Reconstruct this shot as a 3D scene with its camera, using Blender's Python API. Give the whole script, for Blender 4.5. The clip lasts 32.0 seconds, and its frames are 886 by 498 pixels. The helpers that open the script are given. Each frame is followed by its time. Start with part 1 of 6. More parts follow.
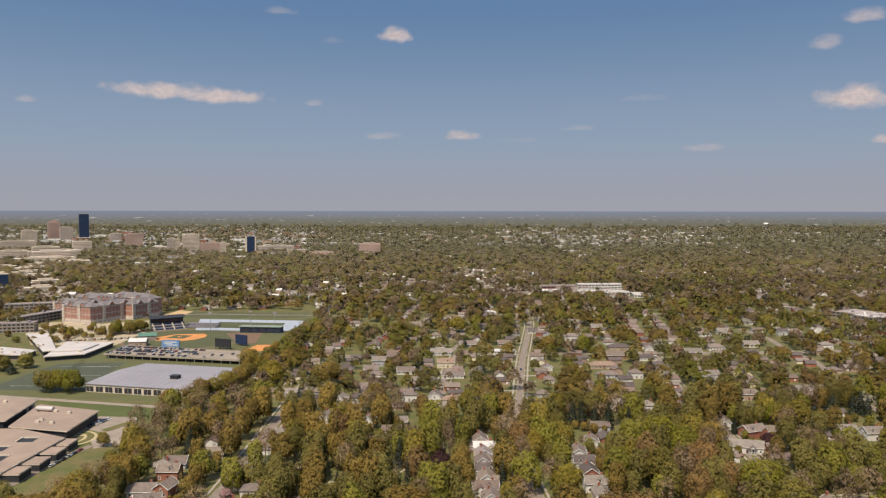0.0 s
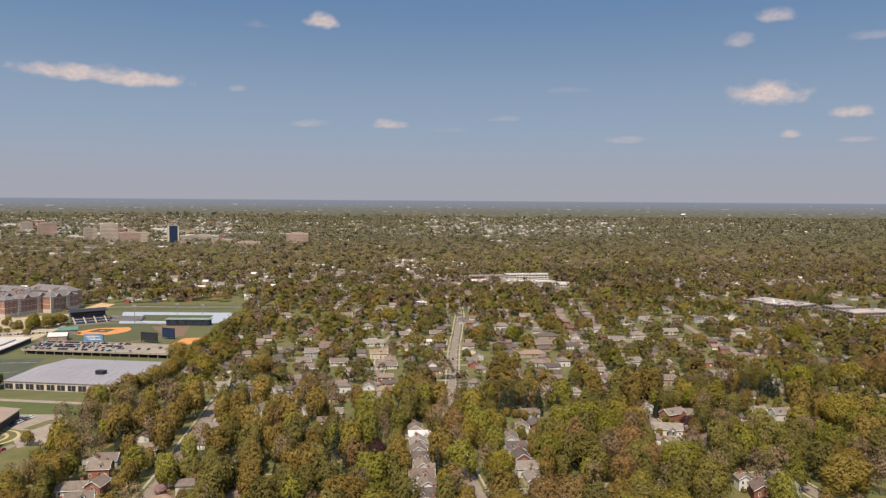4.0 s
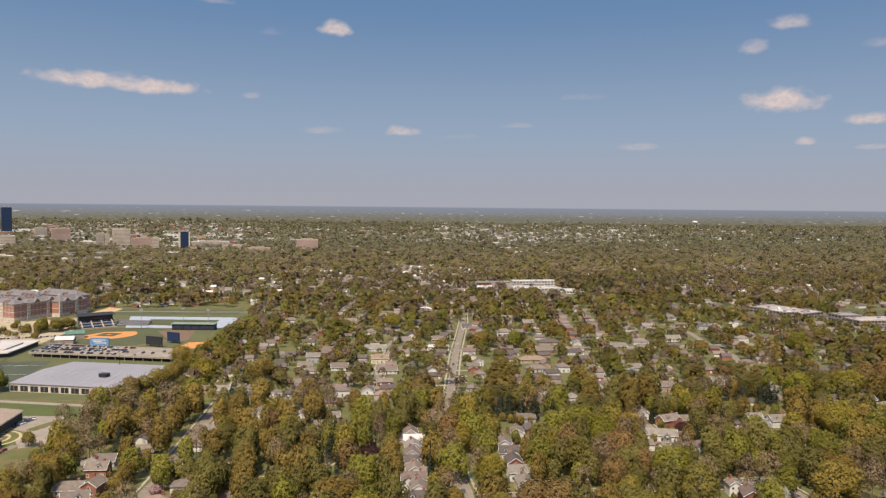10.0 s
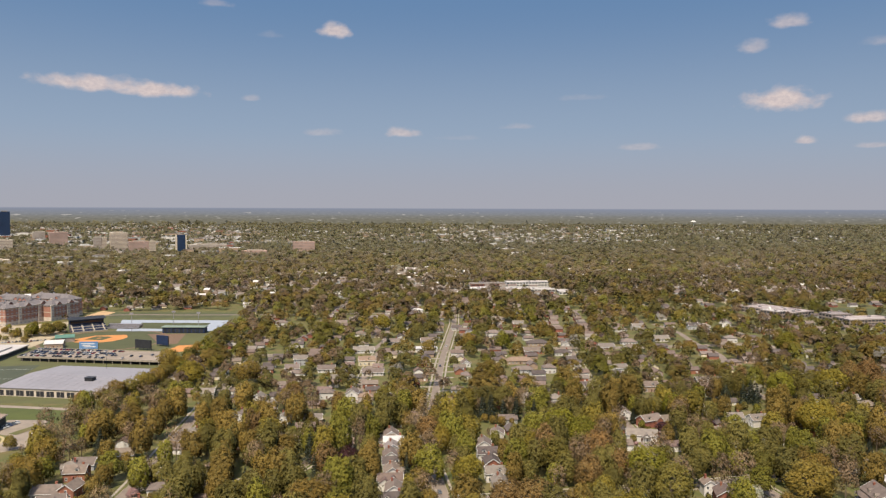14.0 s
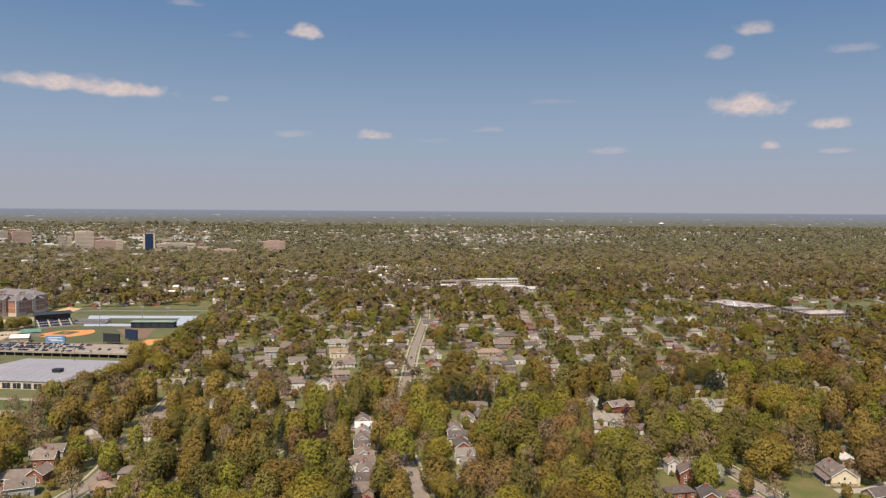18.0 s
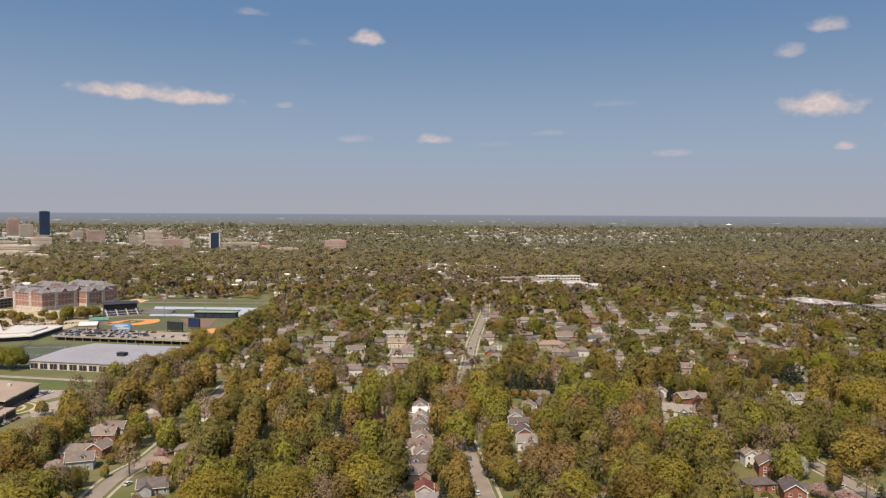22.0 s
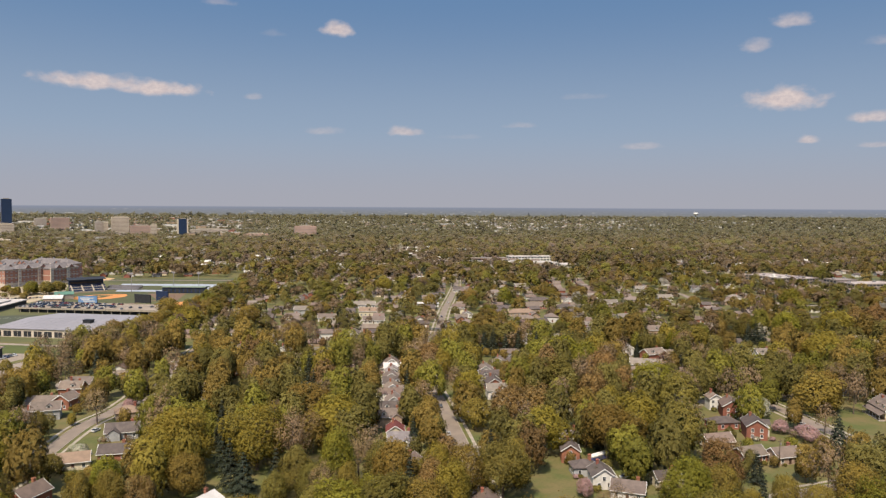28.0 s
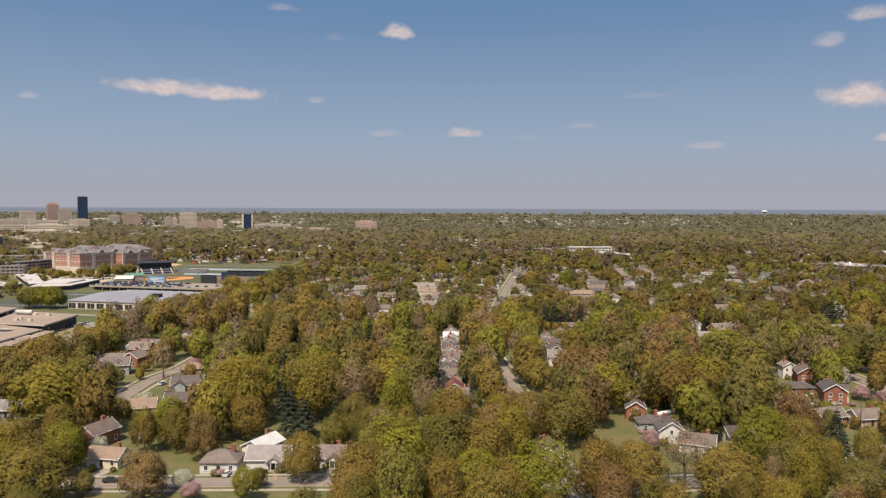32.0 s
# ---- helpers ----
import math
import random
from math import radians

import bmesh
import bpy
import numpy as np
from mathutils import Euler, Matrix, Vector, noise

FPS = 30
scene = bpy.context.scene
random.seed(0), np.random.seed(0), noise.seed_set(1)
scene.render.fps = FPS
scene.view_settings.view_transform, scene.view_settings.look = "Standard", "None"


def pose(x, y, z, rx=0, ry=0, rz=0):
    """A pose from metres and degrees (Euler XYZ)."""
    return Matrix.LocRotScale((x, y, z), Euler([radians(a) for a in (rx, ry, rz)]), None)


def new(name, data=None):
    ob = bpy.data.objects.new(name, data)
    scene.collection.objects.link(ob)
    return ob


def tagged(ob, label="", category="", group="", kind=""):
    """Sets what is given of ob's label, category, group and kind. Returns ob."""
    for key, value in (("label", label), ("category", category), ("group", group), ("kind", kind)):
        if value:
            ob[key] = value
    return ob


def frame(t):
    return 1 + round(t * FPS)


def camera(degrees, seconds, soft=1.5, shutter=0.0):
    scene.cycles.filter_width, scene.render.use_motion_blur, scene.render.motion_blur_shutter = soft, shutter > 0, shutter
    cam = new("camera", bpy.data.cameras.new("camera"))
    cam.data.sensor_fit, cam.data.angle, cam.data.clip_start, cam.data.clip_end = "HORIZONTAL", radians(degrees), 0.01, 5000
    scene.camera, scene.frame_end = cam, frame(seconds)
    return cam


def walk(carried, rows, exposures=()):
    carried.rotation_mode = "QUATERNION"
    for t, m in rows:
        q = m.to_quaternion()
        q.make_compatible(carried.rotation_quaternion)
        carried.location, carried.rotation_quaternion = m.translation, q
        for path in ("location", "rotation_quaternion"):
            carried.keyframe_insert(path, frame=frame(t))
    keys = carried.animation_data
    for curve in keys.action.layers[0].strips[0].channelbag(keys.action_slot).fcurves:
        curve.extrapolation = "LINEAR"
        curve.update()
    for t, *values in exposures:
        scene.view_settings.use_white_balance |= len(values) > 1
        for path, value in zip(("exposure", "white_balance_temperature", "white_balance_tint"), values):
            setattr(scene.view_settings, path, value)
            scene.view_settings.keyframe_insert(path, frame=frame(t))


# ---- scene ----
cam = camera(62.19, 32.0, soft=1.25)
# seconds; eye x, y, z in metres; yaw to the left, pitch up, roll in degrees
PATH = [
    (0, 0.03, 0.50, 139.82, -1.354, -2.968, 0.074),
    (0.5, -1.90, -2.00, 141.05, -5.939, -3.416, 0.296),
    (1, -2.79, -2.37, 141.00, -5.590, -3.477, 0.515),
    (1.5, -4.28, -3.78, 142.52, -8.386, -3.648, 0.767),
    (2, -3.96, -2.37, 141.70, -5.457, -3.620, 0.558),
    (2.5, -4.30, -2.93, 142.33, -6.505, -3.905, 0.677),
    (3, -4.32, -5.45, 142.32, -7.901, -3.992, 0.672),
    (3.5, -5.24, -6.73, 143.62, -8.772, -4.213, 0.739),
    (4, -5.04, -6.32, 142.47, -7.014, -3.777, 0.417),
    (4.5, -5.87, -5.93, 141.59, -5.265, -3.571, 0.377),
    (6.5, -5.41, -9.40, 141.54, -5.858, -3.339, 0.560),
    (7, -4.56, -10.47, 141.27, -6.666, -3.246, 0.713),
    (7.5, -4.00, -10.89, 141.68, -6.797, -3.291, 0.719),
    (8, -2.48, -10.67, 141.76, -6.437, -3.275, 0.598),
    (8.5, -1.55, -9.90, 141.36, -5.440, -3.233, 0.571),
    (9, 0.54, -9.84, 141.51, -5.165, -3.276, 0.629),
    (9.5, 2.38, -10.37, 142.05, -5.527, -3.282, 0.693),
    (10, 4.57, -11.75, 142.08, -6.054, -3.260, 0.548),
    (10.5, 5.87, -13.04, 143.27, -6.532, -3.288, 0.685),
    (11, 8.66, -13.75, 142.99, -6.575, -3.187, 0.576),
    (11.5, 10.80, -15.59, 144.45, -7.251, -3.127, 0.915),
    (12, 12.33, -15.68, 143.96, -7.306, -3.252, 0.522),
    (12.5, 13.71, -15.27, 144.42, -6.690, -3.355, 0.547),
    (13, 15.56, -15.88, 143.31, -6.976, -3.215, 0.286),
    (13.5, 15.94, -15.47, 144.67, -6.594, -3.555, 0.389),
    (14, 17.53, -14.95, 142.84, -5.987, -3.166, 0.182),
    (14.5, 16.86, -14.76, 142.36, -6.092, -3.159, 0.418),
    (16.5, 17.18, -16.16, 137.33, -6.281, -3.173, 0.568),
    (17, 16.66, -18.05, 136.09, -7.273, -3.340, 0.472),
    (17.5, 16.51, -19.77, 136.34, -7.466, -3.223, 0.648),
    (18, 16.68, -21.73, 134.16, -8.240, -2.949, 0.402),
    (18.5, 16.60, -22.00, 133.52, -7.813, -2.933, 0.572),
    (19, 17.29, -21.27, 130.93, -7.646, -2.829, 0.346),
    (19.5, 17.03, -20.27, 129.65, -7.313, -2.796, 0.519),
    (20, 17.32, -18.18, 128.18, -7.402, -2.864, 0.345),
    (20.5, 17.14, -15.55, 125.50, -7.311, -2.764, 0.436),
    (21, 16.58, -11.64, 123.60, -5.189, -2.734, 0.292),
    (21.5, 17.72, -9.21, 120.10, -3.627, -2.567, 0.162),
    (22, 18.11, -8.61, 119.89, -3.580, -2.690, 0.320),
    (22.5, 18.13, -8.64, 117.48, -3.864, -2.650, 0.141),
    (23, 17.68, -8.58, 116.89, -3.908, -2.766, 0.285),
    (23.5, 17.82, -9.68, 114.40, -4.384, -2.709, 0.147),
    (24, 17.16, -10.75, 114.55, -5.423, -2.788, 0.334),
    (24.5, 17.63, -10.53, 111.84, -5.796, -2.711, 0.227),
    (25, 17.00, -9.47, 110.43, -5.121, -2.908, 0.260),
    (25.5, 17.59, -7.62, 108.02, -3.322, -2.998, 0.036),
    (27.5, 18.93, -11.54, 101.07, -5.415, -3.216, 0.360),
    (28, 18.38, -11.60, 98.59, -5.834, -3.251, 0.298),
    (28.5, 18.61, -9.97, 95.42, -3.695, -3.259, 0.244),
    (29, 18.50, -8.46, 93.32, -2.732, -3.206, 0.162),
    (29.5, 18.78, -7.41, 90.63, -1.856, -3.233, 0.217),
    (30, 19.13, -6.85, 88.03, -2.583, -3.188, 0.261),
    (30.5, 19.15, -6.87, 85.76, -2.593, -3.047, 0.266),
    (31, 18.84, -7.26, 83.29, -1.110, -3.287, 0.257),
    (31.5, 18.60, -7.96, 80.86, -1.056, -3.151, 0.225),
    (32, 18.16, -8.64, 79.16, -1.211, -3.171, 0.198),
]


def aim(x, y, z, yaw, pitch, roll):
    return pose(x, y, z, 90 + pitch, 0, yaw) @ pose(0, 0, 0, 0, 0, roll)


walk(cam, [(t, aim(*row)) for t, *row in PATH], [(0.0, 0.35), (1.0, 0.33), (3.0, 0.36), (4.5, 0.48), (32.0, 0.5)])

# ---- daylight ----
SUN_EL, SUN_AZ = 58.0, 205.0  # azimuth clockwise from +y: high behind the camera, a little to its left
world = bpy.data.worlds.new("sky")
scene.world = world
world.use_nodes = True


class Nodes:
    """Short hand for wiring a node tree."""

    def __init__(self, tree):
        self.tree = tree
        tree.nodes.clear()

    def add(self, kind, **settings):
        node = self.tree.nodes.new(kind)
        for key, value in settings.items():
            if key == "operation":
                node.operation = value
            elif key == "data_type":
                node.data_type = value
            elif key == "blend_type":
                node.blend_type = value
        return node

    def link(self, a, b):
        self.tree.links.new(a, b)

    def put(self, socket, value):
        if isinstance(value, bpy.types.NodeSocket):
            self.link(value, socket)
        else:
            socket.default_value = value

    def math(self, op, a, b=0.0, c=None, clamp=False):
        n = self.add("ShaderNodeMath", operation=op)
        n.use_clamp = clamp
        self.put(n.inputs[0], a)
        self.put(n.inputs[1], b)
        if c is not None:
            self.put(n.inputs[2], c)
        return n.outputs[0]

    def mix(self, fac, a, b, blend="MIX"):
        n = self.add("ShaderNodeMix", data_type="RGBA", blend_type=blend)
        self.put(n.inputs[0], fac)
        self.put(n.inputs[6], a)
        self.put(n.inputs[7], b)
        return n.outputs[2]

    def span(self, value, lo, hi, a=0.0, b=1.0, smooth=False):
        n = self.add("ShaderNodeMapRange")
        n.interpolation_type = "SMOOTHSTEP" if smooth else "LINEAR"
        for k, v in enumerate((value, lo, hi, a, b)):
            self.put(n.inputs[k], v)
        return n.outputs[0]

    def noise(self, vector, scale, detail=3.0, rough=0.55):
        n = self.add("ShaderNodeTexNoise")
        if vector is not None:
            self.link(vector, n.inputs["Vector"])
        n.inputs["Scale"].default_value = scale
        n.inputs["Detail"].default_value = detail
        n.inputs["Roughness"].default_value = rough
        return n.outputs["Fac"]


def col(r, g, b):
    return (r, g, b, 1.0)


def build_sky():
    w = Nodes(world.node_tree)
    sky = w.add("ShaderNodeTexSky")
    sky.sky_type, sky.sun_disc = "NISHITA", False
    sky.sun_elevation, sky.sun_rotation = radians(SUN_EL), radians(SUN_AZ)
    sky.air_density, sky.dust_density, sky.ozone_density, sky.altitude = 1.2, 1.5, 1.5, 300
    lum = w.mix(1.0, sky.outputs[0], col(SKY, SKY, SKY), "MULTIPLY")
    way = w.add("ShaderNodeTexCoord").outputs["Generated"]
    sep = w.add("ShaderNodeSeparateXYZ")
    w.link(way, sep.inputs[0])
    x, y, z = sep.outputs
    el = w.math("MULTIPLY", w.math("ARCSINE", z), 57.29578)
    az = w.math("MULTIPLY", w.math("ARCTAN2", x, y), 57.29578)
    # clear blue above, a grey spring haze low down
    blue = w.mix(w.span(el, 3, 17, smooth=True), col(0.222, 0.281, 0.366), col(0.093, 0.170, 0.300))
    haze = w.mix(w.span(el, 0.0, 6.5, smooth=True), col(0.272, 0.276, 0.316), blue)
    seen = w.mix(w.span(el, 15, 45, smooth=True), haze, lum)
    # small fair-weather clouds: azimuth, elevation, half width, half height, density
    comb = w.add("ShaderNodeCombineXYZ")
    w.link(az, comb.inputs[0])
    w.link(w.math("MULTIPLY", el, 1.5), comb.inputs[1])
    billow = w.math("SUBTRACT", w.noise(comb.outputs[0], 0.8, 3, 0.5), 0.5)
    fine = w.math("SUBTRACT", w.noise(comb.outputs[0], 2.2, 3, 0.6), 0.5)
    rough = w.math("ADD", w.math("MULTIPLY", billow, 2.6), w.math("MULTIPLY", fine, 0.5))
    mask = None
    for a, e, hw, hh, dense in CLOUDS:
        u = w.math("DIVIDE", w.math("SUBTRACT", az, a), hw)
        v = w.math("DIVIDE", w.math("SUBTRACT", el, e), hh)
        v = w.math("MULTIPLY", v, w.span(v, -0.3, 0.3, 1.7, 1.0))
        r = w.math("SQRT", w.math("ADD", w.math("MULTIPLY", u, u), w.math("MULTIPLY", v, v)))
        m = w.span(w.math("ADD", r, w.math("MULTIPLY", rough, 0.55)), 1.2, 0.3, 0.0, dense, smooth=True)
        mask = m if mask is None else w.math("MAXIMUM", mask, m)
    puff = w.mix(w.span(fine, -0.2, 0.2), col(0.39, 0.340, 0.352), col(0.52, 0.440, 0.418))
    seen = w.mix(mask, seen, puff)
    # the land past the sheet of ground, distance haze painted into its colour
    streak = w.add("ShaderNodeCombineXYZ")
    w.link(az, streak.inputs[0])
    w.link(w.math("MULTIPLY", el, 5.5), streak.inputs[1])
    n = w.noise(streak.outputs[0], 2.6, 5, 0.7)
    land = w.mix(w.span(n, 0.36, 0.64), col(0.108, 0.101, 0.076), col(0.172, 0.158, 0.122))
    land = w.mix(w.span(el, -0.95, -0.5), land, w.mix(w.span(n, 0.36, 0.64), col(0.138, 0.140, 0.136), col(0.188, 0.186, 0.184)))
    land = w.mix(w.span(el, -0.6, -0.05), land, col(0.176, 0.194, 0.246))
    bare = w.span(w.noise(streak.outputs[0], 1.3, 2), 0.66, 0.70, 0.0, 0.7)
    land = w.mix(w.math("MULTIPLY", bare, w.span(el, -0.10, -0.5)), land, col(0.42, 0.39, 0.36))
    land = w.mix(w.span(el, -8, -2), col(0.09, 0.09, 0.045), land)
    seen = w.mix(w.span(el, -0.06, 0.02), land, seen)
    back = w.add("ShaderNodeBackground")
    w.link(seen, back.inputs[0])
    out = w.add("ShaderNodeOutputWorld")
    w.link(back.outputs[0], out.inputs[0])


SKY = 0.15
CLOUDS = [
    (-19.0, 8.5, 4.0, 0.72, 0.95), (-15.2, 8.3, 3.1, 0.66, 1.0), (-2.3, 13.1, 1.3, 0.72, 0.95), (-3.4, 5.7, 1.4, 0.42, 0.3),
    (2.9, 5.75, 1.35, 0.48, 0.7), (11.7, 6.25, 1.2, 0.32, 0.25), (16.4, 8.35, 2.0, 0.32, 0.12), (20.9, 4.6, 1.5, 0.36, 0.32),
    (30.5, 7.5, 2.5, 1.05, 1.0), (35.8, 6.1, 1.4, 0.55, 0.8), (32.1, 4.75, 0.75, 0.38, 0.7), (36.2, 4.3, 1.2, 0.3, 0.4),
    (30.8, 12.8, 1.4, 0.62, 0.6), (28.6, 11.3, 1.1, 0.65, 0.5), (36.9, 11.0, 1.7, 0.4, 0.3), (-11.1, 14.6, 1.1, 0.4, 0.3),
    (-8.5, 8.1, 0.8, 0.3, 0.3), (-28.0, 7.4, 0.7, 0.3, 0.35), (-7.0, 12.7, 0.9, 0.35, 0.12), (7.5, 5.4, 1.8, 0.25, 0.1),
]
build_sky()

sun_data = bpy.data.lights.new("sun", "SUN")
sun_data.energy, sun_data.angle, sun_data.color = 4.6, radians(0.53), (1.0, 0.872, 0.71)
sun = new("sun", sun_data)
sun_way = Vector((math.sin(radians(SUN_AZ)) * math.cos(radians(SUN_EL)), math.cos(radians(SUN_AZ)) * math.cos(radians(SUN_EL)), math.sin(radians(SUN_EL))))
sun.rotation_euler = sun_way.to_track_quat("Z", "Y").to_euler()
sun.location = sun_way * 400

# ---- materials ----
MATS = {}


def surface(name, a, b=None, rough=0.8, scale=1.0, fine=12.0, bump=0.15, metal=0.0, each=0.0, leafy=0.0, tint=False, spec=0.3):
    """A material of two mixed tones: broad stains of size 1 / scale metres, grain of 1 / fine metres, and a spread from object to object."""
    if name in MATS:
        return MATS[name]
    m = bpy.data.materials.new(name)
    m.use_nodes = True
    n = Nodes(m.node_tree)
    b = b or tuple(c * 0.7 for c in a)
    geo = n.add("ShaderNodeNewGeometry").outputs["Position"]
    broad = n.noise(geo, scale, 3)
    grain = n.noise(geo, fine, 2)
    base = n.mix(n.span(broad, 0.35, 0.65), col(*a), col(*b))
    base = n.mix(n.span(grain, 0.25, 0.75, 0.0, 0.5), base, n.mix(1.0, base, col(0.62, 0.62, 0.62), "MULTIPLY"))
    info = n.add("ShaderNodeObjectInfo")
    if each:
        hsv = n.add("ShaderNodeHueSaturation")
        n.put(hsv.inputs["Hue"], n.span(info.outputs["Random"], 0, 1, 0.5 - 0.008 * each, 0.5 + 0.022 * each))
        other = n.math("FRACT", n.math("MULTIPLY", info.outputs["Random"], 7.31))
        n.put(hsv.inputs["Value"], n.span(other, 0, 1, 1 - 0.3 * each, 1 + 0.3 * each))
        n.put(hsv.inputs["Color"], base)
        base = hsv.outputs[0]
    if tint:
        at = n.add("ShaderNodeAttribute")
        at.attribute_name = "tint"
        base = n.mix(1.0, base, at.outputs["Color"], "MULTIPLY")
    p = n.add("ShaderNodeBsdfPrincipled")
    n.link(base, p.inputs["Base Color"])
    p.inputs["Roughness"].default_value, p.inputs["Metallic"].default_value = rough, metal
    p.inputs["Specular IOR Level"].default_value = spec
    if bump:
        bp = n.add("ShaderNodeBump")
        bp.inputs["Strength"].default_value, bp.inputs["Distance"].default_value = bump, 0.05
        n.link(grain, bp.inputs["Height"])
        n.link(bp.outputs[0], p.inputs["Normal"])
    shade = p.outputs[0]
    if leafy:
        # a spray of leaves turns to the light as the clump that it grows on
        way = n.add("ShaderNodeAttribute")
        way.attribute_name = "way"
        turn = n.add("ShaderNodeVectorTransform")
        turn.vector_type, turn.convert_from, turn.convert_to = "NORMAL", "OBJECT", "WORLD"
        n.link(way.outputs["Vector"], turn.inputs[0])
        n.link(turn.outputs[0], p.inputs["Normal"])
        tr = n.add("ShaderNodeBsdfTranslucent")
        n.link(n.mix(1.0, base, col(1.0, 1.0, 0.55), "MULTIPLY"), tr.inputs[0])
        n.link(turn.outputs[0], tr.inputs["Normal"])
        mx = n.add("ShaderNodeMixShader")
        mx.inputs[0].default_value = leafy
        n.link(shade, mx.inputs[1])
        n.link(tr.outputs[0], mx.inputs[2])
        # light passes between the leaves of a spray
        gap = n.add("ShaderNodeMixShader")
        gap.inputs[0].default_value = 0.35
        n.link(mx.outputs[0], gap.inputs[1])
        n.link(n.add("ShaderNodeBsdfTransparent").outputs[0], gap.inputs[2])
        shade = gap.outputs[0]
    out = n.add("ShaderNodeOutputMaterial")
    n.link(shade, out.inputs[0])
    MATS[name] = m
    return m


BARK = surface("bark", (0.16, 0.12, 0.09), (0.09, 0.07, 0.055), 0.9, 0.8, 9)
LEAF = {
    "olive": surface("olive_leaves", (0.332, 0.230, 0.052), (0.279, 0.195, 0.050), 0.7, 0.25, 1.4, 0, each=0.7, leafy=0.5, spec=0.15),
    "green": surface("green_leaves", (0.262, 0.212, 0.050), (0.219, 0.179, 0.046), 0.7, 0.25, 1.4, 0, each=0.7, leafy=0.5, spec=0.15),
    "bright": surface("bright_leaves", (0.306, 0.272, 0.037), (0.257, 0.232, 0.034), 0.7, 0.25, 1.4, 0, each=0.5, leafy=0.5, spec=0.15),
    "gold": surface("gold_leaves", (0.346, 0.265, 0.045), (0.291, 0.224, 0.042), 0.7, 0.25, 1.4, 0, each=0.5, leafy=0.5, spec=0.15),
    "rust": surface("rust_leaves", (0.311, 0.191, 0.069), (0.262, 0.162, 0.064), 0.75, 0.25, 1.4, 0, each=0.5, leafy=0.4, spec=0.15),
    "bare": surface("budding_twigs", (0.346, 0.236, 0.129), (0.290, 0.200, 0.121), 0.8, 0.25, 1.4, 0, each=0.5, leafy=0.35, spec=0.1),
    "fir": surface("fir_needles", (0.044, 0.052, 0.032), (0.030, 0.038, 0.024), 0.7, 0.4, 2.0, 0, each=0.6, leafy=0.05, spec=0.15),
    "plum": surface("plum_leaves", (0.070, 0.028, 0.030), (0.045, 0.020, 0.022), 0.7, 0.4, 2.0, 0, each=0.5, leafy=0.15, spec=0.15),
    "white_bloom": surface("white_blossom", (0.56, 0.52, 0.42), (0.34, 0.36, 0.22), 0.7, 0.8, 2.5, 0, leafy=0.25),
    "pink_bloom": surface("pink_blossom", (0.50, 0.31, 0.30), (0.32, 0.20, 0.18), 0.7, 0.8, 2.5, 0, leafy=0.25),
}
WOODS = surface("mixed_woods", (1.0, 1.0, 1.0), (0.78, 0.80, 0.82), 0.7, 0.2, 1.2, 0, leafy=0.4, tint=True, spec=0.15)
GRASS = surface("lawn", (0.084, 0.096, 0.026), (0.142, 0.114, 0.046), 0.9, 0.09, 0.9, 0.2)
ASPHALT = surface("asphalt", (0.232, 0.186, 0.146), (0.188, 0.152, 0.122), 0.9, 0.15, 3.0, 0.1)
CONCRETE = surface("concrete", (0.35, 0.302, 0.236), (0.27, 0.235, 0.19), 0.9, 0.3, 3.0, 0.1)
WALLS = {
    "white": surface("white_siding", (0.64, 0.61, 0.56), (0.54, 0.51, 0.46), 0.6, 0.4, 5, 0.1, each=0.25),
    "cream": surface("cream_siding", (0.66, 0.57, 0.40), (0.56, 0.48, 0.35), 0.6, 0.4, 5, 0.1, each=0.3),
    "grey": surface("grey_siding", (0.40, 0.40, 0.39), (0.31, 0.31, 0.31), 0.65, 0.4, 5, 0.1, each=0.5),
    "brick": surface("red_brick", (0.31, 0.115, 0.075), (0.23, 0.088, 0.062), 0.85, 0.5, 7, 0.3, each=0.5),
    "tan": surface("tan_brick", (0.40, 0.29, 0.20), (0.31, 0.22, 0.16), 0.85, 0.5, 7, 0.3, each=0.4),
}
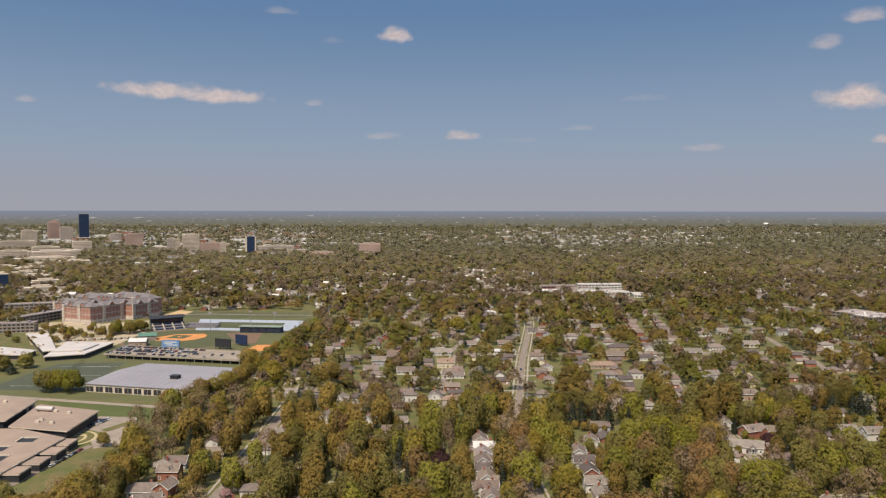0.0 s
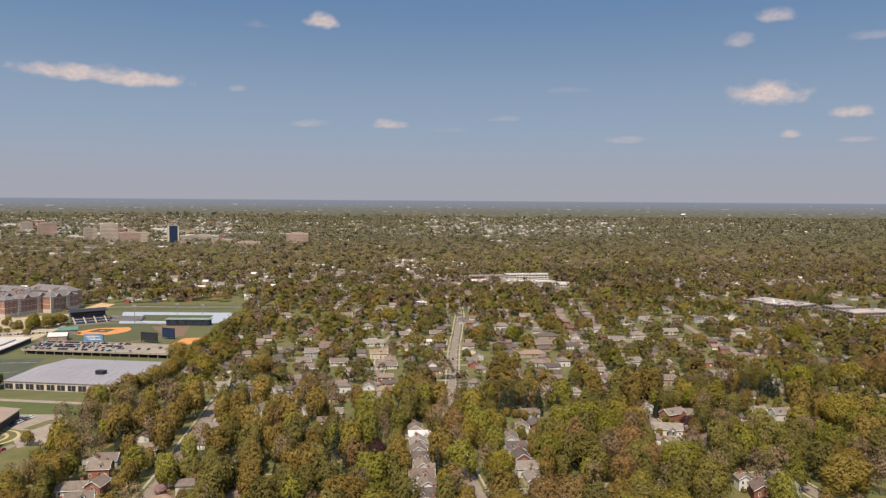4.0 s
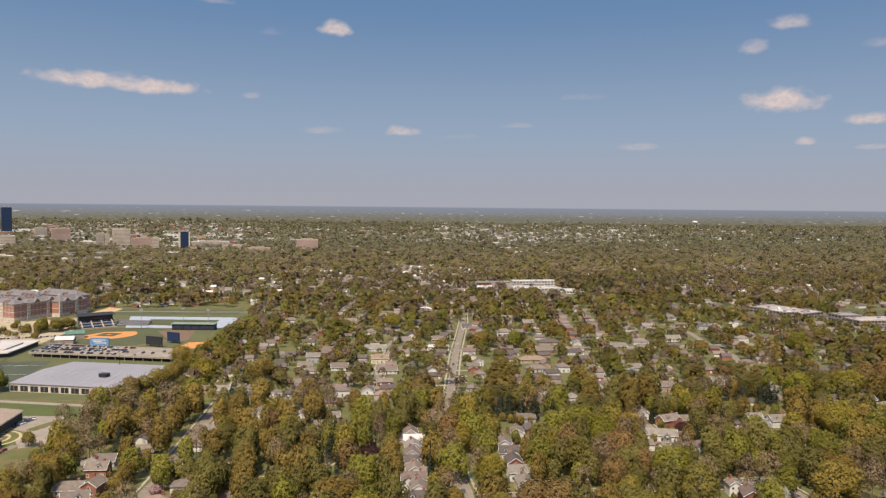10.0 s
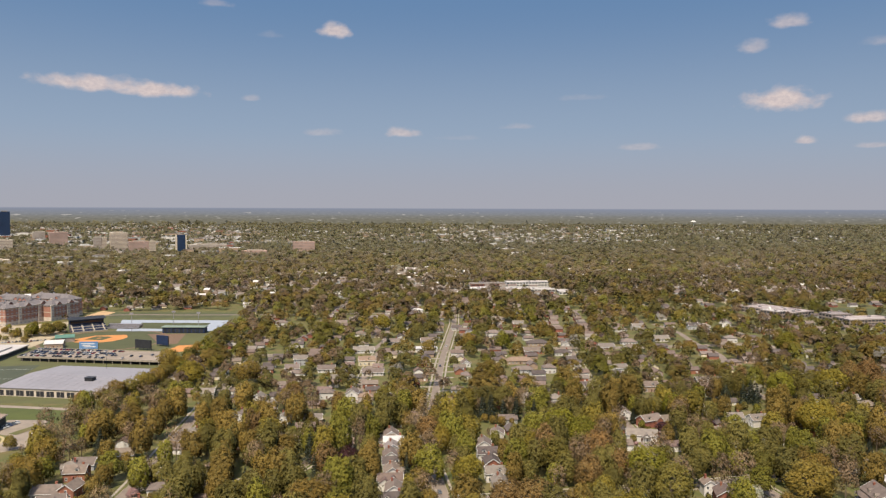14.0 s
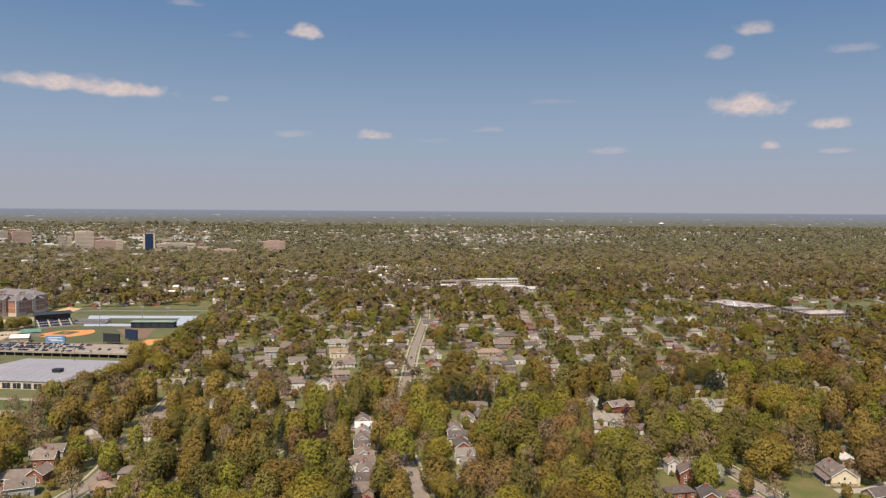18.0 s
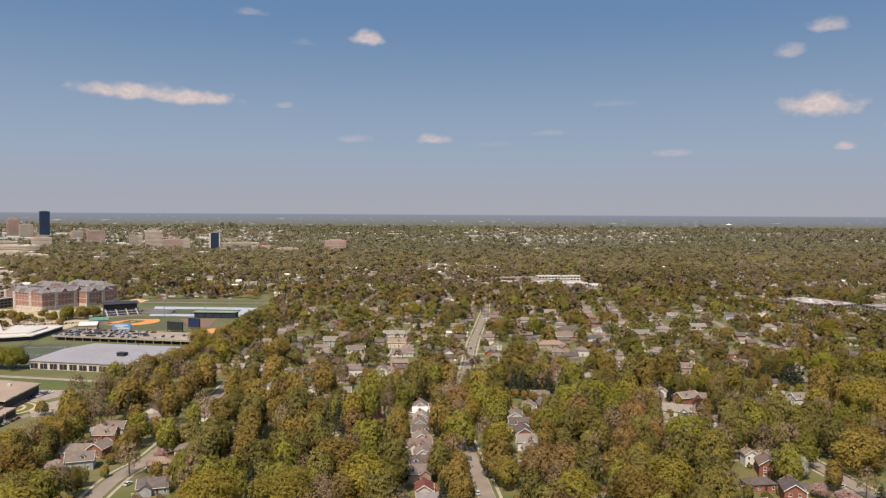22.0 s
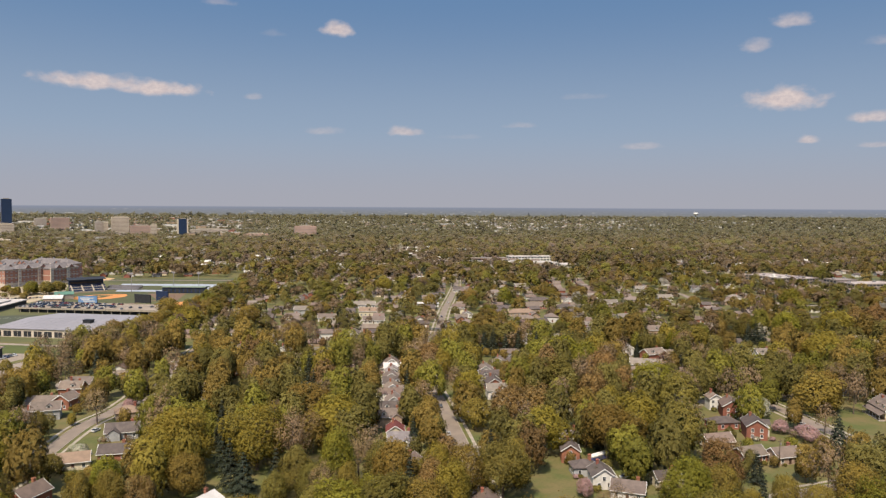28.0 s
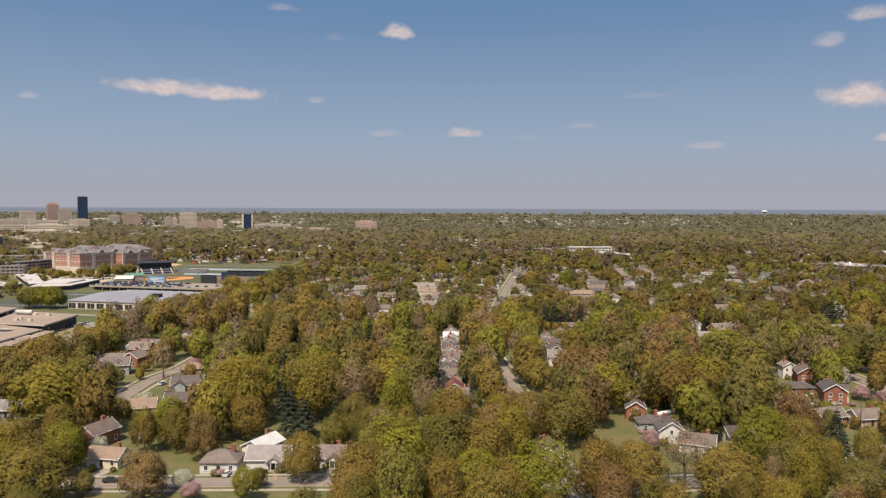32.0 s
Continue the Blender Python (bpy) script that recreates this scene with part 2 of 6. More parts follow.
ROOFS = {
    "grey": surface("grey_shingles", (0.196, 0.152, 0.128), (0.144, 0.113, 0.097), 0.9, 0.5, 5, 0.4, each=0.5),
    "dark": surface("dark_shingles", (0.116, 0.092, 0.082), (0.080, 0.064, 0.059), 0.9, 0.5, 5, 0.4, each=0.5),
    "brown": surface("brown_shingles", (0.205, 0.158, 0.125), (0.150, 0.118, 0.095), 0.9, 0.5, 5, 0.4, each=0.5),
    "tan": surface("tan_shingles", (0.225, 0.190, 0.158), (0.170, 0.144, 0.122), 0.9, 0.5, 5, 0.4, each=0.4),
    "pale": surface("pale_roof", (0.56, 0.53, 0.50), (0.46, 0.44, 0.41), 0.7, 0.2, 3, 0.1, each=0.2),
    "silver": surface("light_grey_shingles", (0.268, 0.225, 0.206), (0.217, 0.182, 0.167), 0.85, 0.5, 5, 0.3, each=0.2),
    "mauve": surface("brownish_grey_shingles", (0.188, 0.132, 0.110), (0.137, 0.098, 0.084), 0.9, 0.5, 5, 0.4, each=0.5),
    "slate": surface("slate_grey_shingles", (0.178, 0.158, 0.152), (0.138, 0.122, 0.118), 0.85, 0.3, 3, 0.3, each=0.2),
    "red": surface("red_roof", (0.17, 0.05, 0.042), (0.13, 0.042, 0.038), 0.8, 0.5, 5, 0.3),
    "orange": surface("clay_roof", (0.262, 0.182, 0.126), (0.21, 0.148, 0.105), 0.8, 0.5, 5, 0.3),
    "blue": surface("slate_roof", (0.217, 0.190, 0.186), (0.160, 0.140, 0.140), 0.8, 0.5, 5, 0.3, each=0.3),
}
TRIM = surface("white_trim", (0.76, 0.74, 0.70), (0.66, 0.64, 0.60), 0.5, 0.5, 6, 0)
GLASS = surface("window_glass", (0.035, 0.042, 0.052), (0.02, 0.025, 0.03), 0.12, 0.3, 2, 0, spec=0.6)
DARK = surface("dark_paint", (0.035, 0.036, 0.04), None, 0.6, 0.5, 4, 0)
NAVY = surface("navy_paint", (0.020, 0.035, 0.085), None, 0.6, 0.5, 4, 0)
SIGN_BLUE = surface("sign_blue", (0.17, 0.30, 0.50), (0.13, 0.24, 0.42), 0.5, 0.3, 2, 0)
CLAY = surface("infield_clay", (0.56, 0.245, 0.075), (0.47, 0.20, 0.065), 0.9, 0.1, 1.5, 0.1)
BALLGRASS = surface("ball_field_grass", (0.084, 0.088, 0.038), (0.070, 0.074, 0.033), 0.9, 0.05, 1.0, 0.1)
TURF = surface("dull_turf", (0.072, 0.080, 0.050), (0.060, 0.068, 0.044), 0.9, 0.05, 1.0, 0.1)
METALROOF = surface("pale_metal_roof", (0.274, 0.258, 0.268), (0.246, 0.232, 0.240), 0.55, 0.03, 0.4, 0.05)
GRAVELROOF = surface("gravel_roof", (0.315, 0.235, 0.176), (0.26, 0.195, 0.15), 0.9, 0.06, 1.5, 0.1)
MEMBRANE = surface("white_membrane_roof", (0.52, 0.47, 0.43), (0.42, 0.39, 0.36), 0.7, 0.08, 1.0, 0.05)
PAVED = surface("worn_tan_paving", (0.30, 0.245, 0.19), (0.23, 0.19, 0.15), 0.9, 0.1, 1.5, 0.1)
STONE = surface("cream_stone", (0.58, 0.50, 0.40), (0.48, 0.41, 0.33), 0.8, 0.2, 2, 0.1)
DIRT = surface("bare_earth", (0.50, 0.33, 0.17), (0.40, 0.27, 0.15), 0.95, 0.08, 0.8, 0.2)
WATER = surface("pale_court", (0.36, 0.385, 0.42), (0.30, 0.33, 0.37), 0.6, 0.1, 1.0, 0)

# ---- mesh building ----


class Geo:
    """Vertices and faces of one mesh."""

    def __init__(self):
        self.v, self.f = [], []

    def add(self, verts, faces):
        k = len(self.v)
        self.v += [tuple(p) for p in verts]
        self.f += [tuple(i + k for i in f) for f in faces]
        return self

    def box(self, x0, x1, y0, y1, z0, z1):
        return self.add([(x0, y0, z0), (x1, y0, z0), (x1, y1, z0), (x0, y1, z0), (x0, y0, z1), (x1, y0, z1), (x1, y1, z1), (x0, y1, z1)],
                        [(3, 2, 1, 0), (4, 5, 6, 7), (0, 1, 5, 4), (1, 2, 6, 5), (2, 3, 7, 6), (3, 0, 4, 7)])

    def prism(self, ring, z0, z1):
        n = len(ring)
        return self.add([(x, y, z0) for x, y in ring] + [(x, y, z1) for x, y in ring],
                        [tuple(range(n - 1, -1, -1)), tuple(range(n, 2 * n))] + [(i, (i + 1) % n, n + (i + 1) % n, n + i) for i in range(n)])

    def slab(self, corners, thick):
        """A sloping plate: its upper corners and its thickness."""
        n = len(corners)
        return self.add([(x, y, z - thick) for x, y, z in corners] + list(corners),
                        [tuple(range(n - 1, -1, -1)), tuple(range(n, 2 * n))] + [(i, (i + 1) % n, n + (i + 1) % n, n + i) for i in range(n)])

    def tube(self, a, b, ra, rb, sides=6):
        a, b = Vector(a), Vector(b)
        turn = (b - a).to_track_quat("Z", "Y").to_matrix()
        ring = [turn @ Vector((math.cos(6.2832 * k / sides), math.sin(6.2832 * k / sides), 0)) for k in range(sides)]
        return self.add([a + ra * r for r in ring] + [b + rb * r for r in ring],
                        [(i, (i + 1) % sides, sides + (i + 1) % sides, sides + i) for i in range(sides)] + [tuple(range(sides, 2 * sides))])

    def gable_walls(self, w, d, h, rise):
        """Walls of a house whose ridge runs along x."""
        x, y = w / 2, d / 2
        return self.add([(-x, -y, 0), (x, -y, 0), (x, y, 0), (-x, y, 0), (-x, -y, h), (x, -y, h), (x, y, h), (-x, y, h), (-x, 0, h + rise), (x, 0, h + rise)],
                        [(0, 1, 5, 4), (2, 3, 7, 6), (1, 2, 6, 9, 5), (3, 0, 4, 8, 7)])

    def gable_roof(self, w, d, h, rise, over=0.45, thick=0.2):
        x, y, k = w / 2 + over, d / 2, rise / (d / 2)
        lo = h - over * k
        t = thick
        self.slab([(-x, -y - over, lo + t), (x, -y - over, lo + t), (x, 0, h + rise + t), (-x, 0, h + rise + t)], t)
        return self.slab([(x, y + over, lo + t), (-x, y + over, lo + t), (-x, 0, h + rise + t), (x, 0, h + rise + t)], t)

    def hip_roof(self, w, d, h, rise, over=0.45, thick=0.2):
        x, y, r = w / 2 + over, d / 2 + over, max(w - d, 0.6) / 2
        lo, hi = h, h + rise
        self.add([(-x, -y, lo), (x, -y, lo), (x, y, lo), (-x, y, lo), (-x, -y, lo + thick), (x, -y, lo + thick), (x, y, lo + thick), (-x, y, lo + thick), (-r, 0, hi), (r, 0, hi)],
                 [(3, 2, 1, 0), (0, 1, 5, 4), (1, 2, 6, 5), (2, 3, 7, 6), (3, 0, 4, 7), (4, 5, 9, 8), (5, 6, 9), (6, 7, 8, 9), (7, 4, 8)])
        return self

    def mesh(self, name, material):
        me = bpy.data.meshes.new(name)
        me.from_pydata(self.v, [], self.f)
        if material:
            me.materials.append(material)
        return me


def thing(name, x, y, z=0.0, turn=0.0, label="", category="", group="", kind=""):
    """An Empty at a thing's base."""
    ob = new(name)
    ob.matrix_basis = pose(x, y, z, 0, 0, turn)
    ob.empty_display_size = 0.5
    return tagged(ob, label, category, group, kind)


def part(name, geo, material, parent, label="", at=None):
    """One mesh object under a thing or a part; geo may be a ready mesh."""
    me = geo if isinstance(geo, bpy.types.Mesh) else geo.mesh(name, material)
    ob = new(name, me)
    ob.parent = parent
    if at is not None:
        ob.matrix_basis = at
    return tagged(ob, label)


def solo(name, geo, material, label="", category="", group="", kind="", at=None):
    """One mesh that is a whole thing."""
    ob = new(name, geo.mesh(name, material))
    if at is not None:
        ob.matrix_basis = at
    return tagged(ob, label, category, group, kind)


def rise_of(x, y):
    """The far land is raised so that it fits the camera's horizon."""
    r = math.hypot(x, y)
    k = min(max((r - 2600) / 2300, 0), 1)
    return 26 * k * k * (3 - 2 * k)


# ---- ground ----
def build_ground():
    rings = [0, 60, 120, 180, 260, 360, 500, 700, 1000, 1400, 2000, 2600, 2900, 3200, 3500, 3800, 4100, 4400, 4700, 4950, 5400, 7000, 9500]
    n, v, f = 96, [(0, 0, 0)], []
    for r in rings[1:]:
        for k in range(n):
            x, y = r * math.sin(6.28319 * k / n), r * math.cos(6.28319 * k / n)
            v.append((x, y, rise_of(x, y)))
    f += [(0, 1 + (k + 1) % n, 1 + k) for k in range(n)]
    for i in range(len(rings) - 2):
        a, b = 1 + i * n, 1 + (i + 1) * n
        f += [(a + k, a + (k + 1) % n, b + (k + 1) % n, b + k) for k in range(n)]
    g = Geo()
    g.v, g.f = v, f
    solo("ground", g, GRASS, "spring lawns and rough grass of a flat suburb", "ground", kind="structure")


build_ground()
SIGHT = []  # strips along the line of sight, kept low so the camera sees a building
BLOCKED = []  # footprints where no tree may stand: x, y, half width, half depth, turn


def block(x, y, hw, hd, turn=0.0):
    c, s = math.cos(radians(turn)), math.sin(radians(turn))
    BLOCKED.append((x, y, hw, hd, c, s))


def open_before(x, y, half, length):
    """Keeps tall trees out of the camera's view of a building."""
    r = math.hypot(x, y)
    SIGHT.append((x, y, -x / r, -y / r, half, length))


def in_open(x, y, pad=0.0):
    for sx, sy, ux, uy, half, length in SIGHT:
        dx, dy = x - sx, y - sy
        along = dx * ux + dy * uy
        if 0 < along < length and abs(dx * uy - dy * ux) < half + pad:
            return True
    return False


def ribbon(points, width, z):
    """A strip of road along a line of points."""
    g = Geo()
    side = []
    for k, p in enumerate(points):
        a, b = points[max(k - 1, 0)], points[min(k + 1, len(points) - 1)]
        dx, dy = b[0] - a[0], b[1] - a[1]
        ln = math.hypot(dx, dy)
        side.append((-dy / ln * width / 2, dx / ln * width / 2))
    v = []
    for (x, y), (sx, sy) in zip(points, side):
        base = rise_of(x, y)
        v += [(x + sx, y + sy, base - 0.1), (x + sx, y + sy, base + z), (x - sx, y - sy, base + z), (x - sx, y - sy, base - 0.1)]
    f = []
    for k in range(len(points) - 1):
        o = 4 * k
        f += [(o + j, o + j + 4, o + j + 5, o + j + 1) for j in range(3)]
    g.v, g.f = v, f
    return g


def smooth_line(points, step=12.0):
    """Points every few metres along a curve through the given ones."""
    out = []
    for k in range(len(points) - 1):
        p0, p1, p2, p3 = points[max(k - 1, 0)], points[k], points[k + 1], points[min(k + 2, len(points) - 1)]
        n = max(2, int(math.hypot(p2[0] - p1[0], p2[1] - p1[1]) / step))
        for j in range(n):
            t = j / n
            out.append(tuple(0.5 * (2 * p1[i] + (p2[i] - p0[i]) * t + (2 * p0[i] - 5 * p1[i] + 4 * p2[i] - p3[i]) * t * t + (3 * p1[i] - p0[i] - 3 * p2[i] + p3[i]) * t ** 3) for i in (0, 1)))
    return out + [points[-1]]


STREETS = []


def street(points, width=7.5, walks=True, clear=-0.5):
    line = smooth_line(points, 5.0)
    STREETS.append((line, width, walks))
    for p, q in zip(line[::2], line[2::2] + line[-1:]):
        ln = math.hypot(q[0] - p[0], q[1] - p[1])
        block((p[0] + q[0]) / 2, (p[1] + q[1]) / 2, ln / 2 + 1, width / 2 + clear, math.degrees(math.atan2(q[1] - p[1], q[0] - p[0])))


def on_street(p, but, margin):
    for line, width, _ in STREETS:
        if line is not but and any(math.hypot(p[0] - q[0], p[1] - q[1]) < width / 2 + margin for q in line):
            return True
    return False


def lay_streets():
    """The roads, and kerbs and pavements that stop where another road runs in."""
    for n, (line, width, walks) in enumerate(STREETS):
        solo("road", ribbon(line, width, 0.03 + 0.006 * n), ASPHALT, "worn pale grey asphalt street between lawns", "road", kind="structure")
        for s in (-1, 1) if walks else ():
            for off, wide, high, name, label in ((width / 2 + 0.12, 0.24, 0.16, "kerb", "low concrete kerb along the street"), (width / 2 + 2.6, 1.4, 0.08, "pavement", "narrow concrete pavement along the street")):
                run = []
                for k, p in enumerate(line + [None]):
                    if p is not None:
                        a, b = line[max(k - 1, 0)], line[min(k + 1, len(line) - 1)]
                        dx, dy = b[0] - a[0], b[1] - a[1]
                        ln = math.hypot(dx, dy)
                        e = (p[0] - s * dy / ln * off, p[1] + s * dx / ln * off)
                        if not on_street(e, line, 1.5):
                            run.append(e)
                            continue
                    if len(run) > 1:
                        solo(name, ribbon(run, wide, high), CONCRETE, label, name, kind="structure")
                    run = []

# ---- streets ----
MAIN = [(57, 60), (57, 150), (57, 230), (56, 310), (52, 400), (60, 470), (70, 540), (90, 676), (108, 780), (126, 885)]
street(MAIN[:5], 7.0, clear=0.0)
street(MAIN[4:], 5.6, clear=1.5)
street([(-260, 196), (-150, 197), (-60, 200), (0, 200), (57, 196), (140, 205), (165, 222), (205, 236), (221, 262), (222, 300), (219, 344)], 6.5)
street([(-113, 198), (-109, 260), (-108.5, 325), (-102, 358), (-100, 440), (-98, 540), (-92, 640), (-88, 700)], 6.5, clear=2.2)
street([(57, 335), (120, 338), (200, 345), (300, 360)], 6.5)
street([(-150, 700), (-90, 702), (0, 708), (95, 712), (180, 716), (300, 712), (420, 720)], 6.5)
street([(-102, 372), (-30, 376), (10, 470), (12, 560), (20, 640), (30, 706)], 6.0)
street([(330, 600), (360, 657), (368, 741), (377, 800), (372, 860)], 6.5, walks=False, clear=3.0)
street([(185, 345), (190, 460), (205, 600), (225, 720), (245, 900)], 6.0)
street([(126, 885), (140, 1000), (150, 1120)], 6.0)
street([(-420, 905), (-330, 990), (-200, 985), (-60, 980), (126, 985), (320, 990)], 6.5, walks=False)
street([(20, 706), (40, 800), (46, 985)], 5.5, walks=False)
street([(300, 360), (330, 600)], 6.0, walks=False)

for x, y, half, length in ((262, 306, 10, 40), (108, 263, 6, 32), (221, 275, 6, 34), (203, 283, 8, 30), (-14, 396, 5, 35), (8, 386, 6, 30), (57, 330, 4, 26), (57, 292, 4, 30), (290, 489, 16, 45), (104, 468, 12, 40), (40, 370, 4, 30), (-28, 226, 9, 36), (-35, 262, 5, 30), (366, 500, 9, 34), (304, 417, 10, 30), (412, 530, 12, 40), (58, 268, 5, 34), (58, 310, 5, 30), (-109, 275, 6, 30), (-104, 300, 7, 25), (84, 240, 9, 36), (-75, 200, 9, 25), (-22, 207, 16, 35), (362, 690, 9, 80), (376, 775, 9, 90), (372, 850, 9, 90), (-103, 352, 9, 95), (68, 560, 7, 60), (90, 690, 7, 120), (115, 850, 7, 150)):
    open_before(x, y, half, length)

# gardens and lawns that lie open, with only the planting listed below
for x, y, hw, hd in ((-73, 203, 19, 15), (-27, 194, 25, 19), (-40, 172, 24, 8), (88, 234, 13, 18), (86, 212, 8, 8), (200, 272, 12, 16), (232, 300, 12, 16), (-98, 300, 9, 22)):
    block(x, y, hw, hd)

# ---- houses ----
WINDOW = Geo().box(-0.62, 0.62, -0.09, 0.02, -0.78, 0.78).box(-0.75, 0.75, -0.16, 0.0, -0.9, -0.78).mesh("window", TRIM)
PANE = Geo().box(-0.48, -0.03, -0.12, 0.0, -0.66, 0.66).box(0.03, 0.48, -0.12, 0.0, -0.66, 0.66).mesh("pane", GLASS)
DOOR = Geo().box(-0.5, 0.5, -0.1, 0.02, 0, 2.1).box(-0.36, 0.36, -0.13, 0, 1.3, 1.9).box(-0.36, 0.36, -0.13, 0, 0.25, 1.0).mesh("door", surface("door_paint", (0.10, 0.05, 0.035), None, 0.5, 0.5, 4, 0, each=1.0))
GARAGE_DOOR = Geo().box(-2.3, 2.3, -0.1, 0.02, 0, 2.15)
for k in range(4):
    GARAGE_DOOR.box(-2.2, 2.2, -0.13, 0, 0.08 + 0.52 * k, 0.52 + 0.52 * k)
GARAGE_DOOR = GARAGE_DOOR.mesh("garage_door", TRIM)
CHIMNEY = Geo().box(-0.55, 0.55, -0.45, 0.45, 0, 2.6).box(-0.65, 0.65, -0.55, 0.55, 2.6, 2.8).box(-0.3, 0.3, -0.2, 0.2, 2.8, 3.05).mesh("chimney", WALLS["brick"])
POST = Geo().tube((0, 0, 0), (0, 0, 2.4), 0.12, 0.1, 8).mesh("post", TRIM)
HOUSES = []
COLOUR = {"white": "white-sided", "cream": "cream-sided", "grey": "grey-sided", "brick": "red-brick", "tan": "tan-brick"}
ROOFWORD = {"grey": "grey shingle roof", "dark": "dark shingle roof", "brown": "brown shingle roof", "tan": "tan shingle roof", "pale": "pale roof", "red": "red roof", "orange": "orange-brown roof", "blue": "slate-blue roof", "silver": "light grey roof", "mauve": "brownish grey roof"}
STYLEWORD = {"porch": "with a gabled front porch", "garage": "with a garage door", "gable": "with its gable to the street", "cross": "with a cross gable", "chim": "with a brick chimney", "flat": "with a flat roof", "plain": "among trees"}


def add_window(h, x, y, z, turn):
    w = part("window", WINDOW, None, h, at=pose(x, y, z, 0, 0, turn))
    part("pane", PANE, None, w)


def house(x, y, turn, w, d, storeys, wall, roof, style, near=True, screened=False):
    """One house: walls, roof, chimney, windows, door and what its style adds. Its front looks to -y."""
    size = "two-storey" if storeys >= 1.5 else "one-storey"
    h = thing("house", x, y, 0, turn, f"{size} {COLOUR[wall]} house {STYLEWORD[style]}, {ROOFWORD[roof]}", "house", "houses of the suburb")
    HOUSES.append((x, y, max(w, d)))
    block(x, y, w / 2 + 1.8, d / 2 + 1.8, turn)
    if y < 1000 and near and not screened:
        open_before(x, y, w / 2 - 0.5, 46 if y < 300 else 36 if y < 520 else 12 + 0.055 * y)
    hh = 0.4 + 2.75 * storeys
    rise = d * (0.26 if roof in ("pale",) else 0.33)
    wm, rm = WALLS[wall], ROOFS[roof]
    if style == "flat":
        part("wall", Geo().box(-w / 2, w / 2, -d / 2, d / 2, 0, hh), wm, h)
        part("roof", Geo().box(-w / 2 - 0.5, w / 2 + 0.5, -d / 2 - 0.5, d / 2 + 0.5, hh, hh + 0.35), rm, h)
    elif style == "plain" and int(x + y) % 3 == 0:
        part("wall", Geo().box(-w / 2, w / 2, -d / 2, d / 2, 0, hh), wm, h)
        part("roof", Geo().hip_roof(w, d, hh, rise), rm, h)
    else:
        part("wall", Geo().gable_walls(w, d, hh, rise), wm, h)
        part("roof", Geo().gable_roof(w, d, hh, rise), rm, h)
    if style in ("cross", "porch"):
        gw, gd = (w * 0.38, d / 2 + 2.0) if style == "cross" else (4.4, d / 2 + 2.2)
        gx = (w * 0.24 if int(x + y) % 2 else -w * 0.22) if style == "cross" else w * 0.16
        gr = gw * 0.36
        gh = hh if style == "cross" else hh - 0.35
        k = Matrix.Translation((gx, -gd / 2, 0)) @ pose(0, 0, 0, 0, 0, 90)
        part("porch_roof" if style == "porch" else "wing_roof", Geo().gable_roof(gd, gw, gh, gr, 0.3), rm, h, at=k)
        if style == "cross":
            part("wing", Geo().gable_walls(gd, gw, gh, gr), wm, h, at=k)
        else:
            f = gh - 0.05
            part("porch_gable", Geo().add([(gx - gw / 2, -gd + 0.1, f), (gx + gw / 2, -gd + 0.1, f), (gx, -gd + 0.1, f + gr), (gx - gw / 2, -gd + 0.3, f), (gx + gw / 2, -gd + 0.3, f), (gx, -gd + 0.3, f + gr)], [(0, 1, 2), (5, 4, 3), (0, 3, 4, 1)]), TRIM, h)
            part("porch_floor", Geo().box(gx - gw / 2, gx + gw / 2, -gd, -d / 2, 0, 0.35), CONCRETE, h)
            for px in (-0.46, -0.17, 0.17, 0.46):
                part("post", POST, None, h, at=Matrix.Translation((gx + gw * px, -gd + 0.25, 0.35)))
    if style in ("chim", "cross", "gable") or int(x * 3 + y) % 2 == 0:
        if style != "flat":
            part("chimney", CHIMNEY, None, h, at=Matrix.Translation((w * 0.28, d * 0.12, hh + rise * 0.35)))
    if not near:
        return h
    if style != "flat" and not (style == "plain" and int(x + y) % 3 == 0):
        gx, ey, k = w / 2 + 0.45, d / 2 + 0.45, rise / (d / 2)
        lo, hi = hh - 0.45 * k + 0.22, hh + rise + 0.22
        for s in (-1, 1):
            b = Geo()
            for side in (-1, 1):
                b.slab([(s * gx, side * ey, lo), (s * gx + s * 0.1, side * ey, lo), (s * gx + s * 0.1, 0, hi), (s * gx, 0, hi)][::s * side], 0.38)
            part("bargeboard", b, TRIM, h)
        part("gutter", Geo().box(-gx, gx, -ey - 0.14, -ey, lo - 0.2, lo), TRIM, h)
        if storeys == 1.6 and style in ("plain", "chim", "cross") and w >= 11:
            dx = -w * 0.2 if style == "cross" and int(x + y) % 2 else w * 0.12
            m = Matrix.Translation((dx, -d * 0.26, hh + rise * 0.22)) @ pose(0, 0, 0, 0, 0, 90)
            dormer = part("dormer", Geo().gable_walls(2.2, 2.2, 1.1, 0.7), wm if wall in ("white", "cream") else WALLS["white"], h, at=m)
            part("dormer_roof", Geo().gable_roof(2.2, 2.2, 1.1, 0.7, 0.2, 0.12), rm, dormer)
            part("pane", PANE, None, dormer, at=Matrix.Translation((-1.12, 0, 0.62)) @ pose(0, 0, 0, 0, 0, -90) @ Matrix.Diagonal((1, 1, 0.7, 1)))
    front = -d / 2
    floors = [1.75] + ([4.3] if storeys >= 2 else [])
    n = max(2, int(w / 3.2))
    for z in floors:
        for k in range(n):
            wx = -w / 2 + w * (k + 0.5) / n
            if z < 2 and k == n // 2:
                continue
            if style in ("cross", "porch", "garage") and z < 2 and k < 2:
                continue
            add_window(h, wx, front, z, 0)
    part("door", DOOR, None, h, at=Matrix.Translation((-w / 2 + w * (n // 2 + 0.5) / n, front, 0.35)))
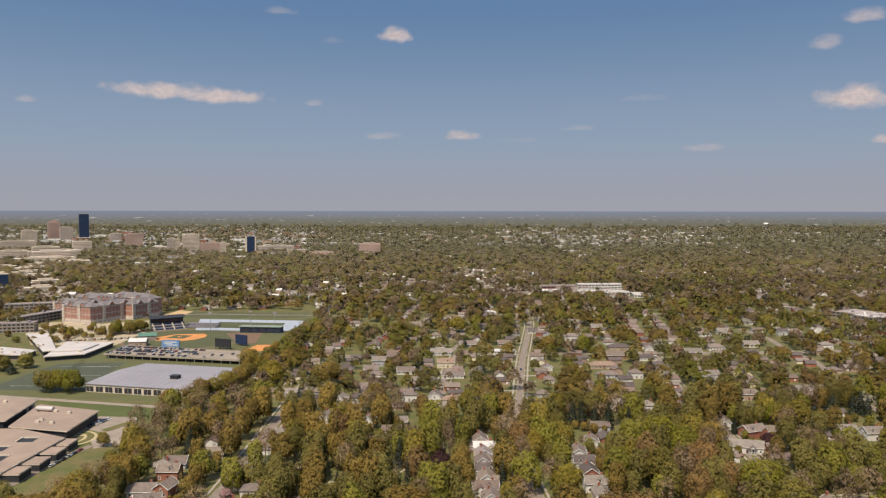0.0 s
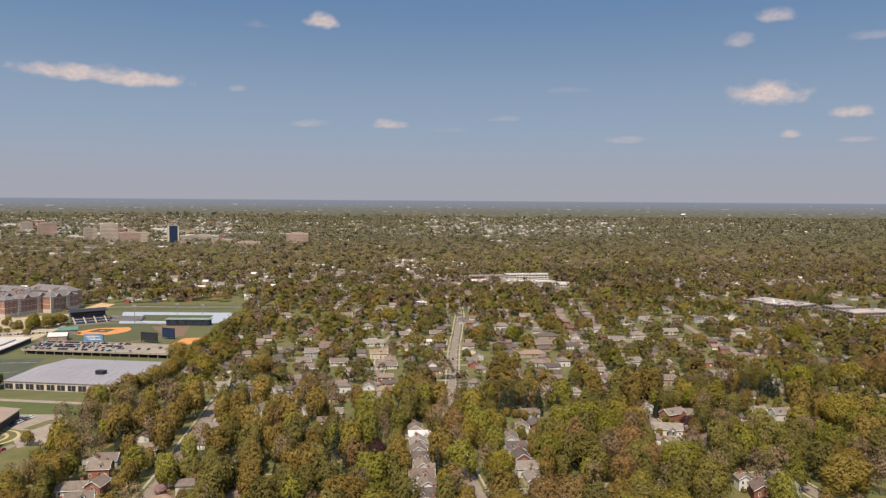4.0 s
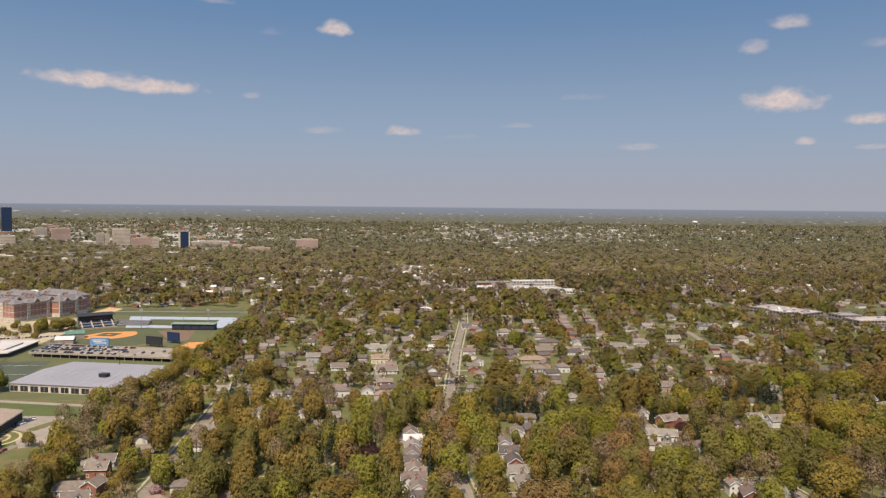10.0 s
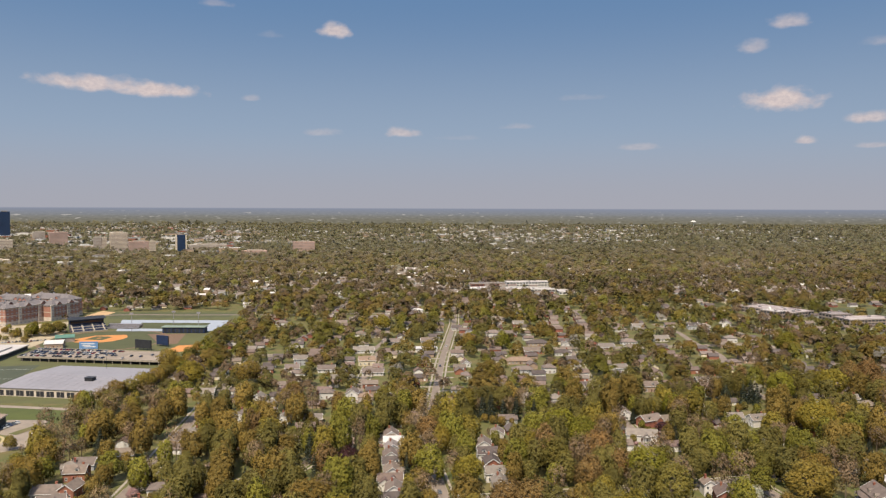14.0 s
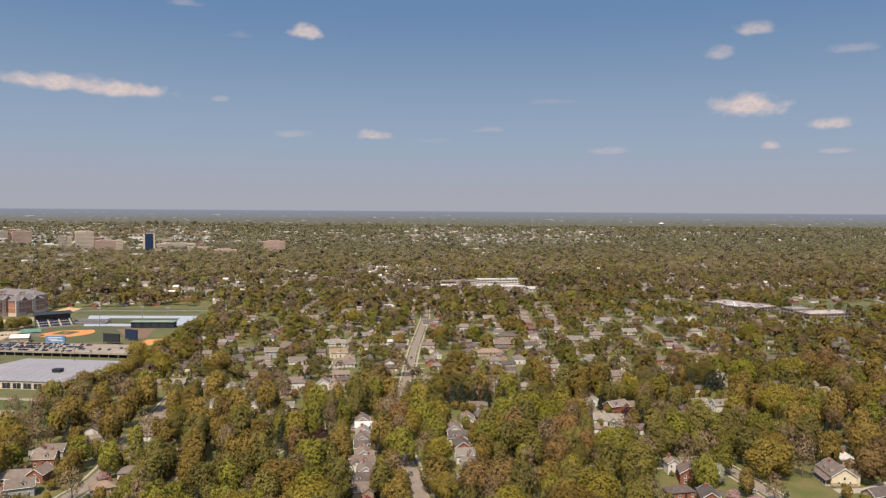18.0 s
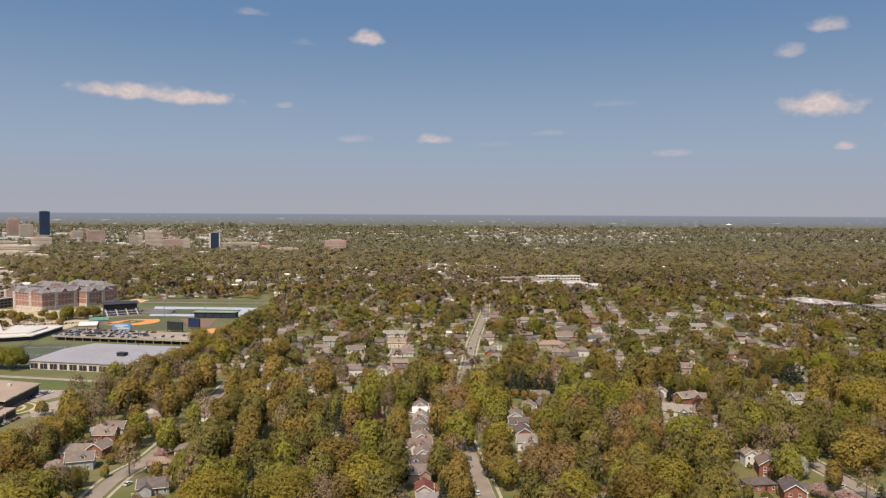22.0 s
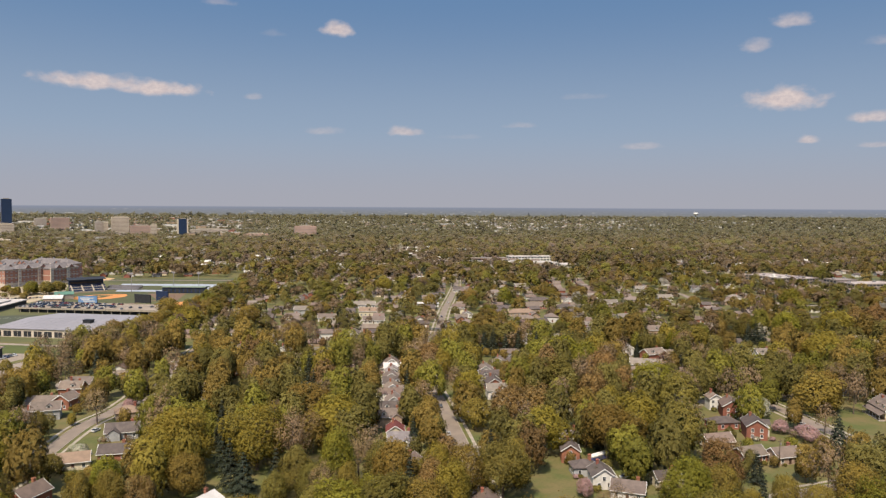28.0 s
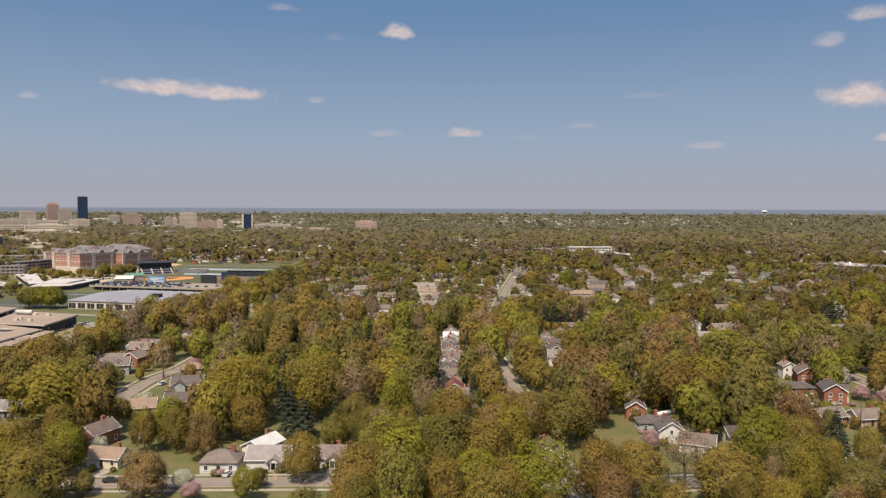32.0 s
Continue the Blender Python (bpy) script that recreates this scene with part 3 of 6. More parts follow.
    if style == "garage":
        part("garage_door", GARAGE_DOOR, None, h, at=Matrix.Translation((-w / 2 + 2.9, front, 0.05)))
    for z in floors + ([4.0] if storeys == 1.6 else []):
        for wy in ((-d * 0.22, d * 0.22) if z < 2 or storeys >= 2 else (0.0,)):
            add_window(h, -w / 2, wy, z, -90)
            add_window(h, w / 2, wy, z, 90)
    return h


house(-30, 215, 0, 13, 9, 1, "white", "silver", "porch")
house(-35, 227, 62, 11, 8, 1, "white", "pale", "gable")
house(-44, 212, 0, 11, 9, 1, "white", "grey", "plain")
house(-12, 216, 0, 9.5, 8, 1, "white", "grey", "porch")
house(-92, 236, 68, 11, 8, 1.6, "brick", "mauve", "gable")
house(-80, 216, -12, 11, 7, 1, "cream", "orange", "garage")
house(-139, 337, 10, 9, 8, 1, "white", "grey", "plain")
house(-130, 341, 15, 12, 9, 1.6, "grey", "grey", "plain")
house(-128, 359, 80, 10, 8, 1.6, "brick", "brown", "gable")
house(-142, 394, 20, 9, 8, 1, "tan", "tan", "plain")
house(-93, 339, 20, 11, 8, 1, "tan", "orange", "plain")
house(-86, 310, 10, 13, 9, 1, "grey", "dark", "cross")
house(-80, 282, 5, 11, 8, 1, "brick", "dark", "plain")
house(-92, 273, 15, 11, 8, 1, "cream", "orange", "plain")
house(-142, 270, 10, 13, 9, 1, "grey", "blue", "plain")
house(34, 258, 70, 10, 8, 1, "tan", "mauve", "plain", screened=True)
house(56, 218, 80, 12, 9, 1, "tan", "mauve", "gable")
house(97, 265, 80, 8, 7, 1.6, "brick", "dark", "gable")
house(98, 250, 0, 9, 7, 1, "grey", "dark", "plain")
house(101, 238, 85, 9, 8, 1.6, "white", "dark", "gable")
house(103, 287, 0, 8, 6, 1, "white", "silver", "plain")
house(107, 227, -25, 11, 8, 1, "white", "grey", "gable")
house(124, 236, 5, 9, 7, 1, "cream", "dark", "gable")
house(188, 331, 85, 6.5, 6, 2, "white", "brown", "gable")
house(190, 318, 74, 11, 8.5, 2, "brick", "mauve", "porch")
house(177, 300, 4, 13, 7, 1, "brick", "dark", "plain")
house(185, 287, 74, 11.5, 8.5, 2, "brick", "dark", "porch")
house(162, 275, 8, 12, 8, 1, "tan", "mauve", "plain")
house(167, 258, 15, 11, 8, 1, "brick", "brown", "plain")
house(180, 256, 10, 11, 8, 1, "tan", "brown", "chim")
house(141, 192, 20, 12, 8, 1, "tan", "mauve", "plain", screened=True)
villa = house(266, 310, 78, 17, 12.5, 1.6, "cream", "grey", "cross")
part("side_porch_roof", Geo().slab([(-9, 9.4, 2.9), (8, 9.4, 2.9), (8, 6.2, 4.2), (-9, 6.2, 4.2)], 0.2), ROOFS["grey"], villa)
part("side_porch_floor", Geo().box(-9, 8, 6.3, 9.2, 0, 0.4), CONCRETE, villa)
for k in range(6):
    part("post", POST, None, villa, at=Matrix.Translation((-8.6 + 3.3 * k, 9.0, 0.4)))
for x in (-4.5, 2.0):
    m = Matrix.Translation((x, 4.2, 5.2)) @ pose(0, 0, 0, 0, 0, -90)
    dormer = part("dormer", Geo().gable_walls(2.4, 2.0, 1.2, 0.7), WALLS["cream"], villa, at=m)
    part("dormer_roof", Geo().gable_roof(2.4, 2.0, 1.2, 0.7, 0.2, 0.12), ROOFS["grey"], dormer)
part("stone_base", Geo().box(-8.6, 8.6, -6.35, 6.35, 0.02, 1.6), WALLS["tan"], villa)
house(288, 332, 72, 10, 7.5, 1, "cream", "pale", "gable")
house(268, 285, 10, 10, 8, 1, "tan", "dark", "plain")
house(30, 301, 88, 9, 7.5, 1, "cream", "red", "gable")
house(30, 425, 0, 10, 8, 1, "white", "brown", "cross")
house(187, 418, -18, 18, 9, 1.3, "white", "tan", "porch")
house(203, 446, 20, 14, 9, 1.6, "brick", "grey", "cross")
house(192, 464, 80, 9, 8, 1.6, "white", "grey", "gable")
house(217, 450, 0, 11, 8, 1, "brick", "brown", "plain")
house(275, 440, 5, 12, 9, 1.6, "white", "tan", "cross")
house(262, 446, 0, 10, 8, 1.6, "white", "tan", "cross")
house(361, 432, 75, 11, 9, 1.6, "brick", "grey", "gable")
house(357, 403, 15, 12, 9, 1, "brick", "brown", "plain")
house(371, 466, 0, 12, 9, 1.6, "tan", "brown", "plain")
house(372, 484, 0, 8, 8, 1.6, "white", "tan", "plain")
house(407, 466, 0, 11, 9, 1, "white", "tan", "plain")
house(465, 547, 10, 12, 9, 1.6, "tan", "grey", "plain")
house(7, 535, 85, 10, 9, 1.6, "white", "grey", "gable")
house(-12, 537, 0, 11, 8, 1.6, "white", "grey", "plain")
house(34, 522, 80, 9, 8, 1, "white", "grey", "gable")
house(17, 529, 0, 11, 8, 1, "tan", "orange", "plain")
house(-18, 475, 0, 12, 8, 1, "tan", "tan", "plain")
house(-37, 473, 80, 9, 8, 1.6, "white", "tan", "gable")
house(-50, 493, 0, 12, 8, 1, "white", "grey", "plain")
house(-66, 482, 70, 10, 8, 1.6, "white", "grey", "gable")
house(-61, 527, 80, 9, 9, 1.6, "white", "tan", "cross")
house(-101, 546, 0, 10, 8, 1.6, "white", "tan", "plain")
house(-42, 659, 0, 12, 9, 2, "grey", "tan", "plain")
house(-47, 633, 0, 12, 9, 1, "white", "grey", "plain")
house(-17, 627, 0, 15, 9, 1, "white", "grey", "plain")
house(18, 653, 0, 15, 9, 1.6, "cream", "orange", "plain")
house(23, 611, 0, 18, 9, 1, "white", "grey", "plain")
house(15, 710, 0, 20, 9, 1, "white", "tan", "plain")
house(44, 752, 0, 17, 9, 1, "grey", "grey", "plain")
house(11, 805, 0, 12, 9, 1, "white", "brown", "plain")
house(77, 714, 0, 22, 12, 1, "white", "pale", "flat")
house(83, 756, 0, 16, 9, 1, "tan", "brown", "plain")
house(123, 835, 0, 12, 9, 1, "white", "dark", "plain")
house(133, 797, 80, 11, 9, 1.6, "grey", "dark", "gable")
house(158, 787, 0, 16, 10, 1.6, "white", "grey", "plain")
house(177, 791, 0, 16, 10, 1, "brick", "grey", "plain")
house(180, 887, 0, 18, 10, 1.6, "tan", "tan", "plain")
house(201, 850, 0, 16, 10, 1.6, "brick", "tan", "plain")
house(195, 732, 0, 22, 10, 1, "tan", "dark", "plain")
house(182, 692, 0, 20, 10, 1, "brick", "brown", "plain")
house(158, 646, 0, 24, 10, 1, "tan", "orange", "plain")
house(153, 609, 0, 18, 9, 1, "grey", "grey", "plain")
house(176, 607, 0, 11, 9, 1.6, "white", "grey", "plain")
house(221, 716, 80, 10, 9, 1.6, "white", "tan", "gable")
house(208, 680, 0, 16, 9, 1, "white", "dark", "plain")
house(260, 705, 0, 16, 10, 1, "tan", "tan", "plain")
house(293, 730, 0, 16, 10, 1, "white", "grey", "plain")
house(88, 545, 0, 10, 8, 1, "grey", "grey", "plain")
house(101, 592, 90, 10, 8, 1, "white", "grey", "plain")
house(107, 639, 90, 10, 8, 1, "white", "grey", "plain")
house(79, 501, 80, 9, 9, 1.6, "tan", "orange", "gable")
house(137, 511, 0, 12, 9, 1.6, "white", "tan", "plain")
house(155, 505, 0, 10, 9, 1.6, "white", "tan", "plain")
house(337, 820, 0, 14, 9, 1.6, "white", "tan", "plain")
house(335, 746, 0, 16, 10, 1, "white", "tan", "plain")
house(416, 814, 0, 14, 9, 1.6, "white", "tan", "plain")
house(404, 819, 0, 12, 9, 1.6, "grey", "dark", "plain")
house(453, 830, 60, 12, 10, 1.6, "white", "grey", "plain")
house(407, 733, 0, 12, 9, 1.6, "white", "tan", "plain")
house(238, 601, 10, 11, 9, 1.6, "white", "tan", "gable")
house(312, 810, 0, 14, 10, 1, "white", "grey", "plain")
house(296, 554, 0, 22, 9, 1, "grey", "tan", "plain")
house(239, 536, 0, 12, 9, 1.6, "tan", "brown", "plain")
house(353, 622, 0, 12, 8, 1, "tan", "grey", "plain")
house(-136, 399, 0, 12, 9, 1, "grey", "grey", "plain")
house(-134, 382, 0, 11, 9, 1.6, "brick", "brown", "plain")
house(-139, 359, 0, 13, 9, 1, "white", "grey", "plain")
house(-84, 354, 0, 11, 8, 1.6, "white", "grey", "plain")
house(-91, 451, 20, 11, 8, 1, "white", "tan", "plain")
house(-120, 413, 10, 11, 9, 1, "tan", "brown", "plain")
house(98, 427, 80, 9, 8, 1.6, "white", "grey", "gable")
house(-13, 884, 0, 14, 9, 1, "white", "brown", "plain")
house(-84, 882, 0, 14, 9, 1.6, "white", "grey", "plain")
house(-151, 1061, 0, 14, 9, 1.6, "white", "pale", "plain")
house(87, 987, 0, 16, 9, 1, "white", "pale", "plain")
house(28, 914, 0, 14, 9, 1.6, "white", "tan", "plain")
house(48, 1306, 0, 18, 10, 1.6, "white", "tan", "plain")
house(-13, 1320, 0, 30, 12, 1, "white", "pale", "plain")
house(184, 1416, 0, 26, 12, 2, "tan", "tan", "plain")

# the close row along the main street, gables to the street, and the houses across it
ROW = [("grey", "tan", "cross", 0), ("dark", "white", "cross", 2), ("grey", "white", "gable", 88), ("mauve", "white", "cross", -2), ("brown", "white", "cross", 90), ("dark", "white", "plain", 0), ("grey", "white", "cross", 90), ("silver", "white", "gable", 92), ("pale", "cream", "cross", 0), ("grey", "white", "gable", 90)]
for k, (roof, wall, style, turn) in enumerate(ROW):
    house(29 + 0.5 * k + (k % 3) - 1, 317 + 12.6 * k, turn, 12.5 if turn < 10 else 10.5, 8.6, 1.6, wall, roof, style)
house(32, 288, 0, 11, 8, 1, "white", "blue", "porch")
open_before(31, 308, 6, 20)
for k, (roof, wall) in enumerate((("tan", "cream"), ("tan", "white"), ("dark", "brick"), ("dark", "white"), ("grey", "white"))):
    house(85 + 0.3 * k, 345 + 15.5 * k, (90, 0, 90, 0, 84)[k], 11.5, 8.4, 1.6, wall, roof, ("gable", "plain", "gable", "cross", "gable")[k])


def clear_of(x, y, r):
    return all(math.hypot(x - a, y - b) > r + s / 2 for a, b, s in HOUSES)


def blocked(x, y):
    for bx, by, hw, hd, c, s in BLOCKED:
        dx, dy = x - bx, y - by
        if abs(dx * c + dy * s) < hw and abs(dy * c - dx * s) < hd:
            return True
    return False

# ---- playing fields and the large buildings round them ----
def plate(name, ring, z, material, label, category, kind="structure", block_it=True):
    g = Geo().prism(ring, -0.1, z)
    xs, ys = [p[0] for p in ring], [p[1] for p in ring]
    if block_it:
        block((min(xs) + max(xs)) / 2, (min(ys) + max(ys)) / 2, (max(xs) - min(xs)) / 2, (max(ys) - min(ys)) / 2)
    return solo(name, g, material, label, category, kind=kind)


def arc(cx, cy, r, a0, a1, n=20):
    return [(cx + r * math.sin(radians(a0 + (a1 - a0) * k / n)), cy + r * math.cos(radians(a0 + (a1 - a0) * k / n))) for k in range(n + 1)]


def field_house():
    """The broad low indoor sports hall with its pale metal roof."""
    cx, cy, turn, w, d, eave, top = -205, 593, -14, 100, 78, 6.5, 8.6
    h = thing("sports_hall", cx, cy, 0, turn, "broad indoor sports hall with a pale grey metal roof", "sports hall")
    block(cx, cy, w / 2 + 3, d / 2 + 3, turn)
    part("wall", Geo().box(-w / 2 + 0.6, w / 2 - 0.6, -d / 2 + 0.6, d / 2 - 0.6, 0, eave), STONE, h)
    g = Geo()
    g.add([(-w / 2, -d / 2, eave - 0.4), (w / 2, -d / 2, eave - 0.4), (w / 2, d / 2, eave - 0.4), (-w / 2, d / 2, eave - 0.4), (-w / 2, -d / 2, eave), (w / 2, -d / 2, eave), (w / 2, d / 2, eave), (-w / 2, d / 2, eave), (-w / 2, 0, top), (w / 2, 0, top)],
          [(3, 2, 1, 0), (0, 1, 5, 4), (1, 2, 6, 9, 5), (2, 3, 7, 6), (3, 0, 4, 8, 7), (4, 5, 9, 8), (6, 7, 8, 9)])
    roof = part("roof", g, METALROOF, h)
    for k in range(1, 14):
        x = -w / 2 + w * k / 14
        part("seam", Geo().slab([(x - 0.15, -d / 2, eave + 0.08), (x + 0.15, -d / 2, eave + 0.08), (x + 0.15, 0, top + 0.08), (x - 0.15, 0, top + 0.08)], 0.1), METALROOF, roof)
    part("vent", Geo().box(8.4, 14.8, -15.5, -10.5, top - 2, top + 1.6).box(8.0, 15.2, -15.9, -10.1, top + 1.6, top + 1.9), DARK, h)
    part("mast", Geo().tube((-4, d / 2 - 6, top - 2), (-4, d / 2 - 6, top + 8), 0.2, 0.12), DARK, h)
    for k in range(12):
        x = -w / 2 + w * (k + 0.5) / 12
        bay = part("bay", Geo().box(x - 3.1, x + 3.1, -d / 2 + 0.45, -d / 2 + 0.7, 0.6, 4.6), DARK, h)
        part("mullion", Geo().box(x - 0.1, x + 0.1, -d / 2 + 0.35, -d / 2 + 0.5, 0.6, 4.6), STONE, bay)


DECK = [(-305, 698), (-165, 664), (-172, 706), (-301, 738)]


def parking_deck():
    """A one-level car park on columns, filled dark below, with pale parapets."""
    p = thing("parking_deck", -235, 700, 0, 0, "raised concrete parking deck with pale parapets over dark bays", "parking deck")
    local = [(x + 235, y - 700) for x, y in DECK]
    part("slab", Geo().prism(local, 3.3, 4.0), PAVED, p)
    # solid dark block puts the shade under the deck into colour
    part("inner_wall", Geo().prism([(x * 0.95, y * 0.8) for x, y in local], 0, 3.3), DARK, p)
    for k in range(4):
        (xa, ya), (xb, yb) = local[k], local[(k + 1) % 4]
        ln = math.hypot(xb - xa, yb - ya)
        nx, ny = (yb - ya) / ln * 0.35, -(xb - xa) / ln * 0.35
        part("parapet", Geo().prism([(xa + nx, ya + ny), (xb + nx, yb + ny), (xb, yb), (xa, ya)], 3.2, 4.9), CONCRETE, p)
        for j in range(max(2, int(ln / 9))):
            t = (j + 0.5) / max(2, int(ln / 9))
            cx, cy = xa + (xb - xa) * t - nx * 2, ya + (yb - ya) * t - ny * 2
            part("column", Geo().box(cx - 0.3, cx + 0.3, cy - 0.3, cy + 0.3, 0, 3.3), CONCRETE, p)


def ball_park():
    plate("ball_field", arc(-262, 802, 62, 0, 360, 40), 0.03, BALLGRASS, "mown outfield grass of a baseball ground", "field")
    home, turn = (-283, 832), 148
    plate("infield_clay", [home] + arc(home[0] + 18.4 * math.sin(radians(turn)), home[1] + 18.4 * math.cos(radians(turn)), 29, turn - 100, turn + 100, 24), 0.07, CLAY, "orange clay infield of the baseball ground", "infield", block_it=False)
    cx, cy = home[0] + 19.5 * math.sin(radians(turn)), home[1] + 19.5 * math.cos(radians(turn))
    solo("infield_grass", Geo().prism([(cx + 14.5 * math.sin(radians(turn + 90 * k)), cy + 14.5 * math.cos(radians(turn + 90 * k))) for k in range(4)][::-1], 0, 0.11), BALLGRASS, "square of grass inside the clay infield", "infield grass", kind="structure")
    solo("pitcher_mound", Geo().tube((cx, cy, 0.05), (cx, cy, 0.35), 2.8, 0.8, 16), CLAY, "low clay pitching mound on the infield", "mound")
    # stands behind home plate
    s = thing("grandstand", -306, 873, 0, 30, "navy baseball grandstand with a dark roofed press box", "grandstand")
    block(-306, 873, 32, 18, 30)
    for k in range(9):
        part("tier", Geo().box(-19, 19, -16 + 1.7 * k, -14.3 + 1.7 * k, 0, 1.0 + 0.75 * k), CONCRETE if k % 3 == 0 else NAVY, s)
    for k in range(4):
        part("aisle", Geo().slab([(-17 + 11 * k - 0.8, -16, 1.4), (-17 + 11 * k + 0.8, -16, 1.4), (-17 + 11 * k + 0.8, -1, 7.6), (-17 + 11 * k - 0.8, -1, 7.6)], 0.2), CONCRETE, s)
    part("press_box", Geo().box(-18, 18, 0, 8, 7, 13), NAVY, s)
    part("window_band", Geo().box(-17, 17, -0.15, 0.1, 8.6, 10.6), GLASS, s)
    part("roof", Geo().slab([(-20, -5, 13.4), (20, -5, 13.4), (20, 9, 15), (-20, 9, 15)], 0.5), DARK, s)
    for x in (-17, -6, 6, 17):
        part("pillar", Geo().tube((x, 4, 0), (x, 4, 12.4), 0.4, 0.4), CONCRETE, s)
    b = thing("bleachers", -268, 886, 0, -8, "open silver bleachers beside the baseball ground", "bleachers")
    block(-268, 886, 24, 12, -8)
    for k in range(7):
        part("bench", Geo().box(-20, 20, -9 + 2.0 * k, -7.6 + 2.0 * k, 0.5 + 0.6 * k, 0.8 + 0.6 * k), METALROOF, b)
        part("riser", Geo().box(-20, 20, -7.6 + 2.0 * k, -7.4 + 2.0 * k, 0, 0.8 + 0.6 * k), CONCRETE, b)
    d = thing("clubhouse", -189, 846, 0, -6, "long low navy clubhouse with dark bays and a green roof", "clubhouse")
    block(-189, 846, 27, 9, -6)
    part("wall", Geo().box(-24, 24, -5, 5, 0, 6.5), NAVY, d)
    part("roof", Geo().box(-25, 25, -6, 6, 6.5, 7.2), surface("dull_green_roof", (0.22, 0.27, 0.21), (0.18, 0.22, 0.18), 0.7, 0.1, 2, 0), d)
    for k in range(10):
        part("bay", Geo().box(-22.4 + 4.6 * k, -19.2 + 4.6 * k, -5.25, -4.9, 0.8, 5.2), DARK if k % 2 else GLASS, d)
    for x, y, t, w, hgt, mt, lab in ((-258, 744, -2, 18, 8.5, SIGN_BLUE, "pale blue scoreboard on dark legs"), (-205, 742, -24, 19, 10, DARK, "tall dark green backstop screen"), (-191, 760, -28, 15, 11, NAVY, "navy scoreboard panel on posts")):
        p = thing("scoreboard", x, y, 0, t, lab, "scoreboard")
        block(x, y, w / 2 + 2, 3, t)
        part("panel", Geo().box(-w / 2, w / 2, -0.35, 0.35, 2.0, hgt), mt, p)
        part("frame", Geo().box(-w / 2 - 0.3, w / 2 + 0.3, -0.45, 0.45, hgt, hgt + 0.5), mt, p)
        for k in range(5):
            part("post", Geo().box(-w / 2 + w * k / 4 - 0.2, -w / 2 + w * k / 4 + 0.2, 0.35, 0.8, 0, hgt), DARK, p)
        if mt is SIGN_BLUE:
            for k, (a, bb, z) in enumerate(((-7, 6, 6.6), (-6, 2, 5.0), (-4, 7, 3.6))):
                part("lettering", Geo().box(a, bb, -0.42, -0.35, z, z + 0.8), TRIM, p, "unreadable pale line of lettering")
    plate("clay_strip", [(-186, 716), (-150, 742), (-152, 768), (-176, 764)], 0.05, CLAY, "orange clay bullpen beyond the outfield", "clay")
    plate("practice_lawn", [(-312, 962), (-160, 962), (-158, 1000), (-330, 1020)], 0.04, BALLGRASS, "mown practice lawn behind the ball ground", "lawn")
    plate("tennis_court", [(-270, 862), (-164, 852), (-140, 884), (-157, 934), (-291, 950)], 0.05, WATER, "pale blue-grey hard court round a lawn", "court")
    plate("court_lawn", [(-257, 880), (-176, 866), (-174, 914), (-259, 924)], 0.1, BALLGRASS, "mown lawn inside the pale hard court", "lawn", block_it=False)
    plate("brown_infield", [(-228, 838), (-186, 838), (-180, 775), (-196, 770)], 0.06, surface("brown_track", (0.19, 0.12, 0.075)), "brown bare earth beside the outfield", "earth", block_it=False)
    plate("soccer_turf", [(-345, 575), (-268, 572), (-276, 678), (-335, 672)], 0.04, TURF, "dull green sports turf with a running edge", "field")
    plate("lawn_strip", [(-275, 505), (-180, 485), (-178, 512), (-272, 545)], 0.04, surface("fresh_lawn", (0.085, 0.098, 0.026), (0.07, 0.082, 0.024), 0.9, 0.06, 1, 0.1), "fresh green lawn before the sports hall", "lawn")
    plate("service_path", [(-345, 558), (-170, 514), (-169, 519.5), (-345, 564)], 0.06, PAVED, "pale service road before the sports hall", "path")
    parking_deck()
    for x in (-250, -206, -175):
        s = thing("light_mast", x, 868 - abs(x + 215) * 0.4, 0, 0, "tall grey floodlight mast by the ball ground", "light mast")
        part("pole", Geo().tube((0, 0, 0), (0, 0, 22), 0.35, 0.2), METALROOF, s)
        part("lamp_rack", Geo().box(-2, 2, -0.3, 0.3, 20.5, 22.5), METALROOF, s)


CARS = {}
PAINTS = [(0.55, 0.55, 0.55), (0.04, 0.04, 0.045), (0.03, 0.05, 0.12), (0.28, 0.03, 0.03), (0.16, 0.17, 0.18), (0.70, 0.69, 0.66), (0.07, 0.08, 0.09)]


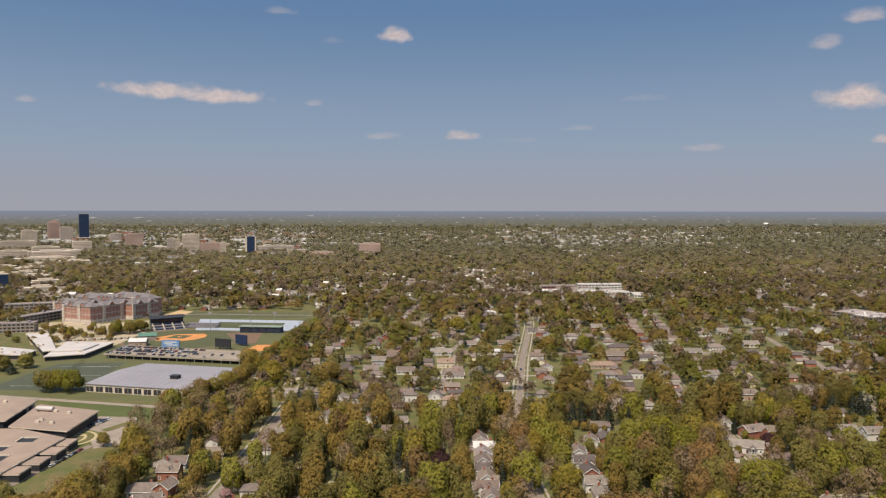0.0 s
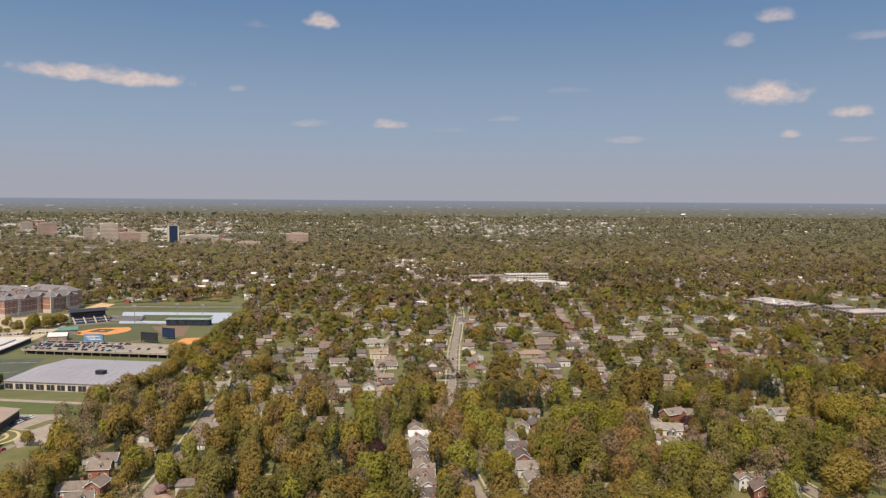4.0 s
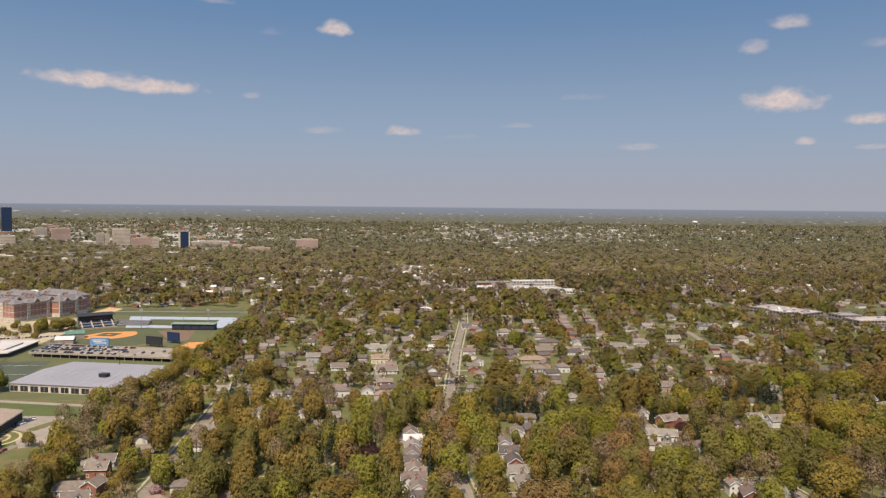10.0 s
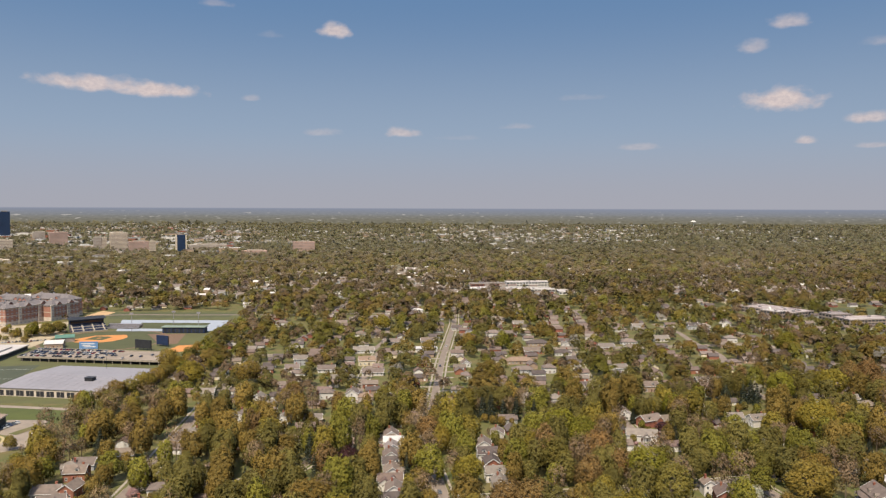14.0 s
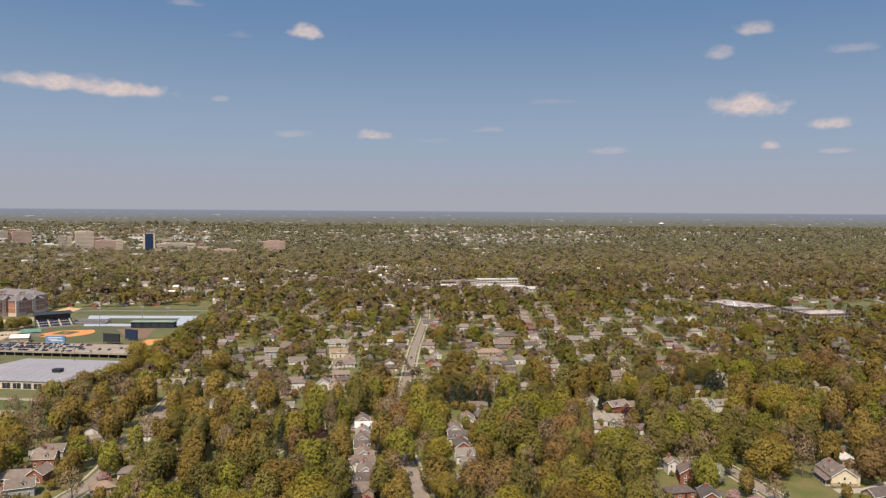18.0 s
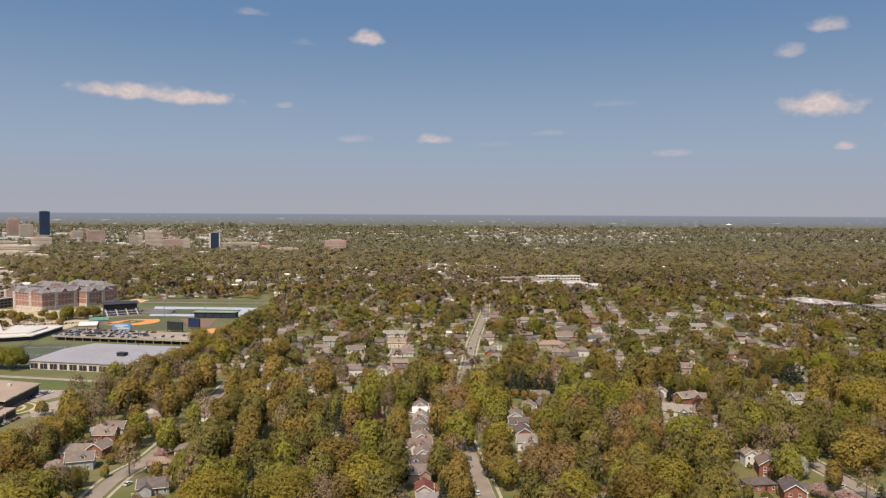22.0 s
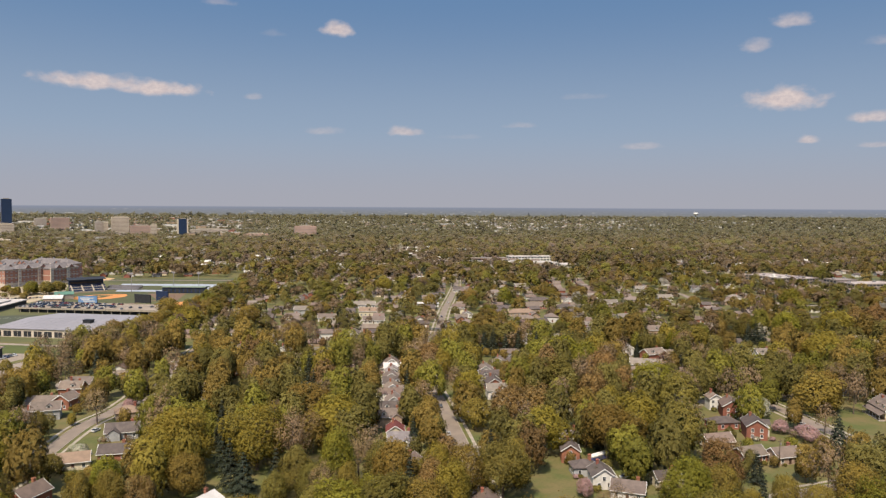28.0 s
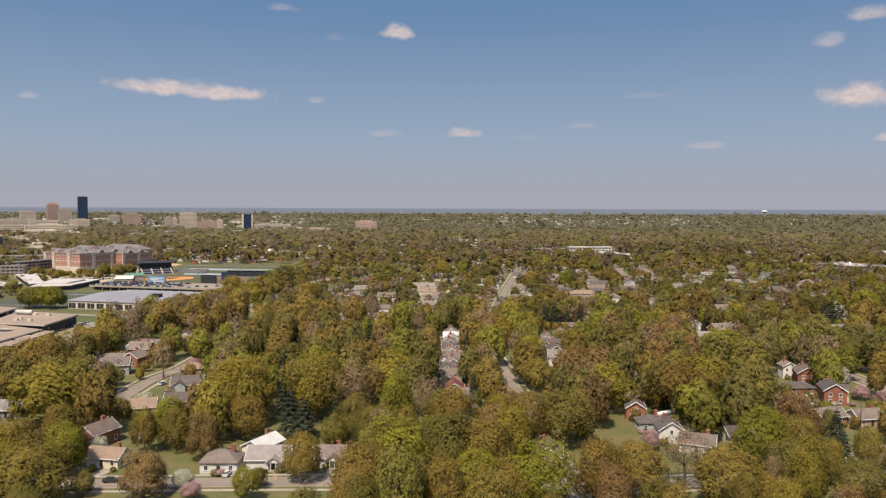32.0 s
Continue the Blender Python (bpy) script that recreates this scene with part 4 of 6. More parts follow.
def car(x, y, turn, paint, z=0.06):
    if not CARS:
        CARS["body"] = []
        for k, c in enumerate(PAINTS):
            g = Geo().prism([(-2.2, -0.7), (-2.05, -0.88), (2.0, -0.88), (2.25, -0.6), (2.25, 0.6), (2.0, 0.88), (-2.05, 0.88), (-2.2, 0.7)], 0.35, 0.9)
            g.add([(-1.7, -0.78, 0.9), (1.2, -0.78, 0.9), (1.2, 0.78, 0.9), (-1.7, 0.78, 0.9), (-1.2, -0.62, 1.45), (0.5, -0.62, 1.45), (0.5, 0.62, 1.45), (-1.2, 0.62, 1.45)], [(4, 5, 6, 7)])
            CARS["body"].append(g.mesh("body", surface(f"car_paint_{k}", c, None, 0.25, 0.3, 2, 0, spec=0.6)))
        CARS["glass"] = Geo().add([(-1.7, -0.78, 0.9), (1.2, -0.78, 0.9), (1.2, 0.78, 0.9), (-1.7, 0.78, 0.9), (-1.2, -0.62, 1.44), (0.5, -0.62, 1.44), (0.5, 0.62, 1.44), (-1.2, 0.62, 1.44)], [(0, 1, 5, 4), (1, 2, 6, 5), (2, 3, 7, 6), (3, 0, 4, 7)]).mesh("glass", GLASS)
        CARS["wheel"] = Geo().tube((0, -0.1, 0), (0, 0.1, 0), 0.33, 0.33, 10).mesh("wheel", DARK)
    words = ("silver", "black", "navy", "dark red", "grey", "white", "charcoal")
    c = thing("car", x, y, z, turn, f"parked {words[paint]} car on asphalt", "car", "parked cars")
    part("body", CARS["body"][paint], None, c)
    part("glass", CARS["glass"], None, c)
    for wx in (-1.35, 1.4):
        for wy in (-0.82, 0.82):
            part("wheel", CARS["wheel"], None, c, at=Matrix.Translation((wx, wy, 0.33)))


def flat_building(name, x, y, turn, w, d, h, wall, roof, label, category, bays=0, storeys=1, units=0, parapet=0.5):
    """A flat-roofed block with a parapet, window bays and roof units."""
    b = thing(name, x, y, rise_of(x, y), turn, label, category)
    open_before(x, y, w / 2, 22 + 0.035 * y)
    block(x, y, w / 2 + 3, d / 2 + 3, turn)
    part("wall", Geo().box(-w / 2, w / 2, -d / 2, d / 2, 0, h - 0.05), wall, b)
    r = part("roof", Geo().box(-w / 2 + 0.4, w / 2 - 0.4, -d / 2 + 0.4, d / 2 - 0.4, h - 0.4, h), roof, b)
    p = Geo()
    for x0, x1, y0, y1 in ((-w / 2 - 0.1, w / 2 + 0.1, -d / 2 - 0.1, -d / 2 + 0.35), (-w / 2 - 0.1, w / 2 + 0.1, d / 2 - 0.35, d / 2 + 0.1), (-w / 2 - 0.1, -w / 2 + 0.35, -d / 2 + 0.35, d / 2 - 0.35), (w / 2 - 0.35, w / 2 + 0.1, -d / 2 + 0.35, d / 2 - 0.35)):
        p.box(x0, x1, y0, y1, h - 0.3, h + parapet)
    part("parapet", p, roof if parapet < 1 else wall, b)
    rng = random.Random(int(x * 7 + y))
    for k in range(units):
        ux, uy = rng.uniform(-w * 0.4, w * 0.4), rng.uniform(-d * 0.35, d * 0.35)
        part("roof_unit", Geo().box(ux - 1.6, ux + 1.6, uy - 1.3, uy + 1.3, h, h + 1.6).box(ux - 1.2, ux + 1.2, uy - 1, uy + 1, h + 1.6, h + 1.9), METALROOF, r)
    if bays:
        for s in range(storeys):
            z0 = h * (s + 0.28) / storeys
            z1 = h * (s + 0.78) / storeys
            for k in range(bays):
                xx = -w / 2 + w * (k + 0.5) / bays
                part("window", Geo().box(xx - w / bays * 0.36, xx + w / bays * 0.36, -d / 2 - 0.12, -d / 2 + 0.1, z0, z1), GLASS, b)
            side = max(2, int(bays * d / w))
            for k in range(side):
                yy = -d / 2 + d * (k + 0.5) / side
                for sx in (-1, 1):
                    part("window", Geo().box(min(sx * (w / 2 + 0.12), sx * (w / 2 - 0.1)), max(sx * (w / 2 + 0.12), sx * (w / 2 - 0.1)), yy - d / side * 0.34, yy + d / side * 0.34, z0, z1), GLASS, b)
    return b


HALLBRICK = surface("pinkish_hall_brick", (0.35, 0.172, 0.122), (0.28, 0.14, 0.10), 0.85, 0.08, 1.5, 0.2)


BLIND = surface("blinds_behind_glass", (0.46, 0.42, 0.40), (0.26, 0.24, 0.24), 0.25, 0.5, 2.0, 0, spec=0.5)


def brick_hall(x, y, turn, w, d, h, storeys=5, bays=True):
    """A wing of the student halls: pinkish brick, cream base and bays, brownish grey hipped roof with cross gables."""
    b = thing("residence_hall", x, y, 0, turn, "five-storey pinkish brick residence hall with cream base, grey hipped roof", "residence hall", "residence halls")
    open_before(x, y, w / 2, 60)
    block(x, y, w / 2 + 4, d / 2 + 4, turn)
    part("wall", Geo().box(-w / 2, w / 2, -d / 2, d / 2, 0, h), HALLBRICK, b)
    part("stone_base", Geo().box(-w / 2 - 0.2, w / 2 + 0.2, -d / 2 - 0.2, d / 2 + 0.2, 0.02, h * 0.24), STONE, b)
    for z in (h * 0.55, h - 1.1):
        part("stone_band", Geo().box(-w / 2 - 0.15, w / 2 + 0.15, -d / 2 - 0.15, d / 2 + 0.15, z, z + 0.7), STONE, b)
    part("roof", Geo().hip_roof(w, d, h, d * 0.3, 0.8, 0.4), ROOFS["slate"], b)
    part("parapet", Geo().box(-w / 2 - 0.3, w / 2 + 0.3, -d / 2 - 0.35, -d / 2 - 0.05, h - 0.6, h + 0.7), STONE, b)
    n, m = max(2, int(w / 5.2)), max(2, int(d / 5.2))
    front = Geo().box(-1.25, 1.25, -0.12, 0.1, -0.85, 0.85).mesh("window", BLIND)
    side = Geo().box(-0.1, 0.12, -1.25, 1.25, -0.85, 0.85).mesh("window", BLIND)
    for s in range(storeys):
        zz = h * (s + 0.45) / storeys
        for k in range(n):
            part("window", front, None, b, at=Matrix.Translation((-w / 2 + w * (k + 0.5) / n, -d / 2 - (0.12 if s == 0 else 0), zz)))
        for k in range(m):
            part("window", side, None, b, at=Matrix.Translation((w / 2 + (0.12 if s == 0 else 0), -d / 2 + d * (k + 0.5) / m, zz)))
    for gx in ((-w * 0.47, w * 0.1) if bays else ()):
        part("cream_bay", Geo().box(gx - 2.2, gx + 2.2, -d / 2 - 0.8, -d / 2 + 0.3, 0, h + 1.2), STONE, b)
        for s in range(storeys):
            part("window", front, None, b, at=Matrix.Translation((gx, -d / 2 - 0.85, h * (s + 0.5) / storeys)))
    for gx in (-w * 0.22, w * 0.22):
        part("gable", Geo().add([(gx - 5, -d / 2 - 0.3, h), (gx + 5, -d / 2 - 0.3, h), (gx, -d / 2 - 0.3, h + 4.5)], [(0, 1, 2)]), HALLBRICK, b)
        part("gable_roof", Geo().add([(gx - 5.4, -d / 2 - 0.7, h - 0.2), (gx + 5.4, -d / 2 - 0.7, h - 0.2), (gx, -d / 2 - 0.7, h + 4.8), (gx - 5.4, 0, h + 2), (gx + 5.4, 0, h + 2), (gx, 0, h + 4.8)], [(0, 2, 5, 3), (1, 4, 5, 2)]), ROOFS["slate"], b)
    for k in range(max(1, int(w / 22))):
        part("roof_vent", Geo().box(-w / 2 + 14 + 22 * k, -w / 2 + 15.6 + 22 * k, -0.8, 0.8, h + d * 0.26, h + d * 0.3 + 1.4), METALROOF, b)


def tower(x, y, w, d, h, wall, label, turn=0.0, bands=True, cap=None, glass=None):
    open_before(x, y, w / 2, 45)
    turn = turn + 6 - math.degrees(math.atan2(x, y))
    b = thing("office_tower", x, y, rise_of(x, y), turn, label, "office building", "downtown buildings")
    block(x, y, w / 2 + 6, d / 2 + 6, turn)
    part("wall", Geo().box(-w / 2, w / 2, -d / 2, d / 2, 0, h), wall, b)
    part("roof", Geo().box(-w / 2 - 0.3, w / 2 + 0.3, -d / 2 - 0.3, d / 2 + 0.3, h, h + 1.2), cap or wall, b)
    part("penthouse", Geo().box(-w * 0.28, w * 0.28, -d * 0.25, d * 0.25, h + 1.2, h + 4.5), cap or CONCRETE, b)
    if bands:
        floors = max(3, int(h / 4.2))
        band = Geo().box(-w / 2 - 0.25, w / 2 + 0.25, -d / 2 - 0.25, d / 2 + 0.25, 0, h / floors * 0.4).mesh("window_band", glass or GLASS)
        for k in range(1, floors):
            part("window_band", band, None, b, at=Matrix.Translation((0, 0, h * k / floors)))
    if "pinkish" in label:  # stepped top
        part("crown_step", Geo().box(-w * 0.36, w * 0.36, -d * 0.36, d * 0.36, h + 1.2, h + 6.5).box(-w * 0.2, w * 0.2, -d * 0.2, d * 0.2, h + 6.5, h + 10), wall, b)
        for k in (-1, 1):
            part("corner_pier", Geo().box(k * w * 0.42 - 2, k * w * 0.42 + 2, -d / 2 - 0.6, -d / 2, 0, h + 1), wall, b)
    if "pale sides" in label:
        for side in (-1, 1):
            part("side_shaft", Geo().box(min(side * w / 2, side * (w / 2 + 4)), max(side * w / 2, side * (w / 2 + 4)), -d / 2 - 0.6, d / 2, 0, h + 0.5), CREAM, b, "pale concrete side shaft")
    return b


field_house()
ball_park()
block(-252, 780, 108, 215)
block(-330, 700, 40, 150)
block(-390, 790, 60, 60)
block(-265, 388, 82, 62)
block(-207, 450, 24, 50)
plate("campus_grass", [(-350, 560), (-150, 530), (-140, 1010), (-335, 1030), (-345, 800)], 0.01, surface("campus_grass", (0.105, 0.108, 0.040), (0.092, 0.090, 0.038), 0.9, 0.05, 0.8, 0.1), "worn green grass between the playing fields", "lawn")
plate("warning_track", arc(-262, 802, 66, 0, 360, 48), 0.02, surface("brown_track", (0.19, 0.12, 0.075), (0.15, 0.10, 0.065), 0.95, 0.1, 1.0, 0.1), "brown warning track round the outfield", "track")
for k in (0, 2, 4):
    solo("field_line", Geo().box(-332 + 1.5 * k, -274 - 0.4 * k, 588 + 18 * k, 588.16 + 18 * k, 0.0, 0.08), TRIM, "white yard line on the sports turf", "line", kind="structure")
f = thing("turf_fence", -306, 624, 0, 98, "tall thin dark fence beside the sports turf", "fence")
for k in range(18):
    part("post", Geo().tube((-50 + 5.9 * k, 0, 0), (-50 + 5.9 * k, 0, 4), 0.1, 0.1, 6), DARK, f)
part("rail", Geo().box(-50, 50.4, -0.06, 0.06, 1.1, 1.3).box(-50, 50.4, -0.06, 0.06, 3.7, 3.9), DARK, f)
rng = random.Random(5)
for v, n, full in ((0.14, 44, 0.75), (0.42, 44, 0.8), (0.62, 46, 0.7), (0.9, 46, 0.55)):
    for k in range(n):
        u = (k + 0.5) / n
        if rng.random() < (full if u < 0.6 else full * 0.35):
            x0, y0 = DECK[0][0] * (1 - u) + DECK[1][0] * u, DECK[0][1] * (1 - u) + DECK[1][1] * u
            x1, y1 = DECK[3][0] * (1 - u) + DECK[2][0] * u, DECK[3][1] * (1 - u) + DECK[2][1] * u
            car(x0 + (x1 - x0) * v, y0 + (y1 - y0) * v, 78 + 180 * (k % 2) + rng.uniform(-3, 3), rng.randrange(7), 4.0)

YELLOWKERB = surface("pale_yellow_paving", (0.46, 0.38, 0.20), (0.38, 0.31, 0.17), 0.9, 0.2, 2, 0.1)
# the low flat-roofed school with courtyards, seen at the clip's start
DORM = surface("pale_dormitory_wall", (0.31, 0.255, 0.215), (0.25, 0.205, 0.175), 0.8, 0.2, 2, 0.1)
WHITEB = surface("painted_block_wall", (0.30, 0.25, 0.21), (0.22, 0.19, 0.16), 0.8, 0.2, 2, 0.1)
def eaved_block(ring, h, label, category, shade_plates=(), roof=GRAVELROOF, units=5):
    """A low block under a broad flat roof that stands out over dark window bands."""
    cx, cy = sum(p[0] for p in ring) / len(ring), sum(p[1] for p in ring) / len(ring)
    b = thing("school_wing", cx, cy, 0, 0, label, category)
    xs, ys = [p[0] for p in ring], [p[1] for p in ring]
    block(cx, cy, (max(xs) - min(xs)) / 2 + 2, (max(ys) - min(ys)) / 2 + 2)
    open_before(cx, cy, 30, 60)
    local = [(x - cx, y - cy) for x, y in ring]
    inner = [(x * 0.955, y * 0.955) for x, y in local]
    part("wall", Geo().prism(inner, 0, h - 0.9), WHITEB, b)
    part("window_band", Geo().prism([(x * 1.004, y * 1.004) for x, y in inner], h * 0.14, h * 0.84), DARK, b, "band of dark glazing under the eaves")
    part("roof", Geo().prism(local, h - 0.9, h), roof, b)
    part("fascia", Geo().prism([(x * 1.006, y * 1.006) for x, y in local], h - 0.7, h - 0.15), STONE, b)
    # flat dark plates on the roof stand for the shade in courtyards
    for hx, hy, hw, hd in shade_plates:
        shade_plate = part("courtyard", Geo().box(hx - cx - hw / 2, hx - cx + hw / 2, hy - cy - hd / 2, hy - cy + hd / 2, h - 0.2, h + 0.03), DARK, b, "flat dark plate painted as courtyard shade")
        part("coping", Geo().box(hx - cx - hw / 2 - 0.6, hx - cx + hw / 2 + 0.6, hy - cy + hd / 2, hy - cy + hd / 2 + 0.6, h - 0.2, h + 0.7).box(hx - cx - hw / 2 - 0.6, hx - cx - hw / 2, hy - cy - hd / 2, hy - cy + hd / 2, h - 0.2, h + 0.7), STONE, shade_plate)
    rng = random.Random(int(abs(cx)))
    for k in range(units):
        px, py = rng.choice(local)
        px, py = px * rng.uniform(0.2, 0.7), py * rng.uniform(0.2, 0.7)
        part("roof_unit", Geo().box(px - 1.3, px + 1.3, py - 0.9, py + 0.9, h, h + 1.3).box(px - 0.9, px + 0.9, py - 0.6, py + 0.6, h + 1.3, h + 1.6), STONE, b)
    return b


eaved_block([(-257, 453), (-216, 442), (-217, 488), (-265, 505)], 7.0, "low flat-roofed school wing with a tan gravel roof", "school")
eaved_block([(-330, 372), (-217, 374), (-213, 433), (-250, 452), (-330, 448)], 6.0, "low school wing with a tan gravel roof and courtyards", "school", [(-232, 428, 9, 7), (-241, 412, 11, 7), (-230, 396, 6, 8)])
hall = eaved_block([(-340, 462), (-262, 458), (-268, 508), (-345, 530)], 9.0, "school hall with a tan roof over a row of dark bays", "school")
for k in range(6):
    part("buttress", Geo().box(33 + 0.2 * k, 35.5 + 0.2 * k, -26 + 7.5 * k, -23.8 + 7.5 * k, 0, 8.6), STONE, hall)
for k, (mx, my) in enumerate(((-213, 381), (-211, 397), (-210, 413), (-211, 429))):
    m = eaved_block([(mx - 7, my - 6), (mx + 5, my - 6), (mx + 5, my + 6), (mx - 7, my + 6)], 5.0 - 0.25 * (k % 2), "small stepped school bay under a broad flat roof", "school", units=0)
for k in range(7):
    solo("roof_joint", Geo().box(-328, -262, 380 + 10 * k, 380.35 + 10 * k, 5.9, 6.06), STONE, "pale raised joint across the gravel school roof", "roof joint", kind="structure")
tank = thing("tank", -252, 487, 7.0, -10, "white horizontal cylinder tank on the school roof", "tank")
part("cylinder", Geo().tube((-6, 0, 1.7), (6, 0, 1.7), 1.5, 1.5, 14), MEMBRANE, tank)
for x in (-4, 4):
    part("saddle", Geo().box(x - 0.4, x + 0.4, -1.3, 1.3, 0, 0.8), DARK, tank)
plate("school_parking", [(-222, 499), (-195, 496), (-179, 440), (-195, 430), (-204, 446), (-204, 462), (-219, 470)], 0.05, PAVED, "worn tan school car park with a planted island", "car park")
plate("planted_island", [(-207, 467), (-201, 464), (-194, 478), (-198, 485)], 0.16, GRASS, "grass island in the school car park", "lawn", block_it=False)
for rx, ry, z, mat, name, lab in ((18.5, 17.5, 0.10, YELLOWKERB, "curved_path", "pale yellow paved path curving round a lawn"), (16.8, 15.8, 0.14, GRASS, "curved_lawn", "curved band of lawn between pale paths"), (12.5, 12.0, 0.18, YELLOWKERB, "inner_path", "pale yellow inner path in a half round"), (10.8, 10.3, 0.22, GRASS, "round_lawn", "half-round lawn before the school door")):
    solo(name, Geo().prism([(-221 + rx * math.sin(radians(9 * k)), 449 - ry * math.cos(radians(9 * k))) for k in range(21)], 0, z), mat, lab, name.replace("_", " "), kind="structure")
for y in (443, 455):
    solo("cross_path", Geo().box(-221, -210.5, y - 0.7, y + 0.7, 0, 0.26), YELLOWKERB, "pale path across the half-round lawn", "path", kind="structure")
plate("verge", [(-219, 396), (-210, 396), (-207, 428), (-216, 431)], 0.06, surface("fresh_lawn", (0.085, 0.098, 0.026)), "strip of fresh lawn beside the school", "lawn")
street([(-212, 372), (-207, 400), (-204, 418), (-199, 436)], 5.0, walks=False)
lay_streets()
for k in range(7):
    car(-217.5 + 0.9 * k, 473 + 2.9 * k, -30, (1, 6, 5, 0, 2, 4, 5)[k], 0.09)
for k in range(6):
    car(-204.3 + 0.65 * k, 400 + 5.2 * k, 80, (5, 4, 1, 0, 6, 3)[k], 0.09)

# pale-roofed halls beside the playing fields
pavilion = eaved_block([(-353, 681), (-321, 694), (-319, 755), (-369, 760)], 5.0, "long low pavilion with a white membrane roof", "pavilion", roof=MEMBRANE, units=3)
part("clerestory", Geo().prism([(-14, -22), (12, -16), (13, 16), (-16, 20)], 4.9, 6.4), MEMBRANE, pavilion)
eaved_block([(-366, 706), (-356, 712), (-414, 812), (-436, 808)], 5.2, "narrow covered walk with a bright white roof", "pavilion", roof=MEMBRANE)
eaved_block([(-418, 692), (-376, 690), (-376, 714), (-420, 732)], 5.0, "small block with a bright white roof", "pavilion", roof=MEMBRANE)
flat_building("dormitory_block", -478, 850, 12, 56, 16, 11.0, DORM, ROOFS["silver"], "three-storey grey-brown dormitory block, flat grey roof", "dormitory", 12, 3, 2)
flat_building("dormitory_block", -482, 935, 72, 96, 16, 11.0, DORM, ROOFS["silver"], "long three-storey dormitory block, flat grey roof", "dormitory", 16, 3, 2)
flat_building("dormitory_block", -550, 1030, 20, 60, 18, 11.0, DORM, ROOFS["silver"], "three-storey dormitory block with a flat grey roof", "dormitory", 10, 3, 2)
plate("forecourt", [(-470, 925), (-455, 840), (-410, 768), (-322, 766), (-322, 850), (-352, 940), (-400, 912), (-440, 930)], 0.04, surface("pale_paving", (0.42, 0.34, 0.23), (0.30, 0.25, 0.16), 0.9, 0.08, 0.8, 0.1), "pale sandy paved court before the halls", "paving")
house(-298, 764, 8, 17, 11, 1.6, "tan", "pale", "gable")
b = thing("green_roof_barn", -301, 797, 0, 20, "low shed with a green metal roof", "shed")
part("wall", Geo().gable_walls(18, 10, 5, 2.6), WHITEB, b)
part("roof", Geo().gable_roof(18, 10, 5, 2.6), surface("green_metal_roof", (0.10, 0.20, 0.15), (0.08, 0.16, 0.12), 0.5, 0.2, 2, 0), b)
def hall_at(u, v, along, w, d, h, bays=True):
    """A wing placed from the near corner of the halls: u along their front, v back from it."""
    c, k = math.cos(radians(-27)), math.sin(radians(-27))
    brick_hall(-411 + u * c - v * k, 906 + u * k + v * c, -27 if along else 63, w, d, h, bays=bays)


hall_at(-25, 9, True, 50, 18, 21)
hall_at(-9, 42, False, 48, 18, 20.5)
hall_at(3, 73, False, 42, 22, 19)
hall_at(-42, 46, False, 54, 16, 20, False)
hall_at(-27, 52, True, 16, 14, 24, False)
hall_at(-31, 96, True, 74, 22, 22)
hall_at(-82, 38, True, 46, 20, 18)
hall_at(-92, 88, True, 62, 22, 19, False)
plate("building_site", [(-350, 985), (-326, 975), (-322, 1020), (-345, 1035)], 0.05, DIRT, "bare orange earth of a building site", "earth")

# the long white school in the middle distance
flat_building("white_school", 306, 1281, 2, 80, 22, 12.0, WALLS["white"], MEMBRANE, "long three-storey white building with rows of dark windows", "school", 14, 3, 2)
flat_building("white_school", 298, 1222, -6, 84, 24, 6.0, WALLS["white"], MEMBRANE, "low white front wing with a pale roof", "school", 14, 1, 4)
flat_building("white_school", 350, 1196, -6, 20, 40, 4.5, WALLS["white"], MEMBRANE, "stepped white side wing with a pale roof", "school", 4, 1, 1)
flat_building("brick_school", 236, 1296, 6, 66, 30, 8.0, WALLS["brick"], ROOFS["tan"], "red-brick school wing with a tan roof", "school", 9, 2, 3)
flat_building("brick_school", 214, 1240, 6, 30, 24, 6.0, WALLS["white"], MEMBRANE, "pale school annexe with a brick side", "school", 5, 1, 2)
# flat-roofed school, placed to fit the camera's view
OLDROOF = surface("weathered_membrane_roof", (0.44, 0.385, 0.35), (0.25, 0.20, 0.18), 0.8, 0.05, 0.4, 0.05)
flat_building("flat_school", 577, 932, -67, 80, 44, 7.5, DORM, OLDROOF, "broad flat-roofed tan school with a weathered pale roof", "school", 14, 2, 6)
flat_building("flat_school", 555, 905, -67, 26, 16, 9.0, DORM, MEMBRANE, "brownish brick entrance block of the flat-roofed school", "school", 5, 2, 1)
cupola = thing("cupola", 553, 908, 9.0, 0, "small white cupola on the school roof", "cupola")
part("drum", Geo().box(-1.4, 1.4, -1.4, 1.4, -0.2, 3.0), TRIM, cupola)
part("cap", Geo().tube((0, 0, 3.0), (0, 0, 4.6), 1.7, 0.2, 8), TRIM, cupola)
flat_building("flat_school", 640, 842, 5, 66, 30, 7.5, DORM, OLDROOF, "long tan school wing with a weathered pale roof and dark windows", "school", 13, 2, 3)
flat_building("flat_school", 622, 872, 5, 30, 24, 9.0, DORM, ROOFS["silver"], "brownish school hall behind the long wing", "school", 5, 2, 2)
plate("school_green", [(650, 925), (790, 870), (830, 930), (690, 990)], 0.04, BALLGRASS, "wide mown school lawn", "lawn")

